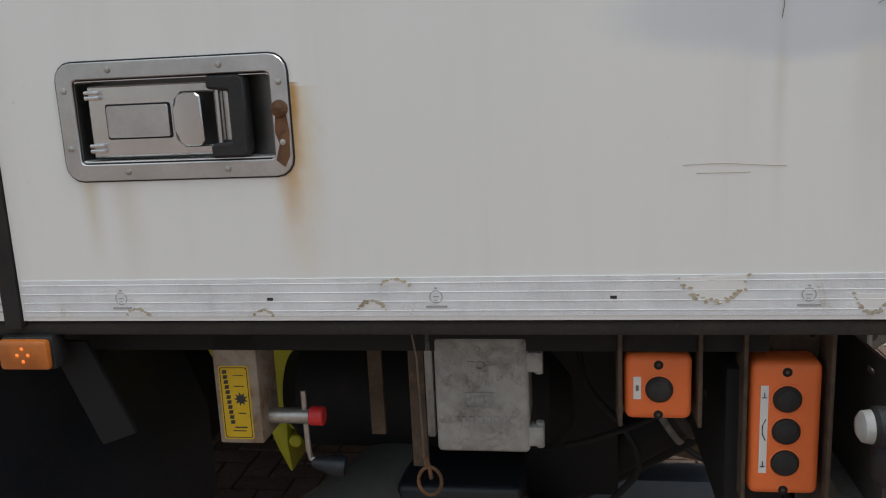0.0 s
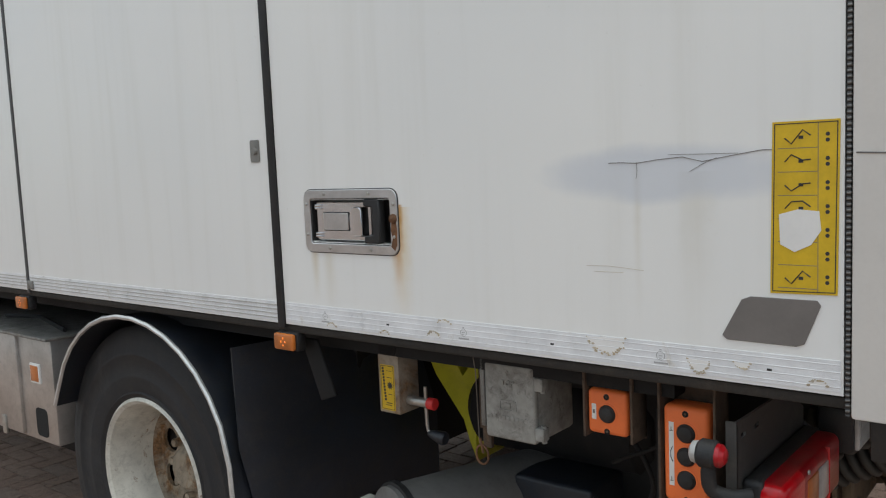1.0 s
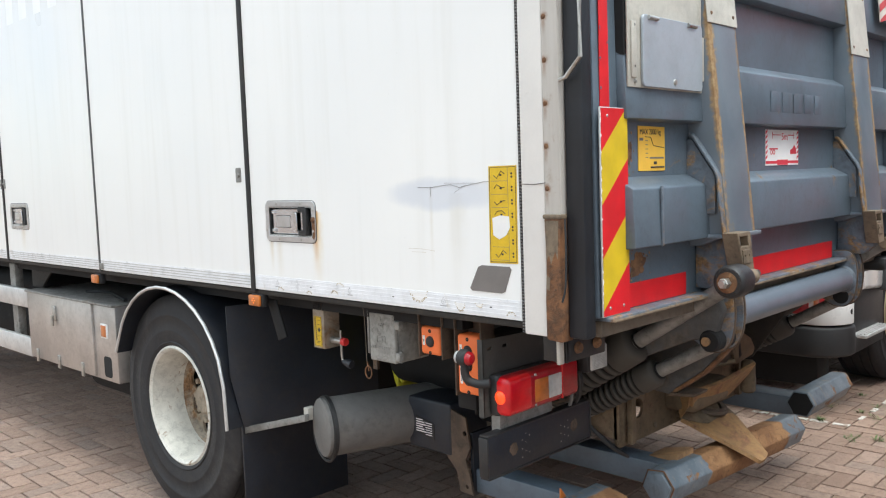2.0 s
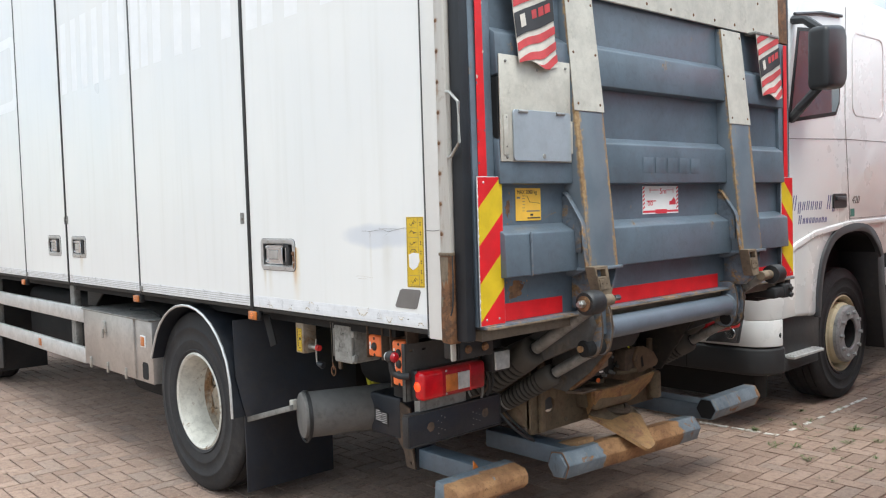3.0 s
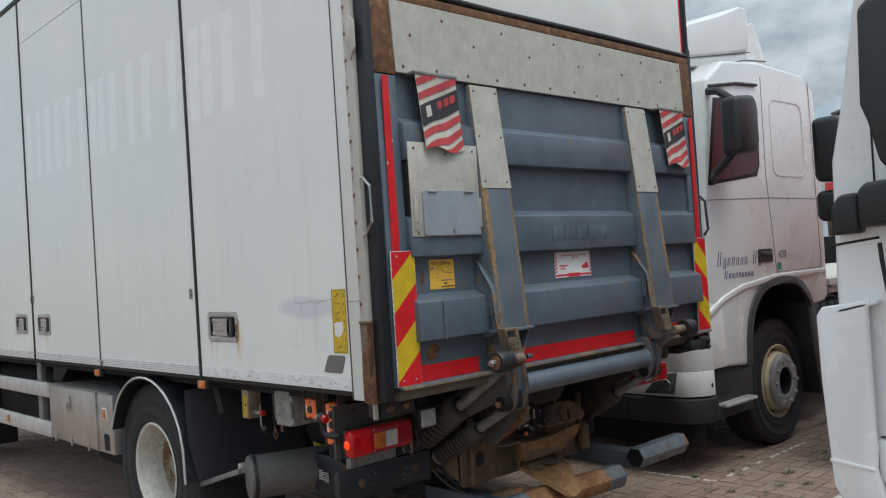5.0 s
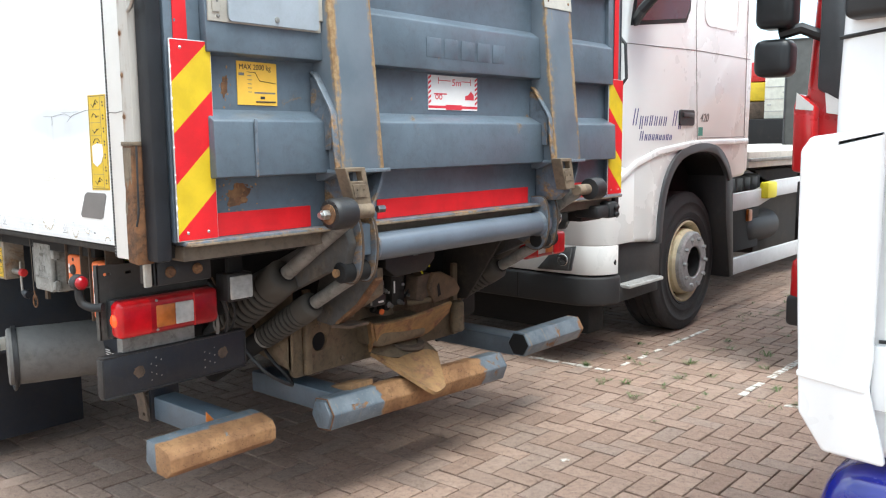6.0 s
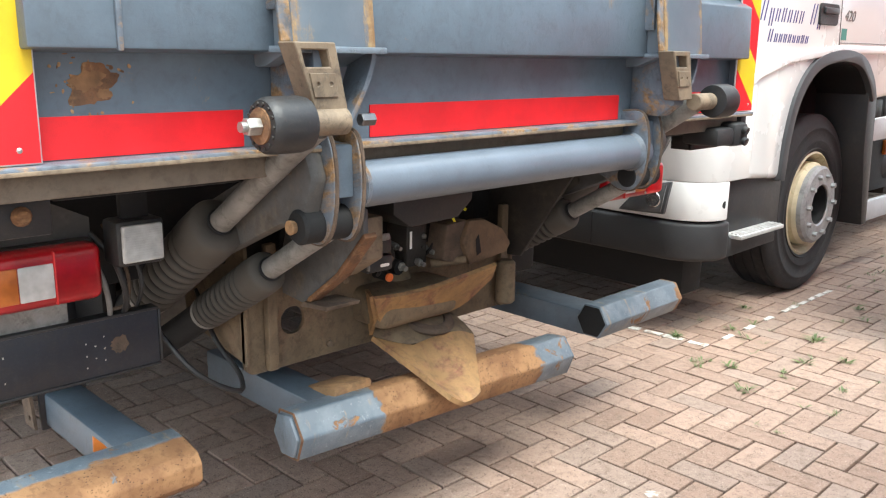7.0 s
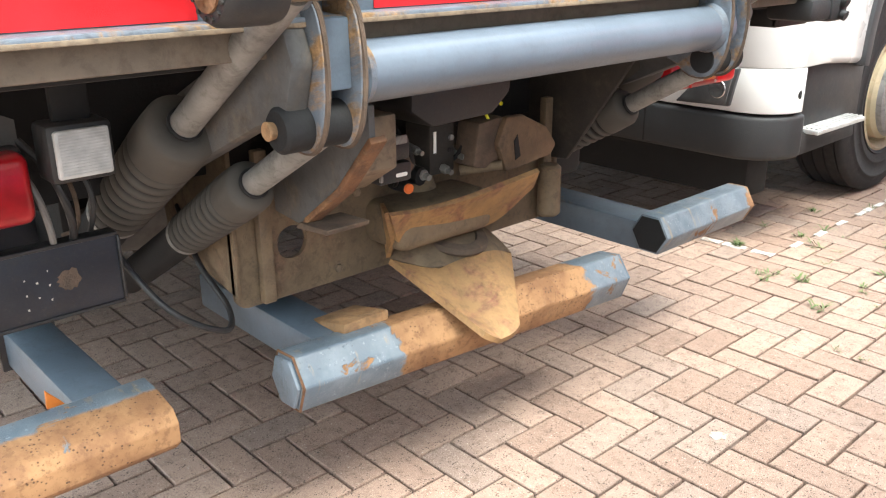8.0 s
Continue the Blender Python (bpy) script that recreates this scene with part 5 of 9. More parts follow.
part("red_edge_strip", Solid().plate([(2.492, 1.708), (2.536, 1.708), (2.532, 2.44), (2.496, 2.44)], [], on_rear(0.0795), 0.002), M["red_tape"], plat)


def chevron(y0, y1, z0, z1, x, rising, first):
    pl = part("chevron_board", Solid().box(x - 0.006, x, y0 - 0.003, y1 + 0.003, z0 - 0.003, z1 + 0.003, 0.002), M["alu"], plat, "red and yellow diagonal warning board")
    p = 0.1405
    w = y1 - y0
    rise = 0.121 if rising else -0.121
    z = z0 + first
    for k in range(-4, 6):
        a = z + k * p
        q = clip([(y0, a), (y1, a + rise), (y1, a + rise + p), (y0, a + p)], y0, y1, z0, z1)
        if len(q) > 2:
            part("stripe", Solid().plate(q, [], on_rear(x + 0.0012), 0.0012), M["yellow_tape"] if k % 2 else M["red_tape"], pl)
    for yy, zc in ((y0 + 0.03, z0 + 0.02), (y1 - 0.03, z0 + 0.02), (y0 + 0.03, z1 - 0.02)):
        part("board_rivet", Solid().lathe((x + 0.001, yy, zc), (1, 0, 0), [(0.005, 0), (0.003, 0.002), (0, 0.003)], 8), M["zinc"], pl)
    return pl


chevron(0.071, 0.197, 1.156, 1.706, 0.094, True, 0.156)
for k in range(22):
    z, h_, w_ = 1.17 + 0.0245 * k + rnd.uniform(-0.008, 0.008), rnd.uniform(0.006, 0.022), rnd.uniform(0.002, 0.0065)
    if rnd.random() < 0.75:
        part("paint_chip", Solid().plate([(0.0665, z), (0.0675 + w_ * 0.5, z + 0.2 * h_), (0.0670 + w_, z + 0.5 * h_), (0.0675 + 0.4 * w_, z + 0.85 * h_), (0.0665, z + h_)], [], on_rear(0.0954), 0.0014), M["paper"], plat)
for k in range(9):
    z, w_, h_ = rnd.uniform(1.74, 2.42), rnd.uniform(0.002, 0.009), rnd.uniform(0.004, 0.016)
    y_ = rnd.choice((0.0925, 0.094, 0.128))
    part("paint_chip", Solid().plate([(y_, z), (y_ + w_ * 0.7, z + 0.1 * h_), (y_ + w_, z + 0.6 * h_), (y_ + 0.5 * w_, z + h_), (y_, z + 0.8 * h_)], [], on_rear(0.0803), 0.0010), M["lift" if k % 3 else "galv"], plat)
chevron(2.428, 2.558, 1.156, 1.706, 0.094, False, 0.277)

# stickers and flaps on the platform
s1 = part("load_sticker", Solid().plate([(0.309, 1.538), (0.455, 1.537), (0.455, 1.664), (0.309, 1.666)], [], on_rear(0.0605), 0.002), M["sticker_o"], plat, "amber load diagram sticker")
writing("sticker_text", "MAX 2000 kg", 0.0225, on_rear(0.0608) @ Matrix.Translation((0.317, 1.642, 0)), M["ink"], s1, 0.0004, 0, 0.92)
part("diagram_line", Solid().pipe([(0.0612, 0.345, 1.635), (0.0612, 0.375, 1.634), (0.0612, 0.39, 1.610), (0.0612, 0.45, 1.604)], 0.0009, 4).pipe([(0.0612, 0.375, 1.548), (0.0612, 0.448, 1.548)], 0.0022, 4).box(0.0606, 0.0614, 0.392, 0.408, 1.556, 1.564), M["ink"], s1)
for k in range(5):
    part("small_print", Solid().box(0.0606, 0.0609, 0.347, 0.361, 1.623 - 0.012 * k, 1.6252 - 0.012 * k), M["grey_patch"], s1)
part("small_print", Solid().box(0.0606, 0.0609, 0.315, 0.335, 1.624, 1.632), M["grey_patch"], s1)
part("small_print", Solid().box(0.0606, 0.0609, 0.37, 0.448, 1.572, 1.577), M["grey_patch"], s1)
s2 = part("distance_sticker", Solid().plate([(1.156, 1.540), (1.448, 1.540), (1.448, 1.668), (1.156, 1.668)], [], on_rear(0.0605), 0.002), M["paper"], plat, "red and white five-metre distance sticker")
writing("sticker_text", "5m", 0.036, on_rear(0.0608) @ Matrix.Translation((1.292, 1.632, 0)), M["sticker_red"], s2, 0.0004, 0, 1.25)
for k in range(6):
    z = 1.560 + 0.018 * k
    for ya, yb in ((1.156, 1.172), (1.432, 1.448)):
        part("hazard_stripe", Solid().plate(clip([(ya, z), (yb, z + 0.010), (yb, z + 0.019), (ya, z + 0.009)], ya, yb, 1.552, 1.668), [], on_rear(0.0609), 0.0003), M["sticker_red"], s2)
part("hazard_band", Solid().box(0.0606, 0.0609, 1.156, 1.448, 1.546, 1.556), M["sticker_red"], s2)
part("maker_bar", Solid().box(0.0606, 0.0611, 1.256, 1.350, 1.541, 1.560), M["sticker_red"], s2)
part("distance_arrow", Solid().box(0.0606, 0.0610, 1.215, 1.285, 1.648, 1.651).box(0.0606, 0.0610, 1.35, 1.405, 1.648, 1.651).box(0.0606, 0.061, 1.213, 1.216, 1.636, 1.660).box(0.0606, 0.061, 1.404, 1.407, 1.636, 1.660), M["sticker_red"], s2)
part("trailer_icon", Solid().box(0.0606, 0.061, 1.188, 1.262, 1.597, 1.602), M["sticker_red"], s2)
for yy in (1.205, 1.226):
    part("wheel_icon", Solid().plate(circle(yy, 1.588, 0.010, 12), [circle(yy, 1.588, 0.006, 12)], on_rear(0.061), 0.0004), M["sticker_red"], s2)
part("car_icon", Solid().plate([(1.372, 1.580), (1.426, 1.580), (1.426, 1.600), (1.408, 1.615), (1.392, 1.600), (1.372, 1.595)], [], on_rear(0.061), 0.0004), M["sticker_red"], s2)
for k in range(5):
    a = 1.10 + 0.098 * k
    part("embossed_block", Solid().prism([(a, 1.726), (a + 0.080, 1.726), (a + 0.083, 1.796), (a + 0.003, 1.796)], "x", 0.1025, 0.1042, 0.0012), M["lift"], plat)
bp = part("control_plate", Solid().box(0.100, 0.106, 0.188, 0.600, 1.765, 2.165, 0.002), M["galv"], plat, "grey plate carrying a hinged flap")
part("plate_slot", Solid().box(0.066, 0.098, 0.181, 0.187, 1.85, 2.08), M["void"], plat)
fl = part("flap", Solid().plate(rrect(0.250, 0.585, 1.768, 1.962, 0.014), [], on_rear(0.116), 0.008, 0.002), M["flap"], plat, "pale metal flap on two small hinges")
for yy in (0.30, 0.52):
    part("flap_hinge", Solid().rod((0.118, yy - 0.025, 1.955), (0.118, yy + 0.025, 1.955), 0.006, 0.006, 10), M["zinc"], fl)
part("flap_lock", Solid().lathe((0.116, 0.42, 1.787), (1, 0, 0), [(0.009, 0), (0.008, 0.004), (0, 0.005)], 12), M["zinc"], fl)
for yy, za, zb in ((0.212, 1.79, 1.94), (0.592, 1.80, 1.93)):
    part("plate_bracket", Solid().box(0.106, 0.112, yy - 0.012, yy + 0.012, za, zb, 0.002), M["galv"], plat)
for yy, zc in ((0.22, 2.14), (0.40, 2.12), (0.57, 2.14), (0.215, 1.82), (0.215, 1.93), (0.22, 1.78), (0.57, 1.78)):
    part("plate_screw", Solid().lathe((0.106, yy, zc), (1, 0, 0), [(0.006, 0), (0.004, 0.006), (0, 0.007)], 8), M["steel_dull"], bp)


def flag(y0, y1, z0, z1, lean):
    """A printed warning flag, a little creased."""
    n, k = 8, 12

    def at(u, v):
        return (0.112 + 0.010 * math.sin(5 * u + 2 * v) * (1 - v) + 0.012 * (1 - v) ** 3, y0 + (y1 - y0) * u + lean * (1 - v), z0 + (z1 - z0) * v + 0.012 * math.sin(7 * u) * (1 - v) ** 2)
    f = part("warning_flag", Solid().sheet([[at(i / n, j / k) for i in range(n + 1)] for j in range(k + 1)], 0.002), M["flag_white"], plat, "creased red and white striped warning flag")

    def band(v0, v1, tilt, m_, name):
        rows = [[], []]
        for i in range(n + 1):
            u = i / n
            for r, v in ((0, v0 + tilt * u), (1, v1 + tilt * u)):
                p = Vector(at(u, min(1, max(0, v))))
                p.x += 0.0035
                rows[r].append(p)
        part(name, Solid().sheet(rows, 0.0006), m_, f)
    for v in (0.83, 0.64, 0.13, -0.06, -0.22):
        band(v, v + 0.095, 0.28, M["flag_red"], "stripe")
    band(0.29, 0.57, 0.28, M["ink"], "dark_band")
    for u0, v0, v1, m_ in ((0.12, 0.37, 0.52, M["flag_white"]), (0.44, 0.42, 0.52, M["flag_red"]), (0.62, 0.42, 0.52, M["flag_red"]), (0.78, 0.42, 0.52, M["flag_red"])):
        rows = [[], []]
        for i in range(3):
            for r, v in ((0, v0), (1, v1)):
                p = Vector(at(u0 + 0.065 * i, v + 0.28 * (u0 + 0.065 * i)))
                p.x += 0.0055
                rows[r].append(p)
        part("logo_bar", Solid().sheet(rows, 0.0005), m_, f)
    part("flag_clamp", Solid().box(0.05, 0.118, y0 - 0.01, y1 + 0.01, z1 - 0.004, z1 + 0.010, 0.003), M["steel_dull"], plat)


flag(0.250, 0.485, 2.135, 2.458, 0.03)
flag(2.125, 2.365, 2.135, 2.458, 0.045)
# flaking rust on the sheet: a ragged patch with a dark core and loose specks round it


def flake(cy, cz, w, h, m_, x, n=44):
    out = []
    ph_ = [rnd.uniform(0, 6.28) for _ in range(3)]
    for k in range(n):
        a = 2 * math.pi * k / n
        r = 0.82 + 0.16 * math.sin(2 * a + ph_[0]) + 0.12 * math.sin(5 * a + ph_[1]) + 0.08 * math.sin(9 * a + ph_[2]) + rnd.uniform(-0.07, 0.07)
        out.append((cy + w * r * math.cos(a), cz + h * r * math.sin(a)))
    part("rust_patch", Solid().plate(out, [], on_rear(x), 0.0010), m_, plat)


flake(0.300, 1.272, 0.052, 0.036, M["rust"], 0.0592)
flake(0.292, 1.278, 0.030, 0.020, M["rust_mid"], 0.0600)
flake(0.318, 1.256, 0.014, 0.012, M["rust_mid"], 0.0600, 20)
flake(0.265, 1.590, 0.012, 0.040, M["rust"], 0.0592, 24)
for k in range(26):
    a, r = rnd.uniform(0, 2 * math.pi), rnd.uniform(0.8, 1.5)
    flake(0.300 + 0.055 * r * math.cos(a), 1.270 + 0.040 * r * math.sin(a), rnd.uniform(0.001, 0.005), rnd.uniform(0.001, 0.005), M["rust_tan"] if k % 3 else M["rust"], 0.0590, 7)
for k in range(16):
    flake(0.265 + rnd.gauss(0, 0.016), 1.585 + rnd.gauss(0, 0.035), rnd.uniform(0.001, 0.004), rnd.uniform(0.002, 0.006), M["rust_tan"], 0.0590, 7)

# ---- lift mechanism under the rear sill ----
part("rear_sill", Solid().box(-0.16, -0.04, 0.255, W - 0.255, 1.070, 1.128, 0.006), M["void"], truck, "near-black rear sill beam")
part("rear_sill_edge", Solid().box(0.000, 0.066, 0.10, W - 0.10, 1.092, 1.136, 0.004), M["sill_dust"], truck, "dusty brown-grey sill edge below the platform")
for y0 in (0.056, mirror_y(0.056) - 0.19):
    br = part("buffer_bracket", Solid().box(-0.035, -0.020, y0, y0 + 0.19, 1.018, 1.092, 0.004).box(-0.10, -0.02, y0, y0 + 0.012, 1.018, 1.10, 0.003).box(-0.10, -0.02, y0, y0 + 0.19, 1.088, 1.100, 0.003), M["plastic"], truck, "black buffer bracket with rusted bolts")
    for k in (0.05, 0.14):
        part("rust_bolt", Solid().rod((-0.02, y0 + k, 1.055), (-0.006, y0 + k, 1.055), 0.0175, 0.014, 12, 0.003), M["rust"], br)
part("rubber_buffer", Solid().box(-0.02, 0.115, 2.30, 2.42, 1.045, 1.105, 0.015).box(0.02, 0.125, 2.40, 2.50, 1.040, 1.120, 0.02).rod((0.126, 2.45, 1.095), (0.14, 2.45, 1.09), 0.014).rod((0.126, 2.45, 1.06), (0.14, 2.45, 1.055), 0.014), M["rubber"], truck, "black rubber buffer")
part("corner_stud", Solid().box(-0.034, -0.022, 0.028, 0.05, 1.018, 1.10, 0.003), M["galv"], truck)
tube = part("torsion_tube", Solid().lathe((0.095, 0.800, 1.063), (0, 1, 0), [(0.045, 0), (0.049, 0.003), (0.049, 1.066), (0.045, 1.07)], 40), M["tube_blue"], truck, "round blue-grey torsion tube")


for side in (0, 1):
    def Y(y):
        return mirror_y(y) if side else y

    def span(a, b):
        return (min(Y(a), Y(b)), max(Y(a), Y(b)))
    # cheeks of the lift arm
    for a, b in ((0.715, 0.730), (0.782, 0.798)):
        ya, yb = span(a, b)
        out = [(0.055, 1.175), (0.115, 1.178), (0.140, 1.150), (0.150, 1.080), (0.140, 1.000), (0.110, 0.955), (0.060, 0.950), (0.015, 0.975), (-0.02, 1.00), (-0.02, 1.08)]
        out = [tuple(q)[:2] for q in bend([(u, v, 0) for u, v in out + out[:1]], 4)[:-1]]
        ch = part("arm_cheek", Solid().prism(out, "y", ya, yb, 0.004), M["lift_rust"], truck, "rust-edged cheek of the lift arm")
        part("rusty_edge", Solid().pipe([(u, (ya + yb) / 2, v) for u, v in out[:27]], 0.0048, 6), M["rust_dark"], ch)
    ya, yb = span(0.730, 0.782)
    part("arm_head", Solid().prism([(0.06, 1.155), (0.125, 1.150), (0.128, 1.045), (0.06, 1.04)], "y", ya, yb, 0.004), M["lift"], truck)
    ya, yb = span(0.655, 0.716)
    part("lift_arm", Solid().prism([(0.10, 1.165), (0.13, 1.09), (0.10, 1.00), (0.02, 0.985), (-0.62, 0.70), (-0.68, 0.76), (-0.62, 0.84), (-0.06, 1.09), (0.02, 1.16)], "y", ya + 0.02, yb, 0.008), M["arm_dust"], truck, "dusty welded lift arm")
    ap = part("arm_pin", Solid().rod((0.088, Y(0.668), 0.990), (0.088, Y(0.80), 0.990), 0.036, 0.036, 24, 0.006), M["void"], truck, "greasy black pivot boss")
    part("pin_end", Solid().rod((0.080, Y(0.655), 0.990), (0.080, Y(0.670), 0.990), 0.015, 0.013, 14, 0.002), M["rust_tan"], ap)
    part("tube_collar", Solid().lathe((0.095, Y(0.798), 1.063), (0, 1 if not side else -1, 0), [(0.049, 0), (0.056, 0.004), (0.052, 0.014), (0.0493, 0.02)], 32), M["lift_rust"], truck)
    # roller and its pin
    rl = part("roller", Solid().lathe((0.228, Y(0.505), 1.206), (0, -1 if side else 1, 0), [(0.026, 0.0), (0.043, 0.002), (0.048, 0.010), (0.049, 0.02), (0.049, 0.075), (0.046, 0.088), (0.026, 0.090)], 36), M["plastic"], truck, "black ribbed rubber roller")
    part("roller_core", Solid().lathe((0.228, Y(0.502), 1.206), (0, -1 if side else 1, 0), [(0.031, 0.0), (0.031, 0.004), (0.0, 0.005)], 24), M["rust"], rl)
    for k in range(14):
        a = 2 * math.pi * k / 14
        part("roller_groove", Solid().rod((0.228 + 0.038 * math.cos(a), Y(0.5035), 1.206 + 0.038 * math.sin(a)), (0.228 + 0.038 * math.cos(a), Y(0.512), 1.206 + 0.038 * math.sin(a)), 0.0035, 0.0035, 6), M["chassis"], rl)
    part("roller_bolt", Solid().rod((0.228, Y(0.476), 1.206), (0.228, Y(0.502), 1.206), 0.016, 0.016, 6, 0.002).rod((0.228, Y(0.466), 1.206), (0.228, Y(0.480), 1.206), 0.009), M["zinc"], rl, "zinc-plated bolt")
    part("roller_pin", Solid().rod((0.222, Y(0.594), 1.206), (0.222, Y(0.688), 1.206), 0.024, 0.024, 20, 0.002), M["tan_steel"], truck, "rust-brown pivot pin")
    # tilt cylinder and lift cylinder in their bellows
    for (px, pz), (qx, qz), yy, rr, br_, t0, t1 in (((0.200, 1.198), (-0.760, 0.575), 0.640, 0.026, 0.066, 0.375, 0.755), ((0.100, 0.985), (-0.800, 0.470), 0.750, 0.024, 0.050, 0.27, 0.60)):
        p, q = Vector((px, Y(yy), pz)), Vector((qx, Y(yy), qz))
        d = q - p
        cyl = part("hydraulic_cylinder", Solid().rod(p + d * (t1 - 0.02), q, br_ * 0.78, br_ * 0.78, 24, 0.005), M["void"], truck, "dark hydraulic cylinder in a rubber bellows")
        part("piston_rod", Solid().rod(p, p + d * (t0 + 0.02), rr, rr, 20), M["steel_dull"], cyl)
        L = d.length * (t1 - t0)
        prof = [(rr + 0.003, -0.003), (br_ * 0.62, -0.002), (br_ * 0.88, 0.004), (br_ * 0.97, 0.012), (br_, L * 0.12), (br_ * 1.01, L * 0.22)]
        nb = 9
        for k in range(nb):
            h0, st = L * (0.24 + 0.72 * k / nb), L * 0.72 / nb
            rk = br_ * (1.0 - 0.08 * k / nb)
            prof += [(rk * (0.70 + 0.30 * abs(math.sin(math.pi * q / 6)) ** 0.75), h0 + st * q / 6) for q in range(6)]
        prof += [(br_ * 0.80, L * 0.965), (br_ * 0.84, L * 0.98), (br_ * 0.82, L)]
        part("bellows", Solid().lathe(p + d * t0, d, prof, 36), M["boot"], cyl, "dusty grey rubber bellows", 50)
        part("rod_ring", Solid().lathe(p + d * (t0 - 0.012), d, [(rr + 0.001, 0), (rr + 0.005, 0.002), (rr + 0.005, 0.006), (rr + 0.001, 0.008)], 24, False), M["void"], cyl)
        part("boot_clamp", Solid().lathe(p + d * (t1 - 0.012), d, [(br_ * 0.85, 0), (br_ * 0.87, 0.002), (br_ * 0.87, 0.012), (br_ * 0.85, 0.014)], 28, False), M["steel_dull"], cyl)
    # tail lamp on its bracket, lamp panel below
    s = -1 if side else 1
    lampo = part("tail_lamp", Solid().box(-0.306, -0.268, *span(0.050, 0.414), 0.824, 0.948, 0.010, 3), M["plastic"], truck, "red, amber and white truck tail lamp, lit at its outer end")
    part("red_lens", Solid().box(-0.292, -0.230, *span(0.052, 0.412), 0.827, 0.945, 0.019, 4), M["lamp_red"], lampo, "rounded red lens")
    part("lit_lens", Solid().box(-0.2915, -0.2292, *span(0.0512, 0.176), 0.8275, 0.9445, 0.019, 4), M["lamp_red_lit"], lampo, "lit red lens")
    part("amber_lens", Solid().box(-0.250, -0.2275, *span(0.178, 0.246), 0.846, 0.918, 0.004, 2), M["lamp_amber"], lampo)
    part("clear_lens", Solid().box(-0.250, -0.2275, *span(0.246, 0.314), 0.846, 0.918, 0.004, 2), M["lamp_clear"], lampo)
    part("lens_rib", Solid().box(-0.240, -0.2265, *span(0.3145, 0.3175), 0.832, 0.940, 0.001), M["red_cap"], lampo)
    part("lit_bulb", Solid().lathe((-0.262, Y(0.0516), 0.884), (0, 1 if side else -1, 0), [(0.021, 0.0), (0.017, 0.003), (0.0, 0.0045)], 20), M["lamp_tail_lit"], lampo, "lit amber bulb behind the lens")
    for zz_ in (0.934, 0.840):
        part("lens_screw", Solid().lathe((-0.229, Y(0.180), zz_), (1, 0, 0), [(0.005, 0), (0.004, 0.003), (0, 0.004)], 8), M["zinc"], lampo)
    part("lamp_bracket", Solid().plate([(Y(0.03), 0.82), (Y(0.42), 0.82), (Y(0.42), 0.985), (Y(0.30), 1.045), (Y(0.03), 1.055)], [rrect(*span(0.05, 0.075), 1.020, 1.030, 0.004, 3), rrect(*span(0.12, 0.145), 1.018, 1.028, 0.004, 3)], on_rear(-0.306), 0.005).box(-0.325, -0.306, *span(0.028, 0.034), 0.82, 1.055), M["bracket"], truck, "dark sheet-metal lamp bracket")
    if not side:
        part("panel_hanger", Solid().box(-0.34, -0.306, 0.10, 0.36, 0.66, 0.84), M["steel_dull"], truck)
    if not side:
        pn = part("lamp_panel", Solid().box(-0.298, -0.292, 0.026, 0.551, 0.636, 0.762, 0.003), M["fender"], truck, "black scuffed plastic panel below the tail lamp")
        for box in ((0.024, 0.553, 0.7605, 0.768), (0.024, 0.553, 0.630, 0.6375), (0.0195, 0.0265, 0.6375, 0.7605), (0.5505, 0.557, 0.6375, 0.7605)):
            part("panel_flange", Solid().box(-0.325, -0.289, *box, 0.003), M["plastic"], pn)
        for yy in (0.145, 0.46):
            pt = [(yy + 0.021 * (0.75 + 0.35 * rnd.random()) * math.cos(q), 0.700 + 0.021 * (0.75 + 0.35 * rnd.random()) * math.sin(q)) for q in [2 * math.pi * k / 30 for k in range(30)]]
            part("rust_stain", Solid().plate(pt, [], on_rear(-0.2912), 0.0006), M["rust_dark"], pn)
        for k in range(16):
            yy, zc = (0.185 + 0.018 * (k % 3) if k < 8 else 0.385 + 0.02 * (k % 3)), 0.66 + 0.009 * ((k * 5) % 9)
            part("paint_fleck", Solid().plate([(yy, zc), (yy + rnd.uniform(0.001, 0.004), zc + rnd.uniform(-0.001, 0.001)), (yy + rnd.uniform(0.002, 0.004), zc + rnd.uniform(0.002, 0.005)), (yy + rnd.uniform(-0.001, 0.001), zc + 0.003)], [], on_rear(-0.2912), 0.0006), M["galv"], pn)
    # underrun arms
    ya, yb = span(0.43, 0.528)
    if not side:
        part("underrun_arm", Solid().box(-0.72, -0.26, ya, yb, 0.372, 0.462, 0.008), M["lift"], truck, "blue-grey square underrun arm")
    part("arm_flange", Solid().box(-0.730, -0.715, ya - 0.012, yb + 0.012, 0.362, 0.60, 0.003), M["fender"], truck)
    part("side_frame_plate", Solid().prism([(-0.335, 0.545), (-0.64, 0.60), (-0.68, 0.92), (-0.335, 0.92)], "y", *span(0.80, 0.812), 0.003), M["tan"], truck)
    part("stiffener", Solid().box(-0.335, -0.312, *span(0.852, 0.882), 0.525, 0.86, 0.004), M["tan"], truck)

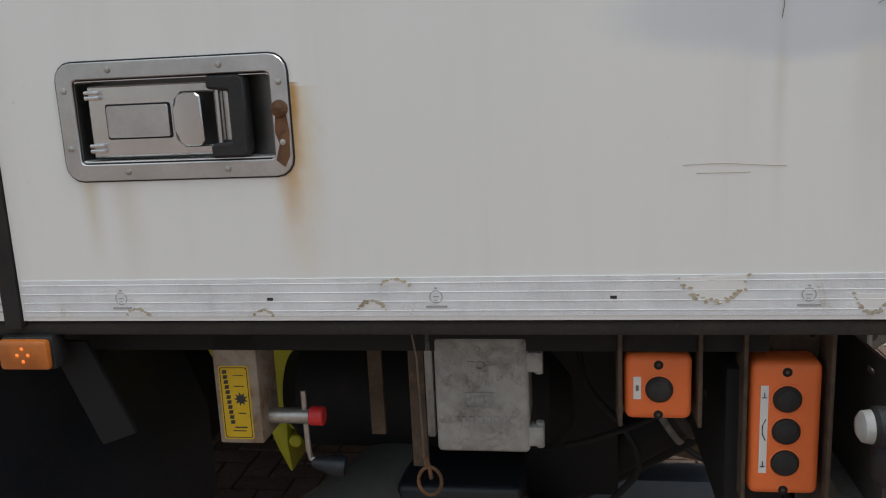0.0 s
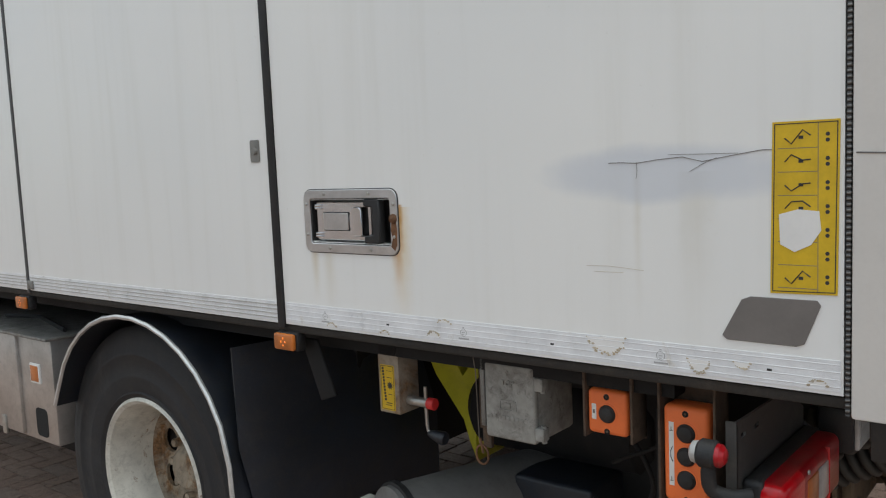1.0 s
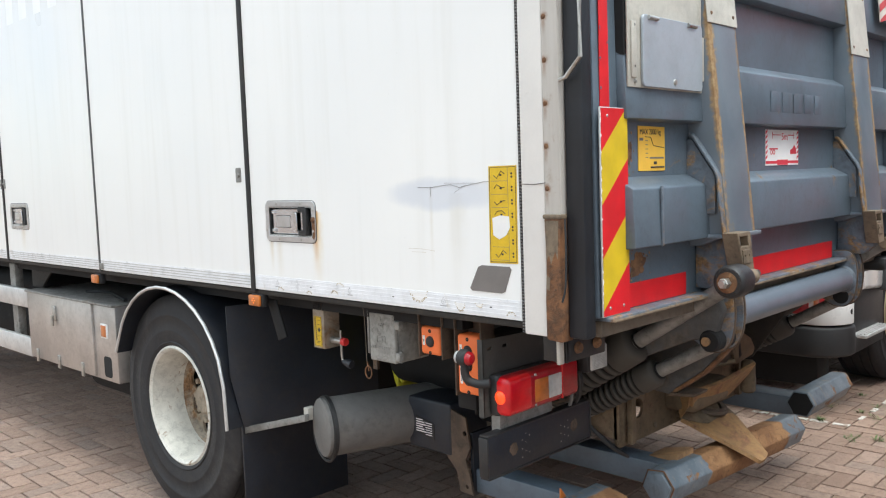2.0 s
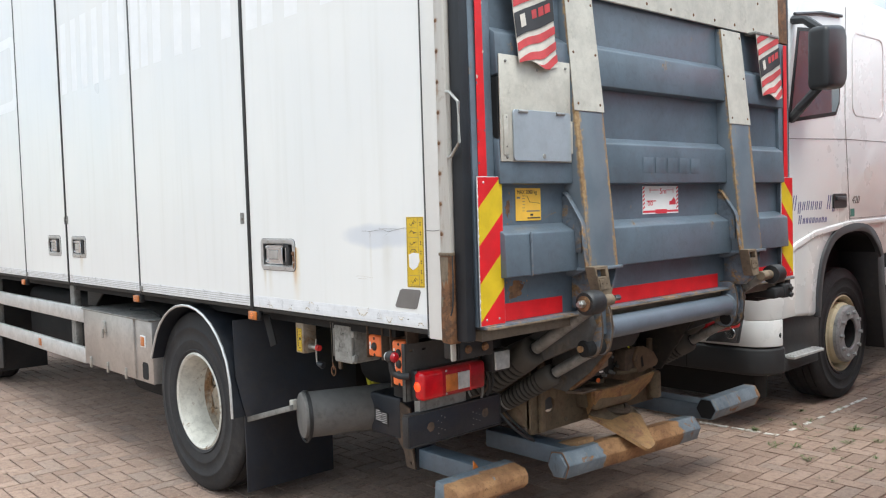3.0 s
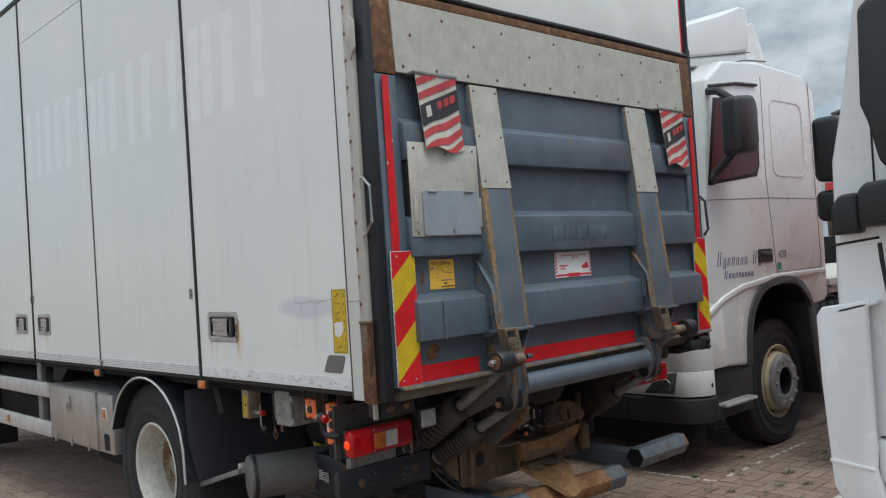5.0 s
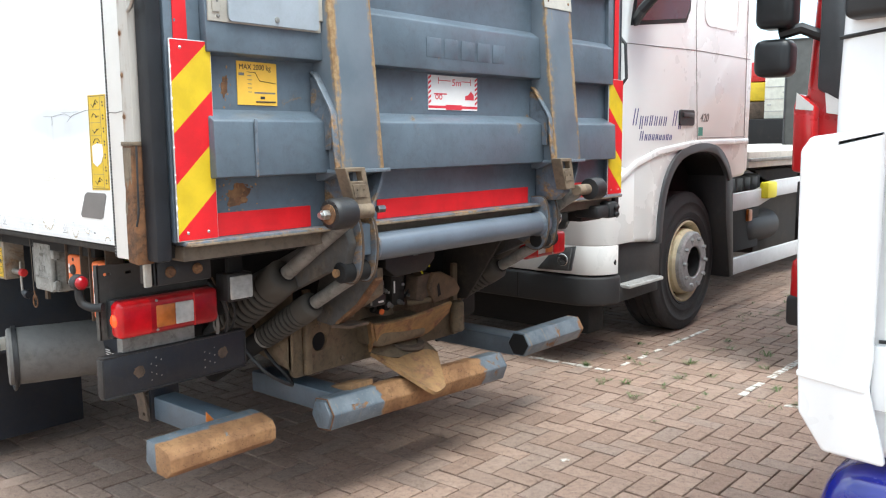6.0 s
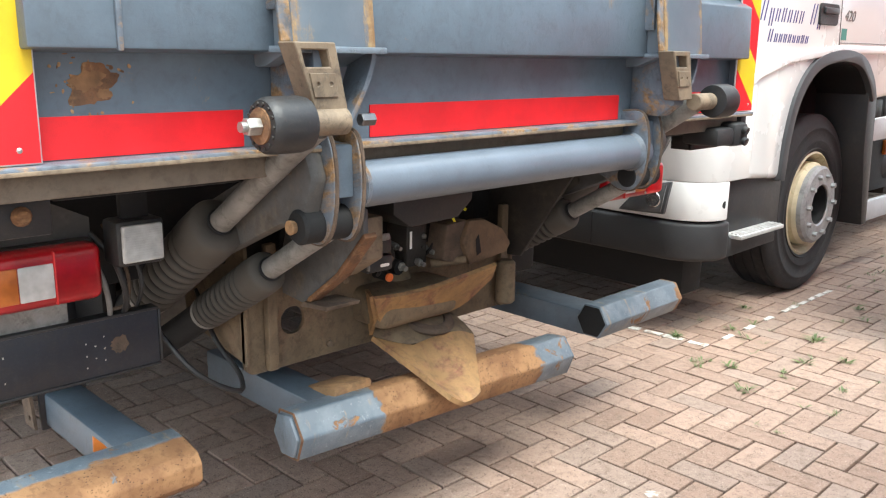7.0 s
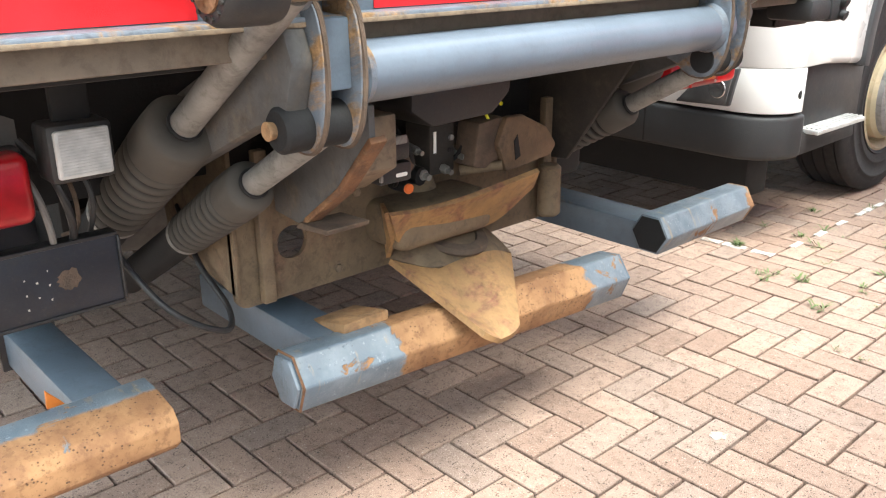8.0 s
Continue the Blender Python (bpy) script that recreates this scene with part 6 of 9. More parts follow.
# three pieces of underrun bumper: the near one squashed and rusty, the middle and far ones hexagonal tube
lb = part("underrun_bumper", Solid().prism([(-0.285, 0.400), (-0.250, 0.376), (-0.165, 0.372), (-0.138, 0.396), (-0.138, 0.438), (-0.156, 0.460), (-0.222, 0.474), (-0.277, 0.476)], "y", 0.145, 0.560, 0.004, 2), M["bar_near"], truck, "bent underrun bumper, orange with rust")
part("amber_reflector", Solid().prism([(0.386, 0.464), (0.418, 0.464), (0.411, 0.474), (0.396, 0.492), (0.388, 0.502)], "x", -0.305, -0.298, 0.002), M["lamp_amber"], lb)


def hexagon(cx, cz, r, turn=0.0):
    return [(cx + r * math.cos(radians(60 * k + turn)), cz + r * math.sin(radians(60 * k + turn))) for k in range(6)]


SKEW = Matrix.Translation((-0.150, 1.295, 0.403)) @ Matrix.Rotation(radians(-5.0), 4, "Z")
mb = part("underrun_bumper", Solid().prism(hexagon(0, 0, 0.070, 8), "y", -0.475, 0.495, 0.006).move(SKEW), M["bar_mid"], truck, "hexagonal blue-grey underrun bumper, rusted in the middle")
part("end_cap", Solid().prism(hexagon(0, 0, 0.060, 8), "y", -0.486, -0.474, 0.005).move(SKEW), M["lift_bare"], mb, "dull grey end cap with a rusty seam")
part("cap_seam", Solid().pipe([(0.0675 * math.cos(radians(60 * k + 8)), -0.474, 0.0675 * math.sin(radians(60 * k + 8))) for k in range(7)], 0.0030, 6).move(SKEW), M["rust"], mb)
part("end_cap", Solid().prism(hexagon(0, 0, 0.068, 8), "y", 0.490, 0.499, 0.0).move(SKEW), M["lift"], mb)
for k in range(7):
    y_ = -0.20 + 0.075 * k
    part("rust_scab", Solid().sheet([[(0.064 + 0.004 * math.sin(9 * u + k) - 0.045 * v, y_ + 0.06 * u + 0.01 * math.sin(5 * v + k), 0.012 + 0.052 * v + 0.003 * math.sin(11 * u + 3 * k)) for u in [q / 6 for q in range(7)]] for v in [q / 4 for q in range(5)]], 0.003).move(SKEW), M["bar_mid"], mb)
fb = part("underrun_bumper", Solid().prism(hexagon(-0.165, 0.440, 0.066, 0), "y", 2.05, 2.545, 0.005), M["bar_far"], truck, "hexagonal blue-grey underrun bumper with an open end")
part("open_end", Solid().prism(hexagon(-0.165, 0.440, 0.058, 0), "y", 2.0485, 2.051, 0.0), M["void"], fb)
part("underrun_arm", Solid().box(-0.75, -0.20, 0.910, 1.015, 0.365, 0.455, 0.008), M["lift"], truck, "blue-grey square underrun arm")
part("weld_foot", Solid().prism([(-0.32, 0.455), (-0.19, 0.485), (-0.19, 0.43), (-0.32, 0.42)], "y", 0.965, 1.09, 0.008), M["rust_tan"], truck)
part("underrun_arm", Solid().box(-0.80, -0.21, 2.07, 2.20, 0.372, 0.462, 0.008), M["lift"], truck, "blue-grey square underrun arm")

# coupling with flared dust-brown jaws
def loft(back, front, n=10, rows=8, thick=0.014, sag=0.0):
    """A curved plate between two edges, each run smoothly through its points."""
    def spread(pts):
        q = bend(pts, 8)
        return [q[round(i * (len(q) - 1) / n)] for i in range(n + 1)]
    a, b = spread(back), spread(front)
    grid = []
    for k in range(rows + 1):
        t = k / rows
        grid.append([tuple(p.lerp(q, t) + Vector((0, 0, sag * math.sin(math.pi * t)))) for p, q in zip(a, b)])
    return Solid().sheet(grid, thick)


# lower funnel: a side wing and a broad tongue that meet in a ridge, drawn together to a blunt tip
wing = ([(-0.285, 1.172, 0.556), (-0.262, 1.205, 0.541), (-0.222, 1.268, 0.524)], [(-0.010, 1.214, 0.449), (-0.004, 1.232, 0.436), (0.0, 1.252, 0.424)])
tongue = ([(-0.222, 1.268, 0.524), (-0.215, 1.34, 0.533), (-0.212, 1.44, 0.530), (-0.222, 1.518, 0.500)], [(0.0, 1.252, 0.424), (0.004, 1.272, 0.426), (0.004, 1.295, 0.431), (-0.002, 1.316, 0.438)])
rows = []
for k in range(9):
    row = []
    for back, front in (wing, tongue):
        a, b = bend(back, 4), bend(front, 4)
        row += [tuple(p.lerp(q, k / 8)) for p, q in zip(a, b)][(1 if row else 0):]
    rows.append(row)
jaw = part("coupling_jaw", Solid().sheet(rows, 0.014), M["jaw"], truck, "dust-brown lower funnel of the drawbar coupling", 22)
part("jaw_throat", loft([(-0.340, 1.255, 0.580), (-0.335, 1.31, 0.592), (-0.335, 1.42, 0.592), (-0.350, 1.50, 0.560)], [(-0.284, 1.174, 0.557), (-0.222, 1.270, 0.526), (-0.212, 1.42, 0.532), (-0.222, 1.518, 0.502)], sag=0.012), M["tan"], jaw)
part("drawbar_ring", Solid().lathe((-0.285, 1.375, 0.552), (0.25, 0, 1), [(0.060, 0.0), (0.082, 0.004), (0.086, 0.012), (0.080, 0.022), (0.056, 0.024), (0.050, 0.012), (0.060, 0.0)], 28, False), M["rust_dark"], jaw)
part("coupling_jaw", loft([(-0.240, 1.150, 0.620), (-0.252, 1.215, 0.612), (-0.262, 1.312, 0.588), (-0.250, 1.470, 0.596), (-0.190, 1.548, 0.684)], [(-0.205, 1.106, 0.702), (-0.195, 1.18, 0.698), (-0.180, 1.29, 0.703), (-0.165, 1.42, 0.720), (-0.150, 1.524, 0.737)], 16, 8, 0.012), M["jaw"], truck, "dust-brown upper funnel of the drawbar coupling")
part("jaw_cheek", loft([(-0.300, 1.170, 0.690), (-0.285, 1.172, 0.560)], [(-0.205, 1.108, 0.702), (-0.240, 1.150, 0.618)], 4, 4, 0.010), M["jaw"], truck)
part("coupling_throat", Solid().box(-0.40, -0.215, 1.15, 1.45, 0.585, 0.690, 0.03, 3), M["tan"], truck)
part("coupling_body", Solid().box(-0.56, -0.34, 1.20, 1.42, 0.555, 0.70, 0.02).lathe((-0.36, 1.31, 0.53), (0, 0, 1), [(0.055, 0), (0.06, 0.02), (0.06, 0.15), (0.045, 0.19)], 24).rod((-0.36, 1.31, 0.70), (-0.36, 1.31, 0.80), 0.03).box(-0.34, -0.24, 1.22, 1.37, 0.60, 0.67, 0.015), M["tan"], truck)
part("coupling_lever", Solid().prism([(1.473, 0.725), (1.440, 0.80), (1.470, 0.862), (1.53, 0.859), (1.617, 0.818), (1.657, 0.768), (1.636, 0.741)], "x", -0.225, -0.20, 0.010), M["lever"], truck, "brown lever plate of the coupling")
part("lever_back", Solid().prism([(1.374, 0.752), (1.392, 0.855), (1.475, 0.862), (1.450, 0.80), (1.478, 0.728)], "x", -0.29, -0.215, 0.008), M["rust_dark"], truck)
part("lever_slot", Solid().prism([(1.500, 0.752), (1.494, 0.800), (1.506, 0.815), (1.518, 0.760)], "x", -0.201, -0.1985, 0.0), M["void"], truck)
part("coupling_valve", Solid().box(-0.36, -0.27, 1.285, 1.365, 0.735, 0.865, 0.008).lathe((-0.268, 1.345, 0.79), (1, 0, 0), [(0.006, 0), (0.005, 0.004), (0, 0.005)], 8), M["chassis"], truck)
part("valve_label", Solid().box(-0.2695, -0.268, 1.296, 1.304, 0.79, 0.84), M["paper"], truck)
part("air_coupling", Solid().rod((-0.30, 1.20, 0.735), (-0.25, 1.20, 0.73), 0.018, 0.014, 12).rod((-0.32, 1.24, 0.75), (-0.26, 1.25, 0.745), 0.022, 0.022, 12), M["void"], truck)
part("air_cap", Solid().rod((-0.25, 1.20, 0.729), (-0.243, 1.20, 0.728), 0.012, 0.012, 12), M["orange"], truck)
part("solenoid_box", Solid().box(-0.27, -0.16, 1.045, 1.135, 0.825, 0.872, 0.008).box(-0.265, -0.155, 1.048, 1.135, 0.780, 0.823, 0.008), M["plastic"], truck, "black electrical junction box")
part("solenoid_label", Solid().plate(rrect(1.090, 1.120, 0.793, 0.801, 0.003, 3), [], on_rear(-0.1535), 0.0015), M["paper"], truck)
part("socket_box", Solid().prism([(1.14, 1.02), (1.44, 1.02), (1.44, 0.93), (1.38, 0.885), (1.20, 0.88), (1.14, 0.92)], "x", -0.34, -0.16, 0.012), M["plastic"], truck, "black plastic socket housing")
part("socket_clip", Solid().pipe([(-0.156, 1.30, 1.0), (-0.156, 1.30, 0.96), (-0.156, 1.325, 0.96), (-0.156, 1.325, 1.0)], 0.003, 6).pipe([(-0.156, 1.40, 1.0), (-0.156, 1.395, 0.97), (-0.156, 1.41, 0.97), (-0.156, 1.42, 1.0)], 0.003, 6).box(-0.16, -0.155, 1.25, 1.335, 0.985, 0.99), M["steel_dull"], truck)
part("chain", Solid().pipe([(-0.24, 1.40, 0.91), (-0.24, 1.43, 0.895), (-0.24, 1.47, 0.90), (-0.24, 1.49, 0.885)], 0.005, 6), M["hi_yellow"], truck)
# small gear round the coupling: boxes, unions, clips and pipes
part("junction_clip", Solid().box(-0.158, -0.150, 1.060, 1.120, 0.862, 0.880, 0.003).box(-0.156, -0.148, 1.045, 1.052, 0.79, 0.86, 0.002), M["steel_dull"], truck)
part("junction_bracket", Solid().prism([(0.985, 0.93), (1.045, 0.90), (1.05, 0.80), (1.03, 0.755), (0.965, 0.77), (0.94, 0.82), (0.96, 0.90)], "x", -0.235, -0.222, 0.004), M["tan_steel"], truck, "rust-edged bracket plate")
part("bracket_hole", Solid().lathe((-0.2215, 1.005, 0.865), (1, 0, 0), [(0.016, 0), (0.016, 0.001), (0, 0.001)], 16), M["void"], truck)
part("dust_cap", Solid().lathe((-0.255, 1.175, 0.80), (1, -0.3, 0), [(0.034, 0), (0.036, 0.010), (0.030, 0.030), (0.012, 0.036), (0, 0.037)], 20), M["rust_dark"], truck)
for y_, z_, r_ in ((1.255, 0.755, 0.013), (1.325, 0.755, 0.011), (1.385, 0.775, 0.012), (1.235, 0.815, 0.010)):
    part("pipe_union", Solid().rod((-0.30, y_, z_), (-0.252, y_, z_ - 0.008), r_, r_, 6, 0.002).rod((-0.252, y_, z_ - 0.008), (-0.238, y_, z_ - 0.010), r_ * 0.6, r_ * 0.6, 10), M["steel_dull"], truck)
part("valve_bolt", Solid().lathe((-0.2695, 1.35, 0.82), (1, 0, 0), [(0.008, 0), (0.007, 0.006), (0, 0.007)], 6), M["zinc"], truck)
part("valve_cap", Solid().box(-0.355, -0.275, 1.292, 1.358, 0.865, 0.885, 0.006), M["plastic"], truck)
part("coupling_pin", Solid().rod((-0.27, 1.38, 0.735), (-0.20, 1.455, 0.748), 0.014, 0.012, 12), M["tan"], truck)
part("chain_loop", Solid().pipe(bend([(-0.235, 1.425, 0.880), (-0.225, 1.44, 0.845), (-0.225, 1.455, 0.83), (-0.23, 1.445, 0.81)]), 0.004, 6), M["hi_yellow"], truck)
for k in range(5):
    part("plate_bolt", Solid().lathe((-0.3445, 0.885 + 0.16 * (k % 3) + 0.02 * k, 0.545 + 0.17 * (k // 3)), (1, 0, 0), [(0.011, 0), (0.010, 0.006), (0.004, 0.008), (0, 0.008)], 6), M["tan_steel"], truck)
# frame behind
part("cross_plate", Solid().plate(rrect(0.80, 1.82, 0.515, 0.775, 0.03), [rrect(0.910, 0.985, 0.60, 0.675, 0.034)], on_rear(-0.345), 0.012), M["tan"], truck, "dust-caked cross plate with an oval hole")
part("lift_bracket", Solid().prism([(0.063, 1.001), (0.065, 0.945), (-0.035, 0.838), (-0.145, 0.756), (-0.160, 0.740), (-0.255, 0.748), (-0.262, 0.83), (-0.22, 0.95), (-0.10, 1.02)], "y", 0.858, 0.872, 0.003), M["arm_dust"], truck, "dusty grey lift bracket with a rusted edge")
part("bracket_edge", Solid().prism([(0.069, 0.950), (-0.030, 0.842), (-0.140, 0.762), (-0.156, 0.740), (-0.147, 0.734), (-0.132, 0.752), (-0.022, 0.832), (0.077, 0.940)], "y", 0.852, 0.888, 0.003), M["rust"], truck)
part("bracket_foot", Solid().prism([(-0.165, 0.736), (-0.06, 0.746), (-0.055, 0.758), (-0.150, 0.752)], "y", 0.845, 0.945, 0.004), M["rust_dark"], truck)
part("bracket_web", Solid().prism([(-0.02, 0.86), (-0.02, 0.96), (-0.09, 0.96), (-0.12, 0.80)], "y", 0.875, 0.985, 0.004), M["tan_steel"], truck)
part("frame_rail", Solid().box(-8.6, -0.42, 0.90, 0.97, 0.78, 1.04, 0.006), M["chassis"], truck)
part("frame_rail", Solid().box(-8.6, -0.42, 1.65, 1.72, 0.78, 1.04, 0.006), M["chassis"], truck)
# near-black crossbar that fills the dark space behind the lift
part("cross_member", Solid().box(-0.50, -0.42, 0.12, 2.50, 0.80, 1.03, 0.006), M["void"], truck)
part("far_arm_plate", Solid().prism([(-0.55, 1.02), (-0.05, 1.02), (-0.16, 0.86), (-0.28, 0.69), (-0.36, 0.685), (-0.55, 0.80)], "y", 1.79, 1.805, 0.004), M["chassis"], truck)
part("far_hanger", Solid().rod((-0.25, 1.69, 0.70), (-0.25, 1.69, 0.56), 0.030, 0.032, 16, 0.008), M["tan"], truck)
# near-black sheet: the shade under the floor is put into its colour
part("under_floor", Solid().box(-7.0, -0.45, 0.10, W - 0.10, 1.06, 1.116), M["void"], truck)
for pts, r, m_ in (([(-0.36, 0.56, 0.72), (-0.27, 0.62, 0.60), (-0.25, 0.72, 0.53), (-0.34, 0.78, 0.53), (-0.46, 0.78, 0.60), (-0.58, 0.80, 0.70)], 0.0065, "plastic"),
                   ([(-0.31, 0.42, 0.95), (-0.275, 0.45, 0.90), (-0.27, 0.47, 0.83), (-0.30, 0.48, 0.77), (-0.37, 0.48, 0.72)], 0.007, "plastic"),
                   ([(-0.32, 0.40, 0.93), (-0.285, 0.425, 0.87), (-0.285, 0.44, 0.80), (-0.32, 0.45, 0.74), (-0.40, 0.46, 0.70)], 0.006, "tube_grey"),
                   ([(-0.33, 0.50, 0.92), (-0.30, 0.52, 0.85), (-0.31, 0.52, 0.79), (-0.35, 0.51, 0.73)], 0.005, "plastic"),
                   ([(-0.34, 0.46, 0.96), (-0.30, 0.49, 0.86), (-0.33, 0.50, 0.78), (-0.42, 0.50, 0.74)], 0.004, "rust_dark"),
                   ([(-0.26, 1.06, 1.0), (-0.22, 1.05, 0.95), (-0.21, 1.03, 0.90), (-0.24, 1.02, 0.86)], 0.006, "plastic"),
                   ([(-0.30, 1.16, 0.90), (-0.24, 1.17, 0.86), (-0.22, 1.19, 0.80), (-0.27, 1.22, 0.76)], 0.006, "void"),
                   ([(-0.30, 1.13, 0.88), (-0.25, 1.15, 0.82), (-0.24, 1.16, 0.76), (-0.30, 1.20, 0.72)], 0.005, "plastic"),
                   ([(-0.32, 1.40, 0.92), (-0.27, 1.41, 0.86), (-0.27, 1.38, 0.78), (-0.32, 1.36, 0.74)], 0.006, "void")):
    part("hose", Solid().pipe(bend(pts), r, 8), M[m_], truck)
wl = part("work_lamp", Solid().box(-0.285, -0.212, 0.435, 0.542, 0.888, 0.985, 0.010, 2), M["plastic"], truck, "square reversing lamp with a ribbed lens")
part("ribbed_lens", Solid().box(-0.214, -0.203, 0.444, 0.533, 0.897, 0.976, 0.005), M["lamp_clear"], wl)
for k in range(14):
    part("lens_rib", Solid().box(-0.2035, -0.2015, 0.450, 0.527, 0.903 + k * 0.005, 0.9053 + k * 0.005), M["lamp_clear"], wl)
part("lamp_stay", Solid().box(-0.26, -0.24, 0.46, 0.52, 0.98, 1.06, 0.003), M["void"], truck)

# ---- along the near side, below the doors ----
for x, z in ((-1.442, 1.091), (-2.880, 1.088), (-5.20, 1.085), (-6.62, 1.08)):
    lm = part("side_marker_lamp", Solid().box(x - 0.040, x + 0.040, -0.004, 0.03, z - 0.026, z + 0.024, 0.008), M["plastic"], truck, "small amber side marker lamp")
    part("amber_lens", Solid().box(x - 0.037, x + 0.037, -0.016, -0.003, z - 0.022, z + 0.021, 0.006), M["lamp_amber"], lm)
    for k, (dx, dz) in enumerate(((0, 0.009), (0, -0.009), (0.008, 0), (-0.008, 0))):
        part("light_point", Solid().lathe((x + dx, -0.0158, z + dz), (0, -1, 0), [(0.0032, 0), (0.0, 0.002)], 8), M["lamp_amber_lit"], lm)
part("lamp_stay", Solid().prism([(-1.45, 1.09), (-1.39, 1.09), (-1.33, 0.95), (-1.385, 0.93)], "y", 0.05, 0.06, 0.003), M["void"], truck)
post = part("lock_post", Solid().box(-1.226, -1.158, 0.10, 0.175, 0.914, 1.116, 0.004), M["post"], truck, "rust-stained square post with a yellow label")
part("post_label", Solid().plate(rrect(-1.218, -1.172, 0.922, 1.036, 0.004, 3), [], on_side(0.0990), 0.001), M["sticker_y"], post, "yellow label with black print")
part("label_border", Solid().plate(rrect(-1.216, -1.174, 0.924, 1.034, 0.003, 3), [rrect(-1.2148, -1.1752, 0.9252, 1.0328, 0.003, 3)], on_side(0.0988), 0.0004), M["ink"], post)
for k in range(11):
    z = 1.024 - k * 0.0078
    part("print_bar", Solid().plate([(-1.2125 + 0.0006 * k, z), (-1.206 + 0.0006 * k, z), (-1.205 + 0.0006 * k, z + 0.0058), (-1.2115 + 0.0006 * k, z + 0.0058)], [], on_side(0.0988), 0.0004), M["ink"], post)
st = [(-1.187 + (0.011 if k % 2 else 0.006) * math.cos(k * math.pi / 9), 0.985 + (0.011 if k % 2 else 0.006) * math.sin(k * math.pi / 9)) for k in range(18)]
part("print_star", Solid().plate(st, [], on_side(0.0988), 0.0004), M["ink"], post)
for x0, x1, z0, z1 in ((-1.196, -1.180, 1.004, 1.0055), (-1.193, -1.181, 0.962, 0.9635), (-1.200, -1.181, 0.9395, 0.9415), (-1.203, -1.183, 0.9345, 0.9360), (-1.196, -1.180, 1.021, 1.022)):
    part("print_bar", Solid().box(x0, x1, 0.0984, 0.0988, z0, z1), M["ink"], post)
part("locking_bar", Solid().rod((-1.235, 0.135, 0.945), (-1.086, 0.135, 0.945), 0.012, 0.012, 18, 0.002), M["zinc"], truck, "round steel locking bar")
part("red_cap", Solid().rod((-1.096, 0.135, 0.945), (-1.074, 0.135, 0.945), 0.0145, 0.0145, 18, 0.002), M["red_cap"], truck, "red plastic cap on the locking bar")
part("pull_rod", Solid().pipe([(-1.104, 0.135, 0.985), (-1.104, 0.135, 0.94), (-1.103, 0.135, 0.89), (-1.100, 0.135, 0.876), (-1.088, 0.135, 0.872)], 0.0045, 8), M["zinc"], truck)
part("pull_knob", Solid().lathe((-1.098, 0.135, 0.870), (1, 0, -0.12), [(0.007, 0), (0.010, 0.008), (0.016, 0.035), (0.017, 0.045), (0.014, 0.052)], 18), M["fender"], truck, "dark cone-shaped pull knob")
ck = part("wheel_chock", Solid().prism([(-1.575, 1.06), (-1.492, 0.931), (-1.456, 0.862), (-1.355, 0.736), (-1.335, 0.672), (-1.309, 0.613), (-1.304, 0.616), (-1.310, 0.672), (-1.308, 0.730), (-1.306, 0.788), (-1.291, 0.863), (-1.266, 0.931), (-1.225, 1.00), (-1.19, 1.06), (-1.28, 1.06), (-1.316, 0.925), (-1.352, 0.873), (-1.375, 0.912), (-1.42, 1.06)], "y", 0.60, 0.74, 0.006), M["chock"], truck, "yellow plastic wheel chock in its holder")
for k in range(9):
    u = k / 8
    x, z = -1.296 + 0.10 * u * u + 0.004 * u, 0.680 + 0.34 * u
    part("tread_rib", Solid().rod((x, 0.606, z), (x, 0.745, z), 0.0150, 0.0150, 10, 0.003), M["chock"], ck)
sb = part("socket_cabinet", Solid().box(-0.902, -0.770, 0.118, 0.27, 0.906, 1.083, 0.010, 3), M["grey_box"], truck, "speckled grey cast cabinet with a hinged lid")
part("cabinet_lid", Solid().box(-0.898, -0.766, 0.098, 0.118, 0.909, 1.080, 0.007, 3), M["grey_box"], sb)
for za in (1.028, 0.918):
    part("cabinet_hinge", Solid().box(-0.770, -0.746, 0.100, 0.125, za, za + 0.030, 0.004).rod((-0.752, 0.112, za - 0.004), (-0.752, 0.112, za + 0.034), 0.006), M["grey_box"], sb)
part("cabinet_flange", Solid().box(-0.912, -0.900, 0.10, 0.20, 0.93, 1.088, 0.003), M["steel_dull"], sb)
writing("cast_text", "TOP", 0.017, on_side(0.0968) @ Matrix.Translation((-0.850, 1.034, 0)), M["grey_box"], sb, 0.0012)
part("cast_arrow", Solid().pipe([(-0.835, 0.0970, 1.054), (-0.835, 0.0970, 1.066)], 0.0016, 5).pipe([(-0.839, 0.0970, 1.062), (-0.835, 0.0970, 1.067), (-0.831, 0.0970, 1.062)], 0.0016, 5), M["grey_box"], sb)
part("cast_logo", Solid().plate(rrect(-0.857, -0.813, 0.976, 1.000, 0.003, 3), [rrect(-0.8545, -0.8155, 0.9785, 0.9975, 0.002, 3)], on_side(0.0962), 0.0022).box(-0.842, -0.828, 0.0962, 0.0982, 0.9815, 0.9945, 0.001), M["grey_box"], sb)
for k in range(9):
    part("cast_bar", Solid().box(-0.886 + 0.0118 * k, -0.878 + 0.0118 * k, 0.0965, 0.0985, 0.954, 0.964, 0.001), M["grey_box"], sb)
part("pull_cable", Solid().pipe([(-0.928, 0.10, 1.09), (-0.922, 0.10, 1.05), (-0.920, 0.10, 0.96), (-0.919, 0.10, 0.90), (-0.917, 0.10, 0.885)], 0.0014, 6), M["cable"], truck)
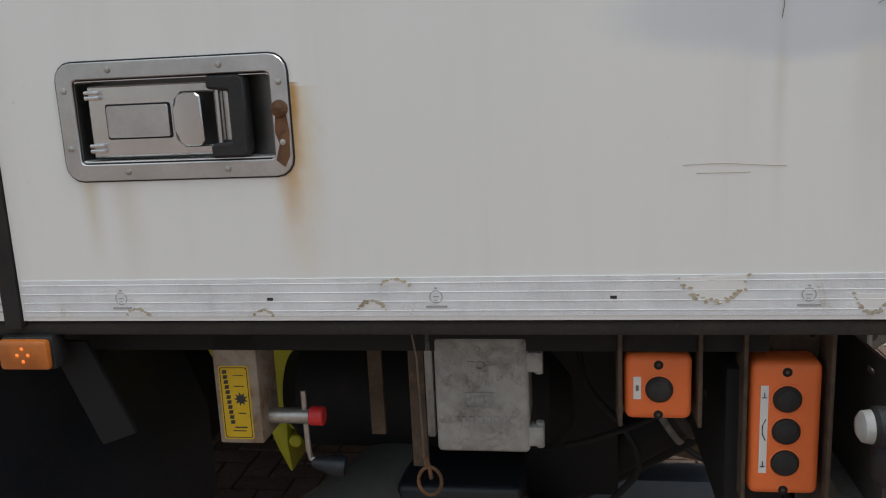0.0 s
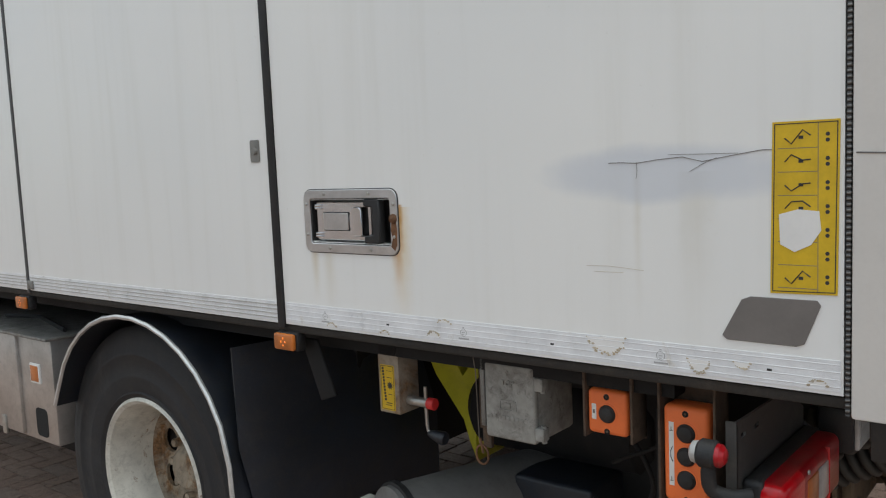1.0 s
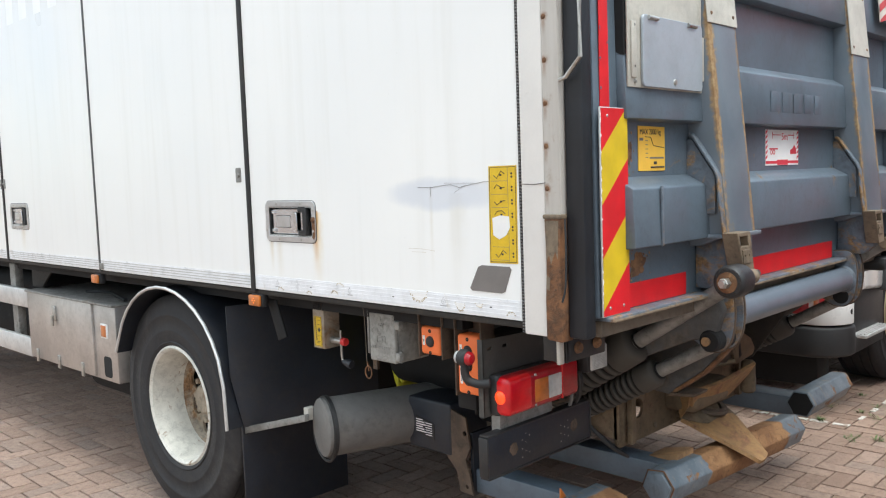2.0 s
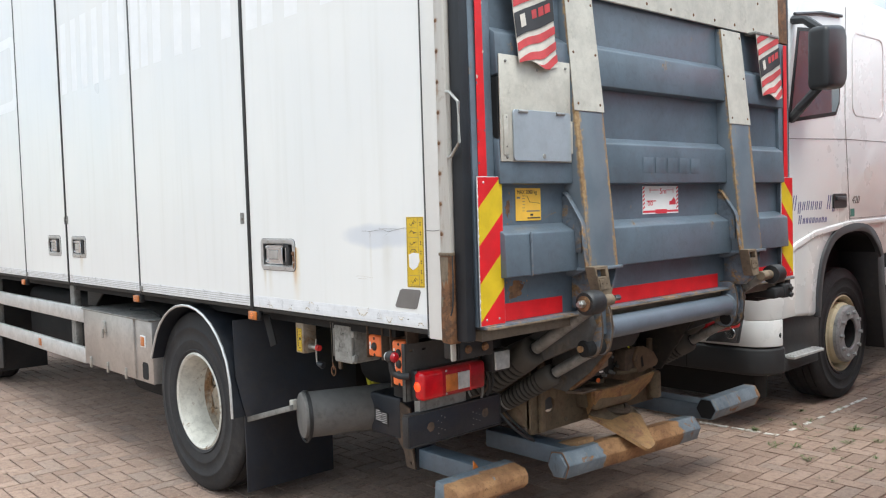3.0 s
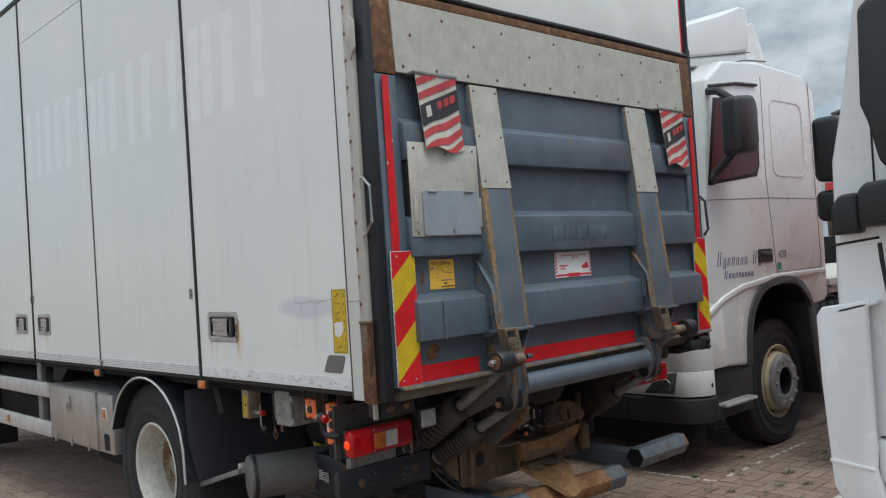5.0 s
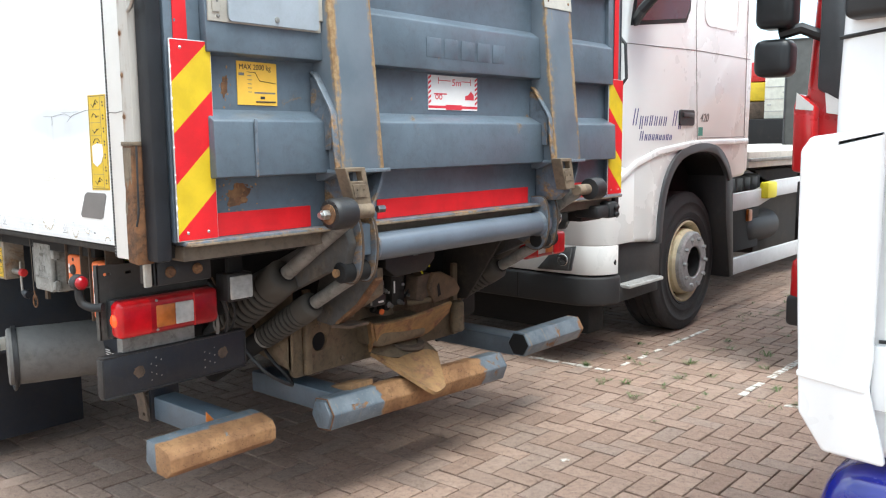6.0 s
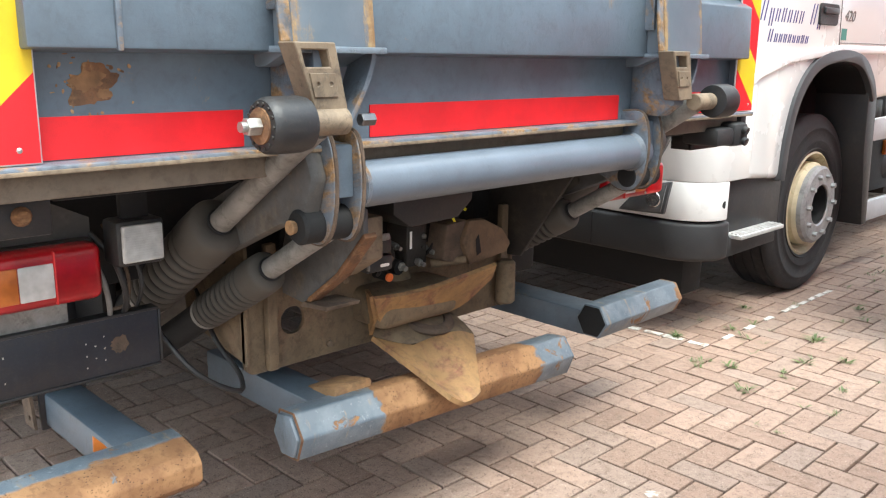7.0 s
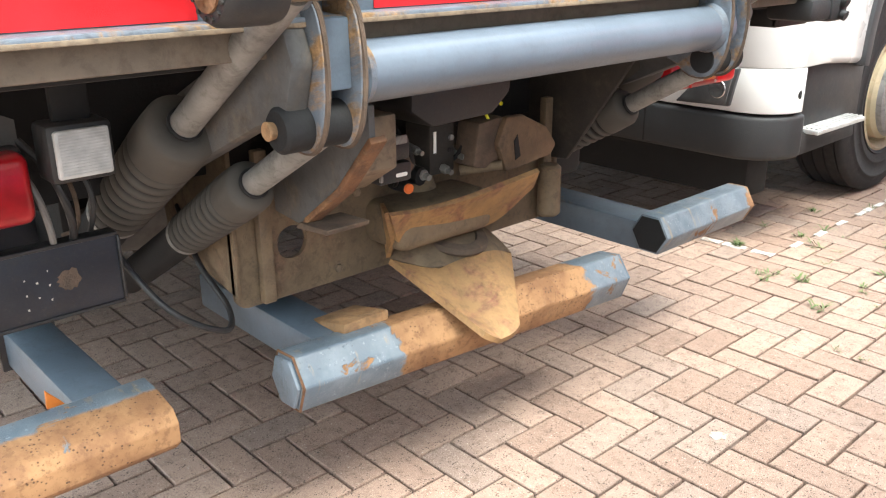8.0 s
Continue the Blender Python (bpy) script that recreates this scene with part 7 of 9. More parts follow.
part("cable_ring", Solid().pipe([(-0.912 + 0.017 * math.cos(a), 0.10, 0.862 + 0.022 * math.sin(a)) for a in [2 * math.pi * k / 20 for k in range(21)]], 0.0028, 6).pipe([(-0.917, 0.10, 0.90), (-0.912, 0.10, 0.884), (-0.910, 0.10, 0.866)], 0.003, 6), M["rust"], truck, "rusty ring on a wire rope")


def button_box(x0, x1, z0, z1, n, hx0, hx1):
    hs = part("control_holder", Solid().box(hx0, hx1, 0.150, 0.156, z0 - 0.012, 1.114).box(hx0, hx0 + 0.006, 0.092, 0.156, z0 - 0.010, 1.114, 0.002).box(hx1 - 0.006, hx1, 0.092, 0.156, z0 - 0.010, 1.114, 0.002), M["rust_dark"], truck, "rust-brown sheet holder")
    for hx in (hx0 + 0.015, hx1 - 0.015):
        part("holder_bolt", Solid().lathe((hx, 0.150, 1.068), (0, -1, 0), [(0.004, 0), (0, 0.003)], 8), M["void"], hs)
    c = part("control_box", Solid().box(x0, x1, 0.094, 0.150, z0, z1, 0.011, 4), M["orange"], truck, "orange push-button box with %s black button%s" % (("one", "") if n == 1 else ("three", "s")))
    cx = (x0 + x1) / 2
    for zc in (z1 - 0.014, z0 + 0.008):
        part("screw_hole", Solid().lathe((cx, 0.096, zc), (0, -1, 0), [(0.0064, 0), (0.0064, 0.0022), (0.0, 0.0022)], 14), M["void"], c)
        part("hole_screw", Solid().lathe((cx, 0.0936, zc), (0, -1, 0), [(0.0026, 0), (0.0022, 0.0006), (0.0, 0.0008)], 8), M["rust_dark"], c)
    for k in range(n):
        zc = (z0 + z1) / 2 - 0.002 + (0.0 if n == 1 else (1 - k) * 0.0455)
        part("button_well", Solid().lathe((cx + 0.001, 0.0945, zc), (0, -1, 0), [(0.0225, 0), (0.0220, 0.0012), (0.0190, 0.0016), (0.0185, 0.0002)], 28), M["orange"], c)
        part("push_button", Solid().lathe((cx + 0.001, 0.094, zc), (0, -1, 0), [(0.0185, 0), (0.0175, 0.003), (0.016, 0.004), (0.014, 0.007), (0.006, 0.009), (0, 0.0095)], 24), M["rubber"], c)
    zc = (z0 + z1) / 2
    hh = 0.016 if n == 1 else 0.0625
    lb_ = part("button_label", Solid().plate([(cx - 0.033, zc - hh), (cx - 0.023, zc - hh), (cx - 0.023, zc + hh), (cx - 0.033, zc + hh)], [], on_side(0.0932), 0.0006), M["paper"], c, "white label strip")
    if n > 1:
        part("arrow_icon", Solid().pipe([(cx - 0.0255, 0.0928, zc - 0.015), (cx - 0.0295, 0.0928, zc - 0.006), (cx - 0.0295, 0.0928, zc + 0.006), (cx - 0.0255, 0.0928, zc + 0.015)], 0.0008, 4).box(cx - 0.031, cx - 0.025, 0.0924, 0.0928, zc + 0.045, zc + 0.0462).box(cx - 0.0286, cx - 0.0274, 0.0924, 0.0928, zc + 0.046, zc + 0.053).box(cx - 0.031, cx - 0.025, 0.0924, 0.0928, zc - 0.0535, zc - 0.0523).box(cx - 0.0286, cx - 0.0274, 0.0924, 0.0928, zc - 0.052, zc - 0.045), M["ink"], c)
    else:
        part("arrow_icon", Solid().box(cx - 0.030, cx - 0.026, 0.0924, 0.0928, zc - 0.004, zc + 0.004), M["grey_patch"], c)


button_box(-0.636, -0.547, 0.964, 1.057, 1, -0.645, -0.534)
button_box(-0.472, -0.381, 0.858, 1.048, 3, -0.482, -0.367)
# marker lamp on a rubber stalk
part("marker_stalk", Solid().pipe(bend([(-0.28, 0.03, 0.930), (-0.31, 0.01, 0.928), (-0.336, -0.006, 0.94), (-0.341, -0.012, 0.965), (-0.339, -0.012, 0.99)]), 0.013, 12), M["rubber"], truck, "bent black rubber lamp stalk")
mk = part("marker_lamp", Solid().lathe((-0.352, -0.012, 1.006), (1, 0, 0), [(0.021, -0.005), (0.025, 0.0), (0.025, 0.024), (0.022, 0.028)], 24), M["rubber"], truck, "round marker lamp, red and white")
part("red_lens", Solid().lathe((-0.326, -0.012, 1.006), (1, 0, 0), [(0.021, 0), (0.020, 0.009), (0.013, 0.016), (0, 0.018)], 20), M["lamp_red"], mk)
part("clear_lens", Solid().lathe((-0.355, -0.012, 1.006), (-1, 0, 0), [(0.021, 0), (0.019, 0.012), (0.012, 0.017), (0, 0.019)], 20), M["lamp_clear"], mk)
# storage tube, its strap bar, valve box
ax = Vector((0.34, 0.94, 0.0)).normalized()
t0 = Vector((-1.205, 0.135, 0.602))
tb = part("storage_tube", Solid().rod(t0, t0 + ax * 0.95, 0.112, 0.112, 40), M["tube_grey"], truck, "grey plastic storage tube lying across the frame")
part("tube_lid", Solid().lathe(t0 - ax * 0.03, ax, [(0.104, 0), (0.111, 0.004), (0.111, 0.026)], 40), M["tube_grey"], tb)
part("tube_band", Solid().lathe(t0 - ax * 0.004, ax, [(0.112, -0.010), (0.120, -0.008), (0.120, 0.008), (0.112, 0.010)], 40, False), M["plastic"], tb)
part("lid_knob", Solid().box(t0.x - 0.13, t0.x - 0.10, t0.y - 0.02, t0.y + 0.02, 0.61, 0.66, 0.004), M["galv"], tb)
part("lid_clasp", Solid().pipe([t0 + Vector((0.085, -0.055, -0.02)), t0 + Vector((0.10, -0.02, 0.0)), t0 + Vector((0.12, 0.02, -0.005))], 0.006, 6), M["steel_dull"], tb)
part("band_tail", Solid().pipe([(t0 + ax * -0.004) + Vector((-0.02 + 0.06 * math.cos(a) * 0.3, 0, -0.035)) + 0.10 * Vector((math.cos(a) * ax.y, -math.cos(a) * ax.x, math.sin(a))) for a in [math.pi * (1.0 + k / 12) for k in range(13)]], 0.006, 6), M["plastic"], tb)
part("strap_bar", Solid().prism([(-1.745, 0.478), (-1.300, 0.612), (-1.300, 0.640), (-1.745, 0.508)], "y", 0.095, 0.118, 0.003), M["steel_dull"], truck, "grey aluminium bar holding the mud flap")
vb = part("valve_box", Solid().box(-1.03, -0.80, 0.390, 0.60, 0.50, 0.700, 0.012, 3), M["fender"], truck, "dark blue-grey lift control cabinet with a data plate")
part("data_plate", Solid().plate([(-0.985, 0.565), (-0.885, 0.545), (-0.885, 0.61), (-0.985, 0.63)], [], on_side(0.388), 0.002), M["plastic"], vb)
for k in range(6):
    part("plate_print", Solid().box(-0.98, -0.945 + 0.008 * (k % 3), 0.3855, 0.3862, 0.614 - 0.009 * k, 0.618 - 0.009 * k), M["paper"], vb)
    part("plate_print", Solid().box(-0.93, -0.895, 0.3855, 0.3862, 0.606 - 0.009 * k, 0.609 - 0.009 * k), M["paper"], vb)
part("cabinet_bracket", Solid().plate([(-0.80, 0.68), (-0.73, 0.66), (-0.71, 0.55), (-0.735, 0.50), (-0.715, 0.44), (-0.70, 0.375), (-0.765, 0.375), (-0.78, 0.45), (-0.83, 0.50)], [circle(-0.735, 0.60, 0.010, 10), circle(-0.73, 0.40, 0.008, 10)], on_side(0.395), 0.008), M["rust_dark"], truck, "rust-brown cabinet bracket")
# plate and tank added near-black to hide the lit ground behind them
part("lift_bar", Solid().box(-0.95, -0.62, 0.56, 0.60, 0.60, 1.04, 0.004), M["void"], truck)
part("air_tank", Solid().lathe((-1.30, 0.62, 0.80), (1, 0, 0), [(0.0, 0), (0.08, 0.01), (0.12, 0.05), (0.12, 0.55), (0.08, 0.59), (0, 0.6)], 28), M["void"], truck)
part("bracket_strap", Solid().box(-1.035, -1.012, 0.26, 0.27, 0.86, 1.06), M["rust_dark"], truck)
part("bracket_strap", Solid().box(-0.945, -0.922, 0.15, 0.16, 0.86, 1.06), M["rust_dark"], truck)
part("rubber_stop", Solid().lathe((-1.025, 0.14, 1.075), (0, 0, 1), [(0.012, 0), (0.012, 0.02)], 12), M["paper"], truck)
for pts, r in (([(-0.70, 0.34, 1.0), (-0.68, 0.32, 0.92), (-0.62, 0.31, 0.85), (-0.60, 0.32, 0.78), (-0.64, 0.36, 0.70)], 0.006),
               ([(-0.52, 0.32, 1.02), (-0.53, 0.30, 0.95), (-0.57, 0.29, 0.89), (-0.66, 0.31, 0.84), (-0.72, 0.36, 0.80)], 0.005),
               ([(-0.50, 0.28, 0.94), (-0.47, 0.27, 0.86), (-0.40, 0.27, 0.80), (-0.36, 0.28, 0.74)], 0.006)):
    part("cable", Solid().pipe(bend(pts), r, 8), M["void"], truck)
# near-black blocks added between and beyond the frame rails to stop light passing under
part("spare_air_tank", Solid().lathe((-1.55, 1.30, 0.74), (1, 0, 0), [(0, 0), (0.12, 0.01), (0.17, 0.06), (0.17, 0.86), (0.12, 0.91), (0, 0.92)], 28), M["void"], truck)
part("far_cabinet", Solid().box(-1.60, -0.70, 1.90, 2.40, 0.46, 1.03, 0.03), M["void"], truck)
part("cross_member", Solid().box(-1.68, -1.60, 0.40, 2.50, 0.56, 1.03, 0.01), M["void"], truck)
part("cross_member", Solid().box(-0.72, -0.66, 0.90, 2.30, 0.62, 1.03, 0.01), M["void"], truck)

# rear wheels, mudguard, flap
RWX, RWZ = -2.215, 0.520
WX = RWX - 0.046               # the axle stands a little ahead of the mudguard's middle
wheel(truck, (WX, 0.205, RWZ), (0, -1, 0), 0.518, True, M["rim"], M["rim_dirty"])
part("wheel", Solid().lathe((WX, 0.545, RWZ), (0, -1, 0), tyre_profile(0.518, 0.28, 0.288), 48, False), M["tyre"], truck)
wheel(truck, (WX, W - 0.205, RWZ), (0, 1, 0), 0.518, True, M["rim"], M["rim_dirty"])
part("axle", Solid().rod((WX, 0.3, RWZ), (WX, W - 0.3, RWZ), 0.09).lathe((WX, 1.31, RWZ), (0, 1, 0), [(0.09, -0.25), (0.24, -0.08), (0.24, 0.08), (0.09, 0.25)], 24, False), M["void"], truck)
for y0, y1 in ((0.004, 0.66), (W - 0.66, W - 0.004)):
    arc = [(RWX - 0.505, 0.73)] + [(RWX + (0.505 if a < 90 else 0.505) * math.cos(radians(a)), 0.56 + 0.527 * math.sin(radians(a)) ** 0.85) for a in range(155, 24, -10)] + [(RWX + 0.487, 0.70), (RWX + 0.495, 0.52)]
    rows = [[(x, y0 + (y1 - y0) * k / 3, z - 0.0 * k) for x, z in arc] for k in range(4)]
    fd = part("mudguard", Solid().sheet(rows, 0.008), M["fender"], truck, "blue-black plastic mudguard with a pale edge")
    ye = y0 - 0.002 if y0 < 1 else y1 + 0.002
    part("edge_trim", Solid().pipe([(x, ye, z) for x, z in arc], 0.0075, 6), M["alu"], fd)
    part("mud_flap", Solid().box(RWX + 0.470, RWX + 0.482, y0 + 0.08, y1 - 0.02, 0.10, 0.74, 0.004), M["fender"], truck, "black rubber mud flap")
part("mudguard_skirt", Solid().sheet([[(RWX + 0.505, 0.02, 1.04), (RWX + 0.56, 0.30, 1.04), (RWX + 0.60, 0.66, 1.02)], [(RWX + 0.512, 0.02, 0.75), (RWX + 0.60, 0.30, 0.78), (RWX + 0.70, 0.66, 0.74)], [(RWX + 0.50, 0.08, 0.52), (RWX + 0.60, 0.30, 0.52), (RWX + 0.70, 0.66, 0.52)]], 0.006), M["fender"], truck)

# tool chest and side guard rails
bx = part("tool_chest", Solid().box(-4.005, -2.845, 0.062, 0.55, 0.535, 0.938, 0.006), M["stainless"], truck, "stainless tool chest with a drop door")
part("chest_door", Solid().box(-4.000, -3.100, 0.048, 0.064, 0.545, 0.940, 0.004), M["stainless"], bx)
part("chest_latch", Solid().box(-3.62, -3.565, 0.036, 0.050, 0.80, 0.885, 0.008).rod((-3.592, 0.030, 0.77), (-3.592, 0.030, 0.83), 0.010), M["zinc"], bx)
part("chest_top", Solid().box(-4.02, -2.835, 0.040, 0.56, 0.935, 0.948, 0.004), M["steel_dull"], bx)
part("amber_reflector", Solid().box(-3.01, -2.935, 0.054, 0.063, 0.762, 0.838, 0.003), M["paper"], bx)
part("reflector_face", Solid().box(-3.002, -2.943, 0.052, 0.055, 0.770, 0.830, 0.002), M["lamp_amber"], bx)
part("chest_slot", Solid().plate(rrect(-3.005, -2.915, 0.555, 0.665, 0.02), [], on_side(0.0605), 0.002), M["void"], bx)
for k in range(3):
    part("chest_hinge", Solid().box(-3.90 + 0.32 * k, -3.87 + 0.32 * k, 0.040, 0.052, 0.525, 0.60, 0.003), M["zinc"], bx)
part("chest_strap", Solid().pipe([(-3.5, 0.2, 0.955), (-3.3, 0.25, 0.957), (-3.1, 0.2, 0.956), (-2.9, 0.15, 0.956)], 0.009, 6), M["plastic"], truck)
part("side_guard_rail", Solid().box(-6.58, -4.01, 0.050, 0.080, 0.835, 0.948, 0.006), M["alu"], truck, "pale aluminium side guard rail")
part("side_guard_rail", Solid().box(-6.90, -4.00, 0.050, 0.080, 0.535, 0.652, 0.006), M["alu"], truck, "pale aluminium side guard rail")
for x in (-6.40, -4.32):
    part("guard_post", Solid().box(x - 0.045, x + 0.045, 0.082, 0.13, 0.53, 1.09, 0.004), M["steel_dull"], truck)
part("guard_reflector", Solid().box(-5.07, -5.01, 0.044, 0.051, 0.565, 0.625, 0.003), M["lamp_amber"], truck)
part("yellow_stop", Solid().box(-6.86, -6.60, 0.03, 0.085, 0.86, 0.925, 0.012), M["hi_yellow"], truck, "yellow plastic handle")
part("stop_chain", Solid().pipe([(-6.72, 0.03, 0.86), (-6.70, 0.03, 0.78), (-6.74, 0.03, 0.66)], 0.012, 6), M["zinc"], truck)
part("fuel_tank", Solid().box(-6.2, -4.5, 0.30, 0.85, 0.48, 0.98, 0.08, 3), M["void"], truck)
part("hanging_tank", Solid().lathe((-3.9, 0.45, 0.42), (1, 0, 0), [(0, 0), (0.09, 0.02), (0.12, 0.06), (0.12, 0.7), (0.09, 0.74), (0, 0.76)], 24), M["void"], truck)
part("spare_bracket", Solid().prism([(-4.10, 1.09), (-3.75, 1.09), (-3.95, 0.955), (-4.10, 0.955)], "y", 0.12, 0.135, 0.003), M["chassis"], truck)

# front axle and cab
FX = -7.12
wheel(truck, (FX, 0.245, 0.505), (0, -1, 0), 0.505, False, M["rim_dirty"], M["rim_dirty"])
wheel(truck, (FX, W - 0.245, 0.505), (0, 1, 0), 0.505, False, M["rim_dirty"], M["rim_dirty"])
part("front_flap", Solid().box(-6.56, -6.54, 0.10, 0.55, 0.15, 1.05, 0.004), M["plastic"], truck)
part("flap_guide", Solid().prism([(-6.56, 0.18), (-6.40, 0.20), (-6.40, 0.48), (-6.56, 0.56)], "y", 0.11, 0.13, 0.004), M["plastic"], truck)
cb = part("cab", Solid().prism([(-7.22, 1.30), (-7.22, 2.50), (-7.27, 2.62), (-7.52, 2.68), (-7.72, 2.60), (-7.98, 1.85), (-8.22, 1.35), (-8.26, 0.62), (-7.93, 0.62), (-7.90, 0.90), (-7.74, 1.20), (-7.45, 1.30)], "y", 0.065, W - 0.065, 0.04, 3), M["cab_cold"], truck, "white truck cab", 40)
part("wheel_arch", Solid().prism([(-7.93, 0.42), (-7.92, 0.95), (-7.76, 1.22), (-7.46, 1.335), (-7.10, 1.06), (-7.10, 1.02), (-7.46, 1.27), (-7.70, 1.16), (-7.85, 0.92), (-7.86, 0.42)], "y", 0.050, 0.55, 0.006), M["trim"], truck, "dark grey wheel arch trim")
# near-black fill inside the open wheel arch
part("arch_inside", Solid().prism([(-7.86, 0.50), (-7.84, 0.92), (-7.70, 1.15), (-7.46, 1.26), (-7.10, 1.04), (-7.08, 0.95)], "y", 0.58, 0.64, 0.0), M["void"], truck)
part("side_window", Solid().prism([(-7.30, 1.86), (-7.30, 2.42), (-7.72, 2.44), (-7.90, 1.88)], "y", 0.056, 0.070, 0.004), M["glass"], cb)
part("window_seal", Solid().pipe([(-7.30, 0.060, 1.85), (-7.92, 0.060, 1.86), (-7.74, 0.060, 2.45), (-7.30, 0.060, 2.43)], 0.014, 6), M["rubber"], cb)
part("door_joint", Solid().box(-7.30, -7.292, 0.061, 0.068, 1.40, 2.60), M["rubber"], cb)
part("door_handle", Solid().box(-7.58, -7.46, 0.050, 0.068, 1.55, 1.66, 0.006), M["plastic"], cb)
part("cab_mirror", Solid().box(-8.06, -7.92, -0.245, -0.065, 2.02, 2.41, 0.035, 3), M["mirror"], cb, "black mirror housing")
part("lower_mirror", Solid().box(-8.06, -7.92, -0.260, -0.085, 1.79, 1.95, 0.035, 3), M["mirror"], cb, "black wide-angle mirror housing")
part("mirror_glass", Solid().box(-7.922, -7.917, -0.245, -0.10, 1.805, 1.935, 0.002), M["lamp_dark"], cb)
part("mirror_arm", Solid().pipe([(-7.70, 0.07, 2.46), (-7.84, 0.0, 2.47), (-7.98, -0.12, 2.42)], 0.02, 8), M["mirror"], cb)
part("mirror_arm", Solid().pipe([(-7.90, 0.07, 1.86), (-7.95, 0.0, 1.93), (-7.99, -0.10, 2.0)], 0.02, 8), M["mirror"], cb)
part("horn_mast", Solid().box(-7.24, -7.18, 0.10, 0.16, 2.2, 2.78, 0.01), M["plastic"], cb)

# ---- white tractor parked across, its nose at y = 3.2 and its side at x = -0.38 ----
NX = -0.38
nb = thing("tractor_unit", "pearl-white tractor unit with a roof deflector, parked in a bay", "truck", (-1.63, 6.0, 0))
rim_in = [(q.x, q.y) for q in bend([(3.955, 0.735, 0), (3.985, 0.95, 0), (4.07, 1.15, 0), (4.25, 1.285, 0), (4.547, 1.330, 0), (4.82, 1.300, 0), (4.98, 1.20, 0), (5.06, 1.10, 0)], 4)]
rim_out = [(q.x, q.y) for q in bend([(3.900, 0.735, 0), (3.925, 0.97, 0), (4.02, 1.19, 0), (4.22, 1.335, 0), (4.547, 1.385, 0), (4.85, 1.352, 0), (5.03, 1.24, 0), (5.115, 1.12, 0)], 4)]
prof = [(3.58, 0.768), *rim_in, (5.42, 1.12),
        (5.44, 2.30), (5.40, 3.02), (5.25, 3.10), (4.40, 3.12), (3.85, 3.06), (3.60, 2.90), (3.42, 1.85), (3.40, 1.24), (3.58, 1.20)]
cab = part("cab", Solid().prism(prof, "x", NX - 2.48, NX, 0.045, 3), M["cab"], nb, "pearl-white sleeper cab", 40)


def front_round(x0, x1, y0, y1, r, n=9):
    """A plan outline with its two front corners rounded."""
    pts = [(x1, y1)]
    for cx, a in ((x1 - r, 0), (x0 + r, -90)):
        pts += [(cx + r * math.cos(radians(a - 90 * k / (n - 1))), y0 + r + r * math.sin(radians(a - 90 * k / (n - 1)))) for k in range(n)]
    return pts + [(x0, y1)]


part("bumper", Solid().prism(front_round(NX - 2.47, NX - 0.004, 3.205, 3.46, 0.22), "z", 0.395, 0.582, 0.022, 3).prism([(3.40, 0.40), (3.40, 0.572), (3.47, 0.498), (3.96, 0.478), (3.97, 0.408)], "x", NX - 0.20, NX - 0.006, 0.012, 2), M["bumper"], nb, "dark grey moulded bumper")
part("bumper_joint", Solid().box(NX - 0.62, NX - 0.614, 3.2025, 3.21, 0.41, 0.57), M["void"], nb)
part("white_corner", Solid().prism(front_round(NX - 2.47, NX - 0.004, 3.215, 3.418, 0.195), "z", 0.590, 0.772, 0.010, 2).prism(front_round(NX - 2.47, NX - 0.004, 3.215, 3.66, 0.195), "z", 0.770, 1.26, 0.010, 2), M["cab"], nb)
# unseen near-black blocks, added so that the ground below the cab stays dark
part("underrun_beam", Solid().box(NX - 2.30, NX - 0.22, 3.43, 3.62, 0.17, 0.42, 0.01), M["void"], nb)
part("engine_block", Solid().box(NX - 2.05, NX - 0.62, 3.42, 5.60, 0.30, 1.05, 0.05).box(NX - 1.75, NX - 0.70, 5.6, 10.2, 0.42, 0.72, 0.04), M["void"], nb, "near-black blocks added under the cab to keep light out")
part("tow_hole", Solid().lathe((NX - 0.010, 3.385, 0.665), (1, 0, 0), [(0.018, 0), (0.018, 0.004), (0, 0.0045)], 16), M["void"], nb)
part("entry_step", Solid().box(NX - 0.10, NX + 0.045, 3.48, 3.94, 0.490, 0.510, 0.004), M["alu"], nb, "ribbed metal entry step")
for k in range(7):
    part("step_rib", Solid().box(NX - 0.095 + 0.02 * k, NX - 0.085 + 0.02 * k, 3.49, 3.93, 0.509, 0.516), M["alu"], nb)
part("step_well", Solid().box(NX - 0.45, NX - 0.03, 3.43, 4.03, 0.455, 0.78, 0.01), M["plastic"], nb)
arch = [(y, z - 0.008) for y, z in rim_in] + rim_out[::-1]
part("arch_trim", Solid().prism(arch, "x", NX - 0.25, NX + 0.020, 0.006), M["trim"], nb, "graphite wheel arch trim")
# near-black sheet covers the white underside of the arch
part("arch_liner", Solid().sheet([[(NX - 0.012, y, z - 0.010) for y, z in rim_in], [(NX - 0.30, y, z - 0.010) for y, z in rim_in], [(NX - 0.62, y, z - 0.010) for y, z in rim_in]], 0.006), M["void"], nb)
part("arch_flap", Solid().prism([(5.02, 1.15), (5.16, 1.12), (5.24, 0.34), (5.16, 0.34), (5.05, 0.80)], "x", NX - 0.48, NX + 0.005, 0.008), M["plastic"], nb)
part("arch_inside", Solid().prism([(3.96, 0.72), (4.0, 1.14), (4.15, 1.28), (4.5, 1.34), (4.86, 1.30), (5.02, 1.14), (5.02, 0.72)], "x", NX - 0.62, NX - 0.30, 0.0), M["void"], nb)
wheel(nb, (NX - 0.265, 4.650, 0.515), (1, 0, 0), 0.515, False, M["rim_cream"], M["rim_cream"], 0.30)
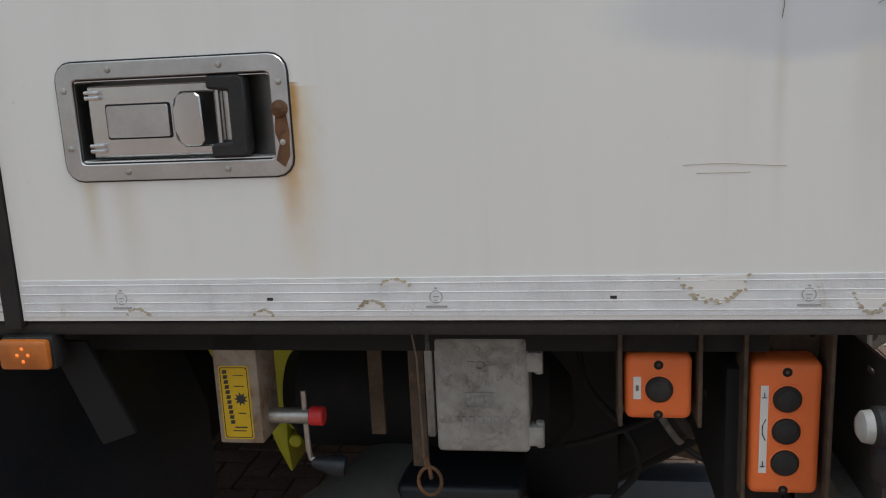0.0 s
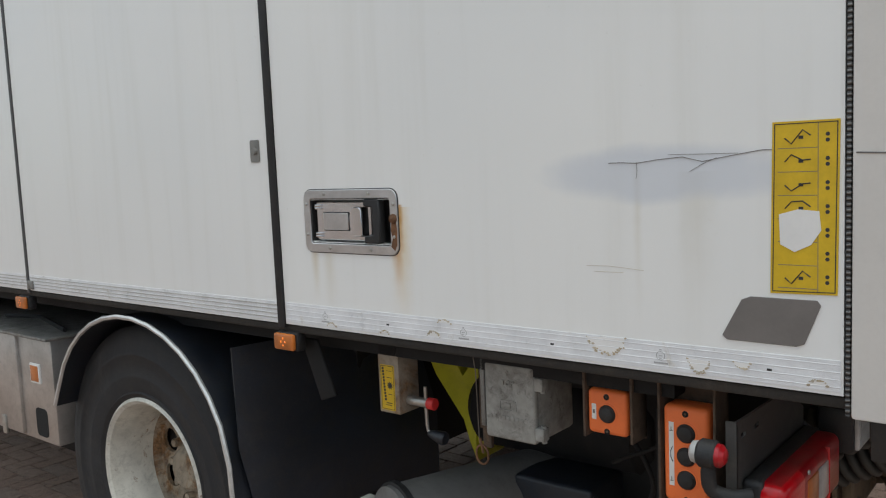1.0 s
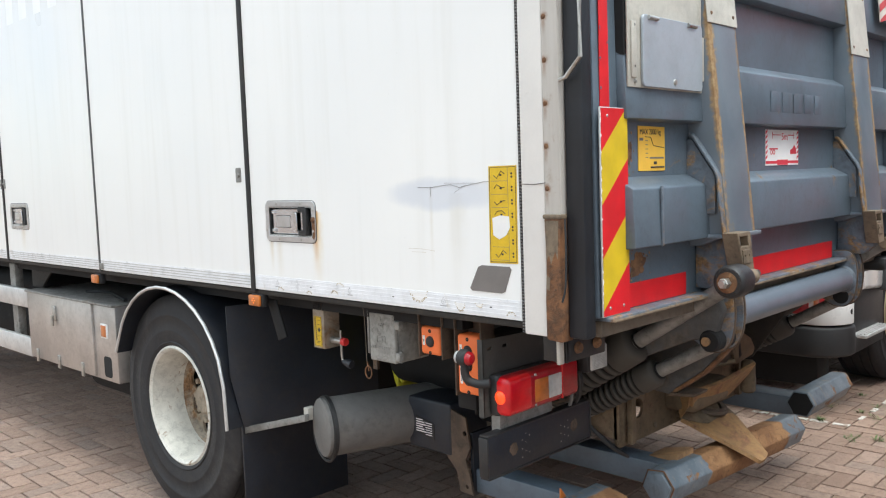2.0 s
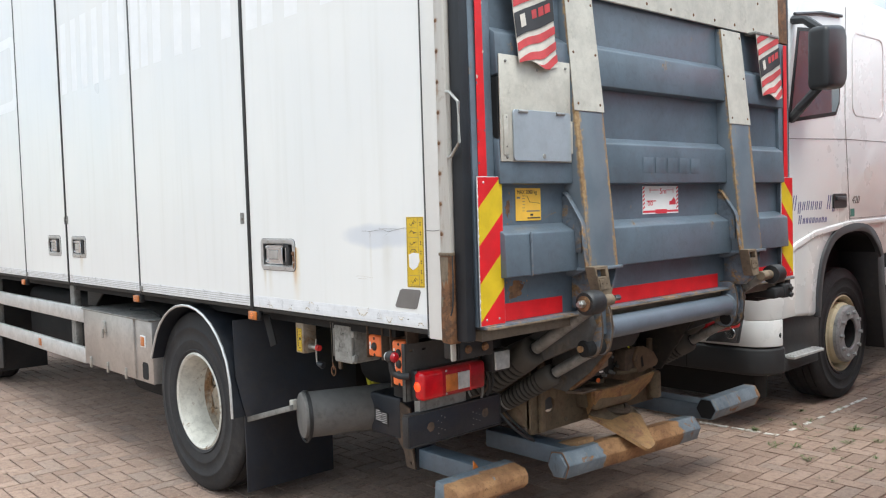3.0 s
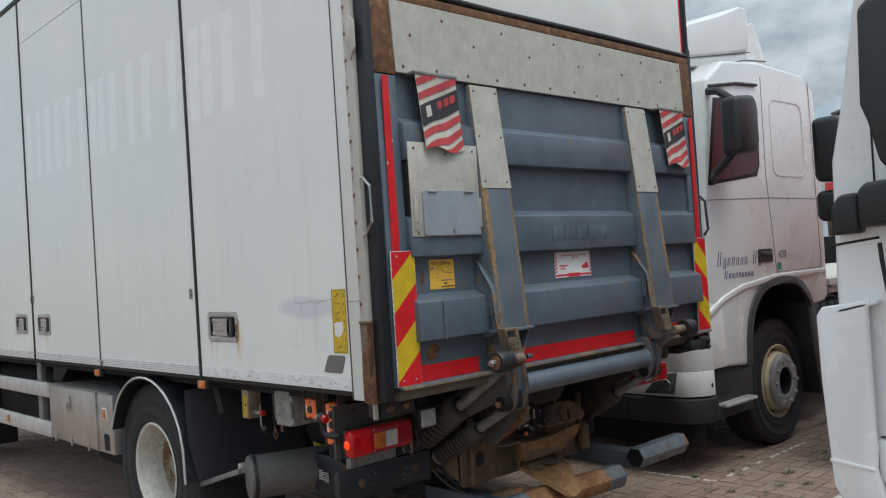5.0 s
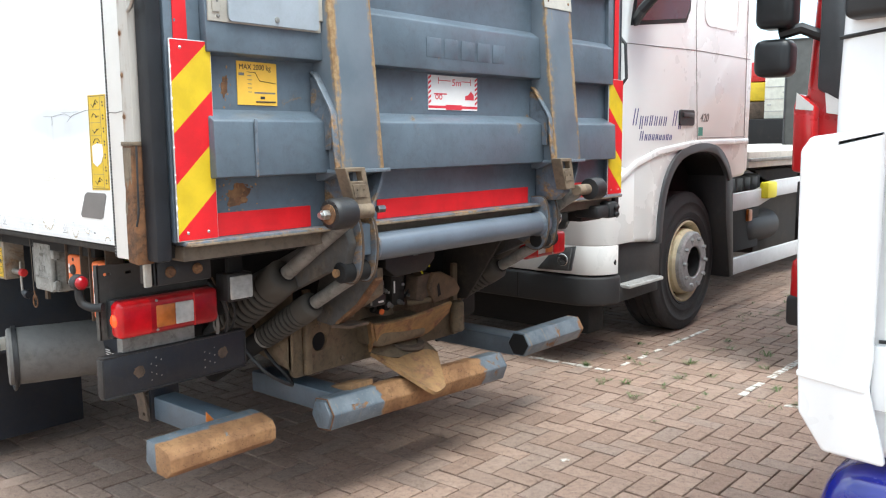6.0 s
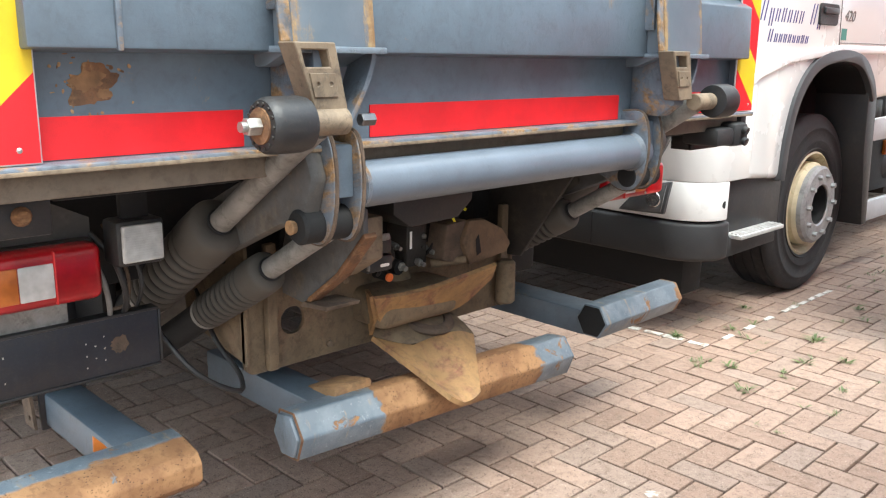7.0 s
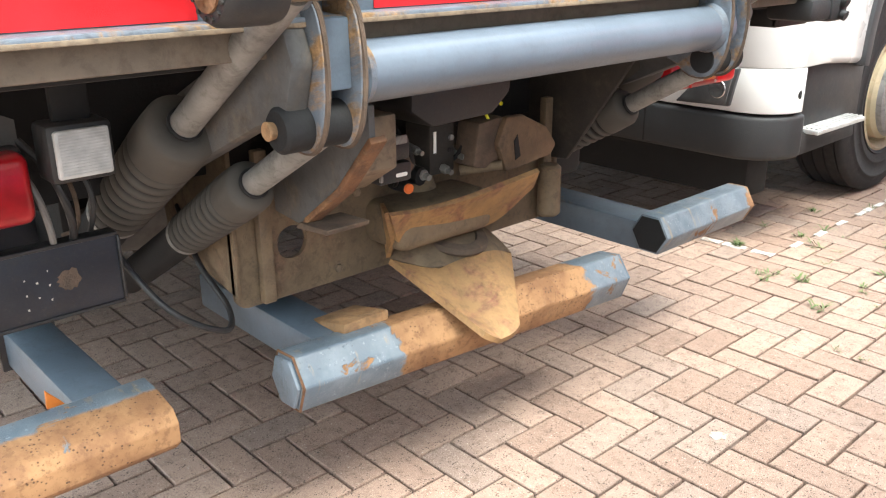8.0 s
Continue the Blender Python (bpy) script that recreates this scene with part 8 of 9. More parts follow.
wheel(nb, (NX - 2.32, 4.535, 0.515), (-1, 0, 0), 0.515, False, M["rim_cream"], M["rim_cream"], 0.30)
# window, joints, creases
part("side_window", Solid().prism([(3.50, 2.10), (4.27, 2.19), (4.33, 2.28), (4.36, 2.74), (4.28, 2.82), (3.66, 2.76)], "x", NX - 0.02, NX + 0.004, 0.004), M["rubber"], cab)
part("pane", Solid().prism([(3.54, 2.13), (4.25, 2.215), (4.305, 2.29), (4.33, 2.72), (4.26, 2.79), (3.68, 2.735)], "x", NX - 0.01, NX + 0.0065, 0.0), M["glass"], cab, "dark cab side window")
for pts in ([(NX + 0.001, 4.445, 3.0), (NX + 0.001, 4.425, 2.2), (NX + 0.001, 4.50, 1.41), (NX + 0.001, 4.47, 1.36)], [(NX + 0.001, 3.36, 1.99), (NX + 0.001, 4.43, 2.02), (NX + 0.001, 5.42, 2.02)], [(NX + 0.001, 5.34, 3.05), (NX + 0.001, 5.36, 1.40)], [(NX + 0.001, 4.50, 1.42), (NX + 0.001, 5.36, 1.425)]):
    part("panel_joint", Solid().pipe(pts, 0.0028, 4), M["grey_patch"], cab)
part("body_crease", Solid().prism([(3.30, 1.16), (3.60, 1.285), (3.90, 1.355), (4.48, 1.405), (5.42, 1.415), (5.42, 1.37), (4.48, 1.36), (3.90, 1.31), (3.60, 1.24), (3.30, 1.115)], "x", NX - 0.02, NX + 0.016, 0.010, 3), M["cab"], cab)
part("sleeper_panel", Solid().plate(rrect(4.56, 5.17, 2.20, 2.84, 0.09, 6), [rrect(4.575, 5.155, 2.215, 2.825, 0.08, 6)], on_rear(NX + 0.004), 0.006), M["cab"], cab)
hd = part("door_handle", Solid().plate(rrect(4.195, 4.425, 1.505, 1.612, 0.018, 4), [], on_rear(NX + 0.012), 0.014, 0.004), M["plastic"], cab, "black door handle")
part("handle_grip", Solid().box(NX + 0.010, NX + 0.026, 4.23, 4.40, 1.560, 1.592, 0.006), M["trim"], hd)
writing("badge", "420", 0.082, on_rear(NX + 0.002) @ Matrix.Translation((4.535, 1.535, 0)), M["grey_patch"], cab, 0.001, 0.25, 1.15)
part("green_sticker", Solid().box(NX, NX + 0.002, 4.515, 4.585, 1.435, 1.495), M["green_ink"], cab)
for row, z0, x0, h in (((1.75, 1, 1, 1.1, 1, 1, 1, 0, 1.7, 1), 1.502, 3.545, 0.060), ((1.5, 1, 1, 1, 1, 0.9, 0.9, 1, 0.9), 1.408, 3.640, 0.040)):
    y_ = x0
    for k, tall in enumerate(row):
        w_ = (0.062 if h > 0.05 else 0.046) * (1.35 if tall > 1.4 else 1.0)
        if tall:
            drop = 0.022 if h > 0.05 and k in (1, 9) else 0.0
            s = Solid()
            for u in (0.06, 0.50):
                s.plate([(y_ + u * w_, z0 - drop), (y_ + u * w_ + 0.011, z0 - drop), (y_ + u * w_ + 0.011 + 0.30 * h * tall, z0 + h * tall), (y_ + u * w_ + 0.30 * h * tall, z0 + h * tall)], [], on_rear(NX + 0.0015), 0.001)
            part("lettering_bar", s, M["blue_ink"], cab)
        y_ += w_ + 0.004
part("rain_strip", Solid().pipe([(NX + 0.01, 3.60, 2.84), (NX + 0.014, 4.0, 2.90), (NX + 0.012, 4.35, 2.92)], 0.012, 6), M["trim"], cab)
part("grab_rail", Solid().pipe([(NX + 0.0, 3.375, 2.02), (NX + 0.035, 3.38, 1.98), (NX + 0.035, 3.40, 1.78), (NX + 0.0, 3.40, 1.74)], 0.010, 8), M["trim"], cab)
part("mirror_housing", Solid().prism([(3.43, 2.29), (3.71, 2.31), (3.765, 2.38), (3.76, 2.68), (3.71, 2.735), (3.44, 2.70)], "x", NX + 0.16, NX + 0.30, 0.04, 3), M["mirror"], nb, "large black mirror housing")
part("mirror_arm", Solid().pipe([(NX + 0.0, 3.56, 2.13), (NX + 0.10, 3.46, 2.18), (NX + 0.22, 3.50, 2.32)], 0.032, 8), M["mirror"], nb)
part("mirror_arm", Solid().pipe([(NX + 0.0, 3.60, 2.80), (NX + 0.1, 3.56, 2.78), (NX + 0.2, 3.55, 2.70)], 0.03, 8), M["mirror"], nb)
part("roof_deflector", Solid().prism([(3.66, 3.10), (3.70, 3.37), (4.19, 3.512), (4.56, 3.642), (4.66, 3.65), (4.695, 3.56), (4.66, 3.275)], "x", NX - 2.30, NX - 0.18, 0.028, 3), M["cab"], nb, "white roof air deflector", 25)
part("deflector_flap", Solid().prism([(4.70, 3.52), (4.80, 3.545), (4.845, 3.53), (4.925, 3.388), (5.045, 3.14), (3.70, 3.045), (3.68, 3.10), (4.66, 3.262), (4.705, 3.30)], "x", NX - 2.28, NX - 0.20, 0.014, 3), M["cab"], nb, "", 25)
part("deflector_joint", Solid().pipe([(NX - 0.176, 3.69, 3.100), (NX - 0.176, 4.66, 3.268)], 0.006, 5).pipe([(NX - 0.197, 4.45, 3.165), (NX - 0.197, 4.62, 3.20), (NX - 0.197, 5.00, 3.235)], 0.004, 5), M["trim"], nb)
part("rear_fairing", Solid().prism([(5.20, 1.15), (5.46, 1.15), (5.50, 2.2), (5.46, 2.98), (5.34, 3.04), (5.26, 2.6)], "x", NX - 0.10, NX - 0.004, 0.02, 3), M["cab"], nb)
# lamps in the nose
part("fog_lamp", Solid().prism([(NX - 0.47, 0.604), (NX - 0.215, 0.612), (NX - 0.185, 0.770), (NX - 0.34, 0.742)], "y", 3.200, 3.26, 0.008), M["trim"], nb)
part("fog_lens", Solid().prism([(NX - 0.45, 0.616), (NX - 0.228, 0.622), (NX - 0.203, 0.756), (NX - 0.335, 0.730)], "y", 3.192, 3.202, 0.004), M["lamp_dark"], nb, "clear fog lamp")
part("fog_reflector", Solid().lathe((NX - 0.270, 3.193, 0.680), (0, -1, 0), [(0.040, 0), (0.036, 0.004), (0.020, 0.001), (0.0, 0.003)], 20), M["chrome"], nb)
part("head_lamp", Solid().prism([(NX - 0.58, 0.84), (NX - 0.26, 0.87), (NX - 0.19, 1.00), (NX - 0.195, 1.14), (NX - 0.46, 1.00)], "y", 3.196, 3.30, 0.012), M["lamp_dark"], nb, "clear headlamp")
part("lamp_reflector", Solid().lathe((NX - 0.34, 3.197, 0.945), (0, -1, 0), [(0.062, 0), (0.056, 0.006), (0.030, 0.001), (0.0, 0.005)], 24), M["chrome"], nb)
part("grille", Solid().box(NX - 2.0, NX - 0.60, 3.198, 3.26, 0.75, 1.25, 0.01), M["plastic"], nb)
part("windscreen", Solid().prism([(3.345, 1.93), (3.60, 2.78), (3.62, 2.78), (3.37, 1.93)], "x", NX - 2.3, NX - 0.18, 0.0), M["glass"], nb)
# chassis of the same vehicle behind its cab
part("chassis_rail", Solid().box(NX - 0.90, NX - 0.82, 4.9, 12.4, 0.72, 1.0, 0.006).box(NX - 1.70, NX - 1.62, 4.9, 12.4, 0.72, 1.0, 0.006), M["chassis"], nb)
part("guard_rail", Solid().box(NX - 0.10, NX - 0.06, 5.30, 9.4, 0.32, 0.45, 0.006), M["rail_paint"], nb, "white side guard rail")
part("guard_rail", Solid().prism([(5.28, 0.83), (5.95, 0.84), (6.30, 0.90), (9.4, 0.94), (9.4, 1.08), (6.30, 1.04), (5.95, 0.98), (5.28, 0.97)], "x", NX - 0.12, NX - 0.08, 0.006), M["rail_paint"], nb, "white side guard rail")
part("yellow_block", Solid().box(NX - 0.10, NX - 0.02, 6.0, 6.22, 0.90, 1.04, 0.02), M["hi_yellow"], nb)
part("stay", Solid().prism([(5.35, 1.28), (5.50, 1.30), (6.75, 1.02), (6.75, 0.96), (5.50, 1.22)], "x", NX - 0.40, NX - 0.30, 0.006), M["trim"], nb)
part("battery_box", Solid().box(NX - 0.80, NX - 0.20, 5.55, 6.3, 0.45, 1.10, 0.02), M["void"], nb)
part("air_tank", Solid().lathe((NX - 0.3, 6.0, 0.62), (0, 1, 0), [(0, 0), (0.1, 0.02), (0.14, 0.08), (0.14, 0.7), (0, 0.78)], 20), M["bumper"], nb)
part("equipment_box", Solid().box(NX - 1.0, NX - 0.30, 6.45, 7.6, 0.36, 1.12, 0.02), M["chassis"], nb)
part("equipment_box", Solid().box(NX - 1.0, NX - 0.26, 7.7, 9.6, 0.34, 1.05, 0.03), M["void"], nb)
part("equipment_box", Solid().box(NX - 1.9, NX - 1.1, 5.5, 9.8, 0.40, 1.10, 0.03), M["void"], nb)
for k in range(4):
    part("battery_cap", Solid().box(NX - 0.24, NX - 0.195, 5.58 + 0.17 * k, 5.71 + 0.17 * k, 0.90, 1.08, 0.01), M["plastic"], nb)
part("orange_marker", Solid().box(NX - 0.20, NX - 0.17, 5.98, 6.06, 0.70, 0.80, 0.008), M["lamp_amber"], nb)
part("load_frame", Solid().box(NX - 2.4, NX - 0.10, 5.75, 12.4, 1.165, 1.300, 0.01), M["galv"], nb, "dirty white load frame")
part("load_rail", Solid().box(NX - 0.13, NX - 0.085, 5.75, 12.4, 1.215, 1.245, 0.006), M["steel_dull"], nb)
wheel(nb, (NX - 0.20, 10.6, 0.515), (1, 0, 0), 0.515, True, M["rim"], M["rim_dirty"])

# ---- red tractor in the next bay ----
RY = 4.02
rt = thing("tractor_unit", "red tractor unit with black mirrors, parked in the next bay", "truck", (1.75, 6.2, 0))
prof = [(RY + 0.02, 0.55), (RY, 1.0), (RY + 0.03, 1.55), (RY + 0.22, 2.55), (RY + 0.42, 3.05), (RY + 0.9, 3.15), (RY + 2.2, 3.2), (RY + 2.2, 1.1), (RY + 1.75, 1.15), (RY + 1.45, 1.32), (RY + 0.95, 1.2), (RY + 0.85, 0.55)]
part("cab", Solid().prism(prof, "x", 0.475, 2.95, 0.05, 3), M["cab_red"], rt, "glossy red cab")
part("bumper", Solid().prism([(RY - 0.03, 0.40), (RY - 0.02, 0.70), (RY + 0.8, 0.70), (RY + 0.86, 0.42), (RY + 0.3, 0.30), (RY + 0.06, 0.30)], "x", 0.455, 2.97, 0.05, 3), M["cab_red"], rt)
part("lower_bumper", Solid().prism([(RY - 0.035, 0.28), (RY - 0.04, 0.47), (RY + 0.9, 0.44), (RY + 0.8, 0.28)], "x", 0.445, 2.98, 0.03, 3), M["bumper"], rt, "black lower bumper lip")
part("head_lamp", Solid().prism([(0.505, 1.135), (0.735, 1.11), (0.835, 0.66), (0.78, 0.655), (0.56, 0.86), (0.50, 0.98)], "y", RY - 0.045, RY + 0.05, 0.012), M["lamp_dark"], rt, "clear slanted headlamp")
part("lamp_lens", Solid().lathe((0.64, RY - 0.05, 0.86), (0, -1, 0), [(0.062, 0), (0.055, 0.006), (0.045, 0.002), (0, 0.008)], 24), M["lamp_clear"], rt)
part("lamp_cover", Solid().prism([(0.52, 1.10), (0.72, 1.08), (0.73, 1.02), (0.52, 1.04)], "y", RY - 0.052, RY - 0.044, 0.003), M["lamp_clear"], rt)
part("lamp_surround", Solid().prism([(0.485, 1.16), (0.75, 1.13), (0.86, 0.63), (0.76, 0.63), (0.53, 0.84), (0.48, 0.97)], "y", RY - 0.035, RY + 0.02, 0.004), M["plastic"], rt)
part("fog_lamp", Solid().prism([(0.53, 0.60), (0.80, 0.52), (0.80, 0.44), (0.55, 0.48)], "y", RY - 0.06, RY - 0.02, 0.006), M["lamp_clear"], rt)
fn = part("corner_fin", Solid().prism([(0.455, 1.22), (0.575, 1.20), (0.57, 1.60), (0.47, 1.68), (0.45, 1.60)], "y", RY - 0.07, RY + 0.12, 0.02, 3), M["cab_red"], rt)
part("white_swoosh", Solid().prism([(0.466, 1.585), (0.565, 1.575), (0.568, 1.60), (0.47, 1.68)], "y", RY - 0.074, RY - 0.068, 0.0), M["white"], rt)
part("white_swoosh", Solid().prism([(0.62, 1.56), (0.80, 1.53), (0.66, 1.76), (0.60, 1.95), (0.585, 1.9)], "y", RY - 0.004, RY + 0.03, 0.0), M["white"], rt)
part("windscreen_trim", Solid().prism([(RY + 0.02, 1.66), (RY + 0.17, 2.45), (RY + 0.30, 2.45), (RY + 0.16, 1.66)], "x", 0.60, 2.85, 0.01), M["trim"], rt)
part("windscreen", Solid().prism([(RY + 0.025, 1.80), (RY + 0.165, 2.5), (RY + 0.30, 2.5), (RY + 0.16, 1.80)], "x", 0.68, 2.75, 0.0).move(Matrix.Translation((0, -0.012, 0))), M["glass"], rt)
part("mirror_housing", Solid().box(0.205, 0.42, RY - 0.10, RY + 0.10, 1.78, 2.00, 0.05, 3).box(0.21, 0.43, RY - 0.11, RY + 0.09, 2.06, 2.52, 0.05, 3), M["mirror"], rt, "black double mirror housing")
part("mirror_arm", Solid().pipe([(0.33, RY, 2.03), (0.45, RY + 0.02, 2.06), (0.58, RY + 0.06, 2.0)], 0.035, 8), M["mirror"], rt)
part("mirror_arm", Solid().pipe([(0.33, RY, 2.52), (0.45, RY + 0.05, 2.56), (0.58, RY + 0.12, 2.5)], 0.03, 8), M["mirror"], rt)
part("corner_trim", Solid().prism([(0.56, 1.70), (0.70, 1.62), (0.74, 1.72), (0.64, 2.6), (0.56, 2.6)], "y", RY - 0.01, RY + 0.10, 0.02), M["trim"], rt)
wheel(rt, (0.70, RY + 1.42, 0.515), (-1, 0, 0), 0.515, False, M["rim_cream"], M["hub"], 0.30)
wheel(rt, (2.72, RY + 1.42, 0.515), (1, 0, 0), 0.515, False, M["rim_cream"], M["hub"], 0.30)

# ---- white truck standing behind, nose towards the tail lift; side at y = 0.55 ----
BX, BY = 1.66, 0.55
bt = thing("delivery_truck", "white truck with a blue bumper, standing behind the box truck", "truck", (3.4, 1.8, 0))
prof = [(BX + 0.01, 0.80), (BX, 1.0), (BX, 1.50), (BX + 0.012, 1.88), (BX + 0.060, 2.09), (BX + 0.112, 2.38), (BX + 0.20, 2.68), (BX + 0.36, 2.88), (BX + 1.9, 2.95), (BX + 1.95, 0.98), (BX + 1.6, 0.98), (BX + 1.45, 1.14), (BX + 0.85, 1.14), (BX + 0.70, 0.80)]
part("cab", Solid().prism(prof, "y", BY, BY + 2.45, 0.022, 3), M["cab_cold"], bt, "white cab", 40)
fin = [(BX - 0.048, 1.405), (BX - 0.030, 1.432), (BX + 0.115, 1.452), (BX + 0.104, 1.425), (BX + 0.102, 1.0), (BX + 0.098, 0.945), (BX + 0.135, 0.800), (BX + 0.020, 0.806), (BX - 0.030, 0.880), (BX - 0.046, 1.20)]
fn = part("corner_fin", Solid().prism(fin, "y", BY - 0.045, BY - 0.018, 0.008, 3), M["cab_cold"], bt, "white air deflector fin at the corner")
part("fin_return", Solid().prism([(BX + 0.02, 1.425), (BX + 0.135, 1.450), (BX + 0.135, 1.440), (BX + 0.02, 1.412)], "y", BY - 0.045, BY + 0.004, 0.003), M["cab_cold"], fn)
part("fin_fold", Solid().prism([(BX - 0.034, 0.955), (BX + 0.094, 0.940), (BX + 0.096, 0.950), (BX - 0.034, 0.967)], "y", BY - 0.049, BY - 0.043, 0.002), M["cab_cold"], fn)
part("corner_block", Solid().box(BX + 0.095, BX + 0.150, BY - 0.014, BY + 0.004, 0.900, 1.030, 0.006), M["cab_cold"], bt)
part("door_joint", Solid().pipe([(BX + 0.163, BY - 0.001, 0.79), (BX + 0.159, BY - 0.001, 1.05), (BX + 0.156, BY - 0.001, 1.448), (BX + 0.143, BY - 0.001, 1.568), (BX + 0.140, BY - 0.001, 1.62)], 0.0065, 6), M["rubber"], bt)
part("door_joint", Solid().pipe([(BX + 0.138, BY - 0.001, 1.80), (BX + 0.140, BY - 0.001, 2.0), (BX + 0.155, BY - 0.001, 2.2), (BX + 0.20, BY - 0.001, 2.55)], 0.003, 6), M["rubber"], bt)
part("lower_joint", Solid().pipe([(BX + 0.104, BY - 0.001, 1.036), (BX + 0.158, BY - 0.001, 1.040)], 0.004, 6), M["rubber"], bt)
part("upper_joint", Solid().pipe([(BX + 0.004, BY - 0.001, 1.620), (BX + 0.07, BY - 0.001, 1.628), (BX + 0.140, BY - 0.001, 1.636)], 0.004, 6), M["rubber"], bt)
part("grey_stripe", Solid().box(BX + 0.172, BX + 1.3, BY - 0.003, BY + 0.001, 0.862, 0.925), M["grey_ink"], bt)
part("door_skin", Solid().box(BX + 0.166, BX + 1.30, BY - 0.0085, BY + 0.002, 0.95, 1.63, 0.004), M["cab_cold"], bt)
mf = part("mirror_foot", Solid().prism([(BX + 0.020, 1.650), (BX + 0.020, 1.735), (BX + 0.045, 1.772), (BX + 0.105, 1.776), (BX + 0.105, 1.652)], "y", BY - 0.05, BY + 0.01, 0.014, 3), M["mirror"], bt, "black mirror foot along the window sill")
part("foot_cover", Solid().prism([(BX + 0.108, 1.668), (BX + 0.108, 1.775), (BX + 0.13, 1.800), (BX + 0.95, 1.850), (BX + 0.95, 1.690)], "y", BY - 0.075, BY + 0.008, 0.016, 3), M["mirror"], mf)
part("mirror_housing", Solid().prism([(BX + 0.215, 2.26), (BX + 0.205, 2.00), (BX + 0.222, 1.950), (BX + 0.245, 1.84), (BX + 0.275, 1.805), (BX + 0.46, 1.80), (BX + 0.46, 2.28), (BX + 0.24, 2.285)], "y", BY - 0.27, BY - 0.14, 0.03, 3), M["mirror"], bt, "black mirror housing")
part("mirror_housing", Solid().prism([(BX + 0.225, 2.315), (BX + 0.46, 2.31), (BX + 0.46, 2.66), (BX + 0.235, 2.66), (BX + 0.215, 2.62), (BX + 0.215, 2.34)], "y", BY - 0.27, BY - 0.14, 0.03, 3), M["mirror"], bt, "black mirror housing")
part("mirror_arm", Solid().pipe([(BX + 0.42, BY - 0.19, 2.30), (BX + 0.46, BY - 0.12, 2.31), (BX + 0.52, BY + 0.0, 2.33)], 0.028, 8), M["mirror"], bt)
part("mirror_arm", Solid().pipe([(BX + 0.42, BY - 0.19, 1.81), (BX + 0.44, BY - 0.12, 1.79), (BX + 0.48, BY - 0.03, 1.78)], 0.025, 8), M["mirror"], bt)
part("far_mirror", Solid().prism([(BX + 0.205, 1.85), (BX + 0.46, 1.85), (BX + 0.46, 2.62), (BX + 0.215, 2.62)], "y", BY + 2.59, BY + 2.74, 0.03, 3), M["mirror"], bt)
part("side_window", Solid().prism([(BX + 0.22, 1.86), (BX + 1.35, 1.86), (BX + 1.35, 2.55), (BX + 0.34, 2.55)], "y", BY - 0.004, BY + 0.02, 0.004), M["glass"], bt)
part("windscreen", Solid().prism([(BX + 0.012, 1.82), (BX + 0.065, 2.09), (BX + 0.117, 2.38), (BX + 0.19, 2.62), (BX + 0.24, 2.62), (BX + 0.1, 1.82)], "y", BY + 0.20, BY + 2.25, 0.0).move(Matrix.Translation((-0.014, 0, 0))), M["glass"], bt)
part("bumper", Solid().prism([(BX + 0.0, 0.40), (BX - 0.025, 0.60), (BX + 0.03, 0.775), (BX + 0.68, 0.775), (BX + 0.78, 0.42), (BX + 0.4, 0.34), (BX + 0.1, 0.34)], "y", BY - 0.02, BY + 2.47, 0.06, 3), M["cab_blue"], bt, "glossy blue bumper")
wheel(bt, (BX + 1.15, BY + 0.17, 0.50), (0, -1, 0), 0.50, False, M["rim_cream"], M["hub"])
wheel(bt, (BX + 1.15, BY + 2.28, 0.50), (0, 1, 0), 0.50, False, M["rim_cream"], M["hub"])
part("box_body", Solid().box(BX + 2.05, BX + 6.0, BY, BY + 2.45, 0.95, 3.4, 0.03), M["white"], bt)
wheel(bt, (BX + 4.8, BY + 0.17, 0.50), (0, -1, 0), 0.50, True, M["rim"], M["rim_dirty"])
wheel(bt, (BX + 4.8, BY + 2.28, 0.50), (0, 1, 0), 0.50, True, M["rim"], M["rim_dirty"])

# ---- vehicles and clutter further off ----
def far_truck(x, y, length, paint, label, z0, z1, dark_roof):
    """A parked lorry seen small: body, roof, frame, wheels, rear lamps."""
    f = thing("parked_lorry", label, "truck", (x, y, 0), "lorries parked further off")
    part("body", Solid().box(x - length, x, y, y + 2.5, z0, z1, 0.03), paint, f)
    part("roof", Solid().box(x - length - 0.02, x + 0.02, y - 0.02, y + 2.52, z1, z1 + 0.35, 0.03), dark_roof, f)
    part("frame", Solid().box(x - length, x + 0.9, y + 0.7, y + 1.8, 0.75, z0 - 0.004).box(x + 0.78, x + 0.90, y + 0.1, y + 2.4, 0.6, 1.30), M["chassis"], f)
    for k in (0.8, length - 1.2):
        part("wheel", Solid().lathe((x - k, y + 0.18, 0.5), (0, -1, 0), tyre_profile(0.5, 0.28, 0.288), 32, False), M["tyre"], f)
        part("wheel", Solid().lathe((x - k, y + 2.32, 0.5), (0, 1, 0), tyre_profile(0.5, 0.28, 0.288), 32, False), M["tyre"], f)
    part("rear_bumper", Solid().box(x + 0.80, x + 0.92, y + 0.05, y + 2.45, 0.45, 0.62, 0.01), M["trim"], f)
    for yy in (y + 0.1, y + 1.9):
        b = part("rear_lamp", Solid().box(x + 0.88, x + 0.96, yy, yy + 0.5, 1.15, 1.32, 0.01), M["lamp_red"], f)
        part("amber_lens", Solid().box(x + 0.955, x + 0.965, yy + 0.15, yy + 0.25, 1.17, 1.30), M["lamp_amber"], b)
    return f


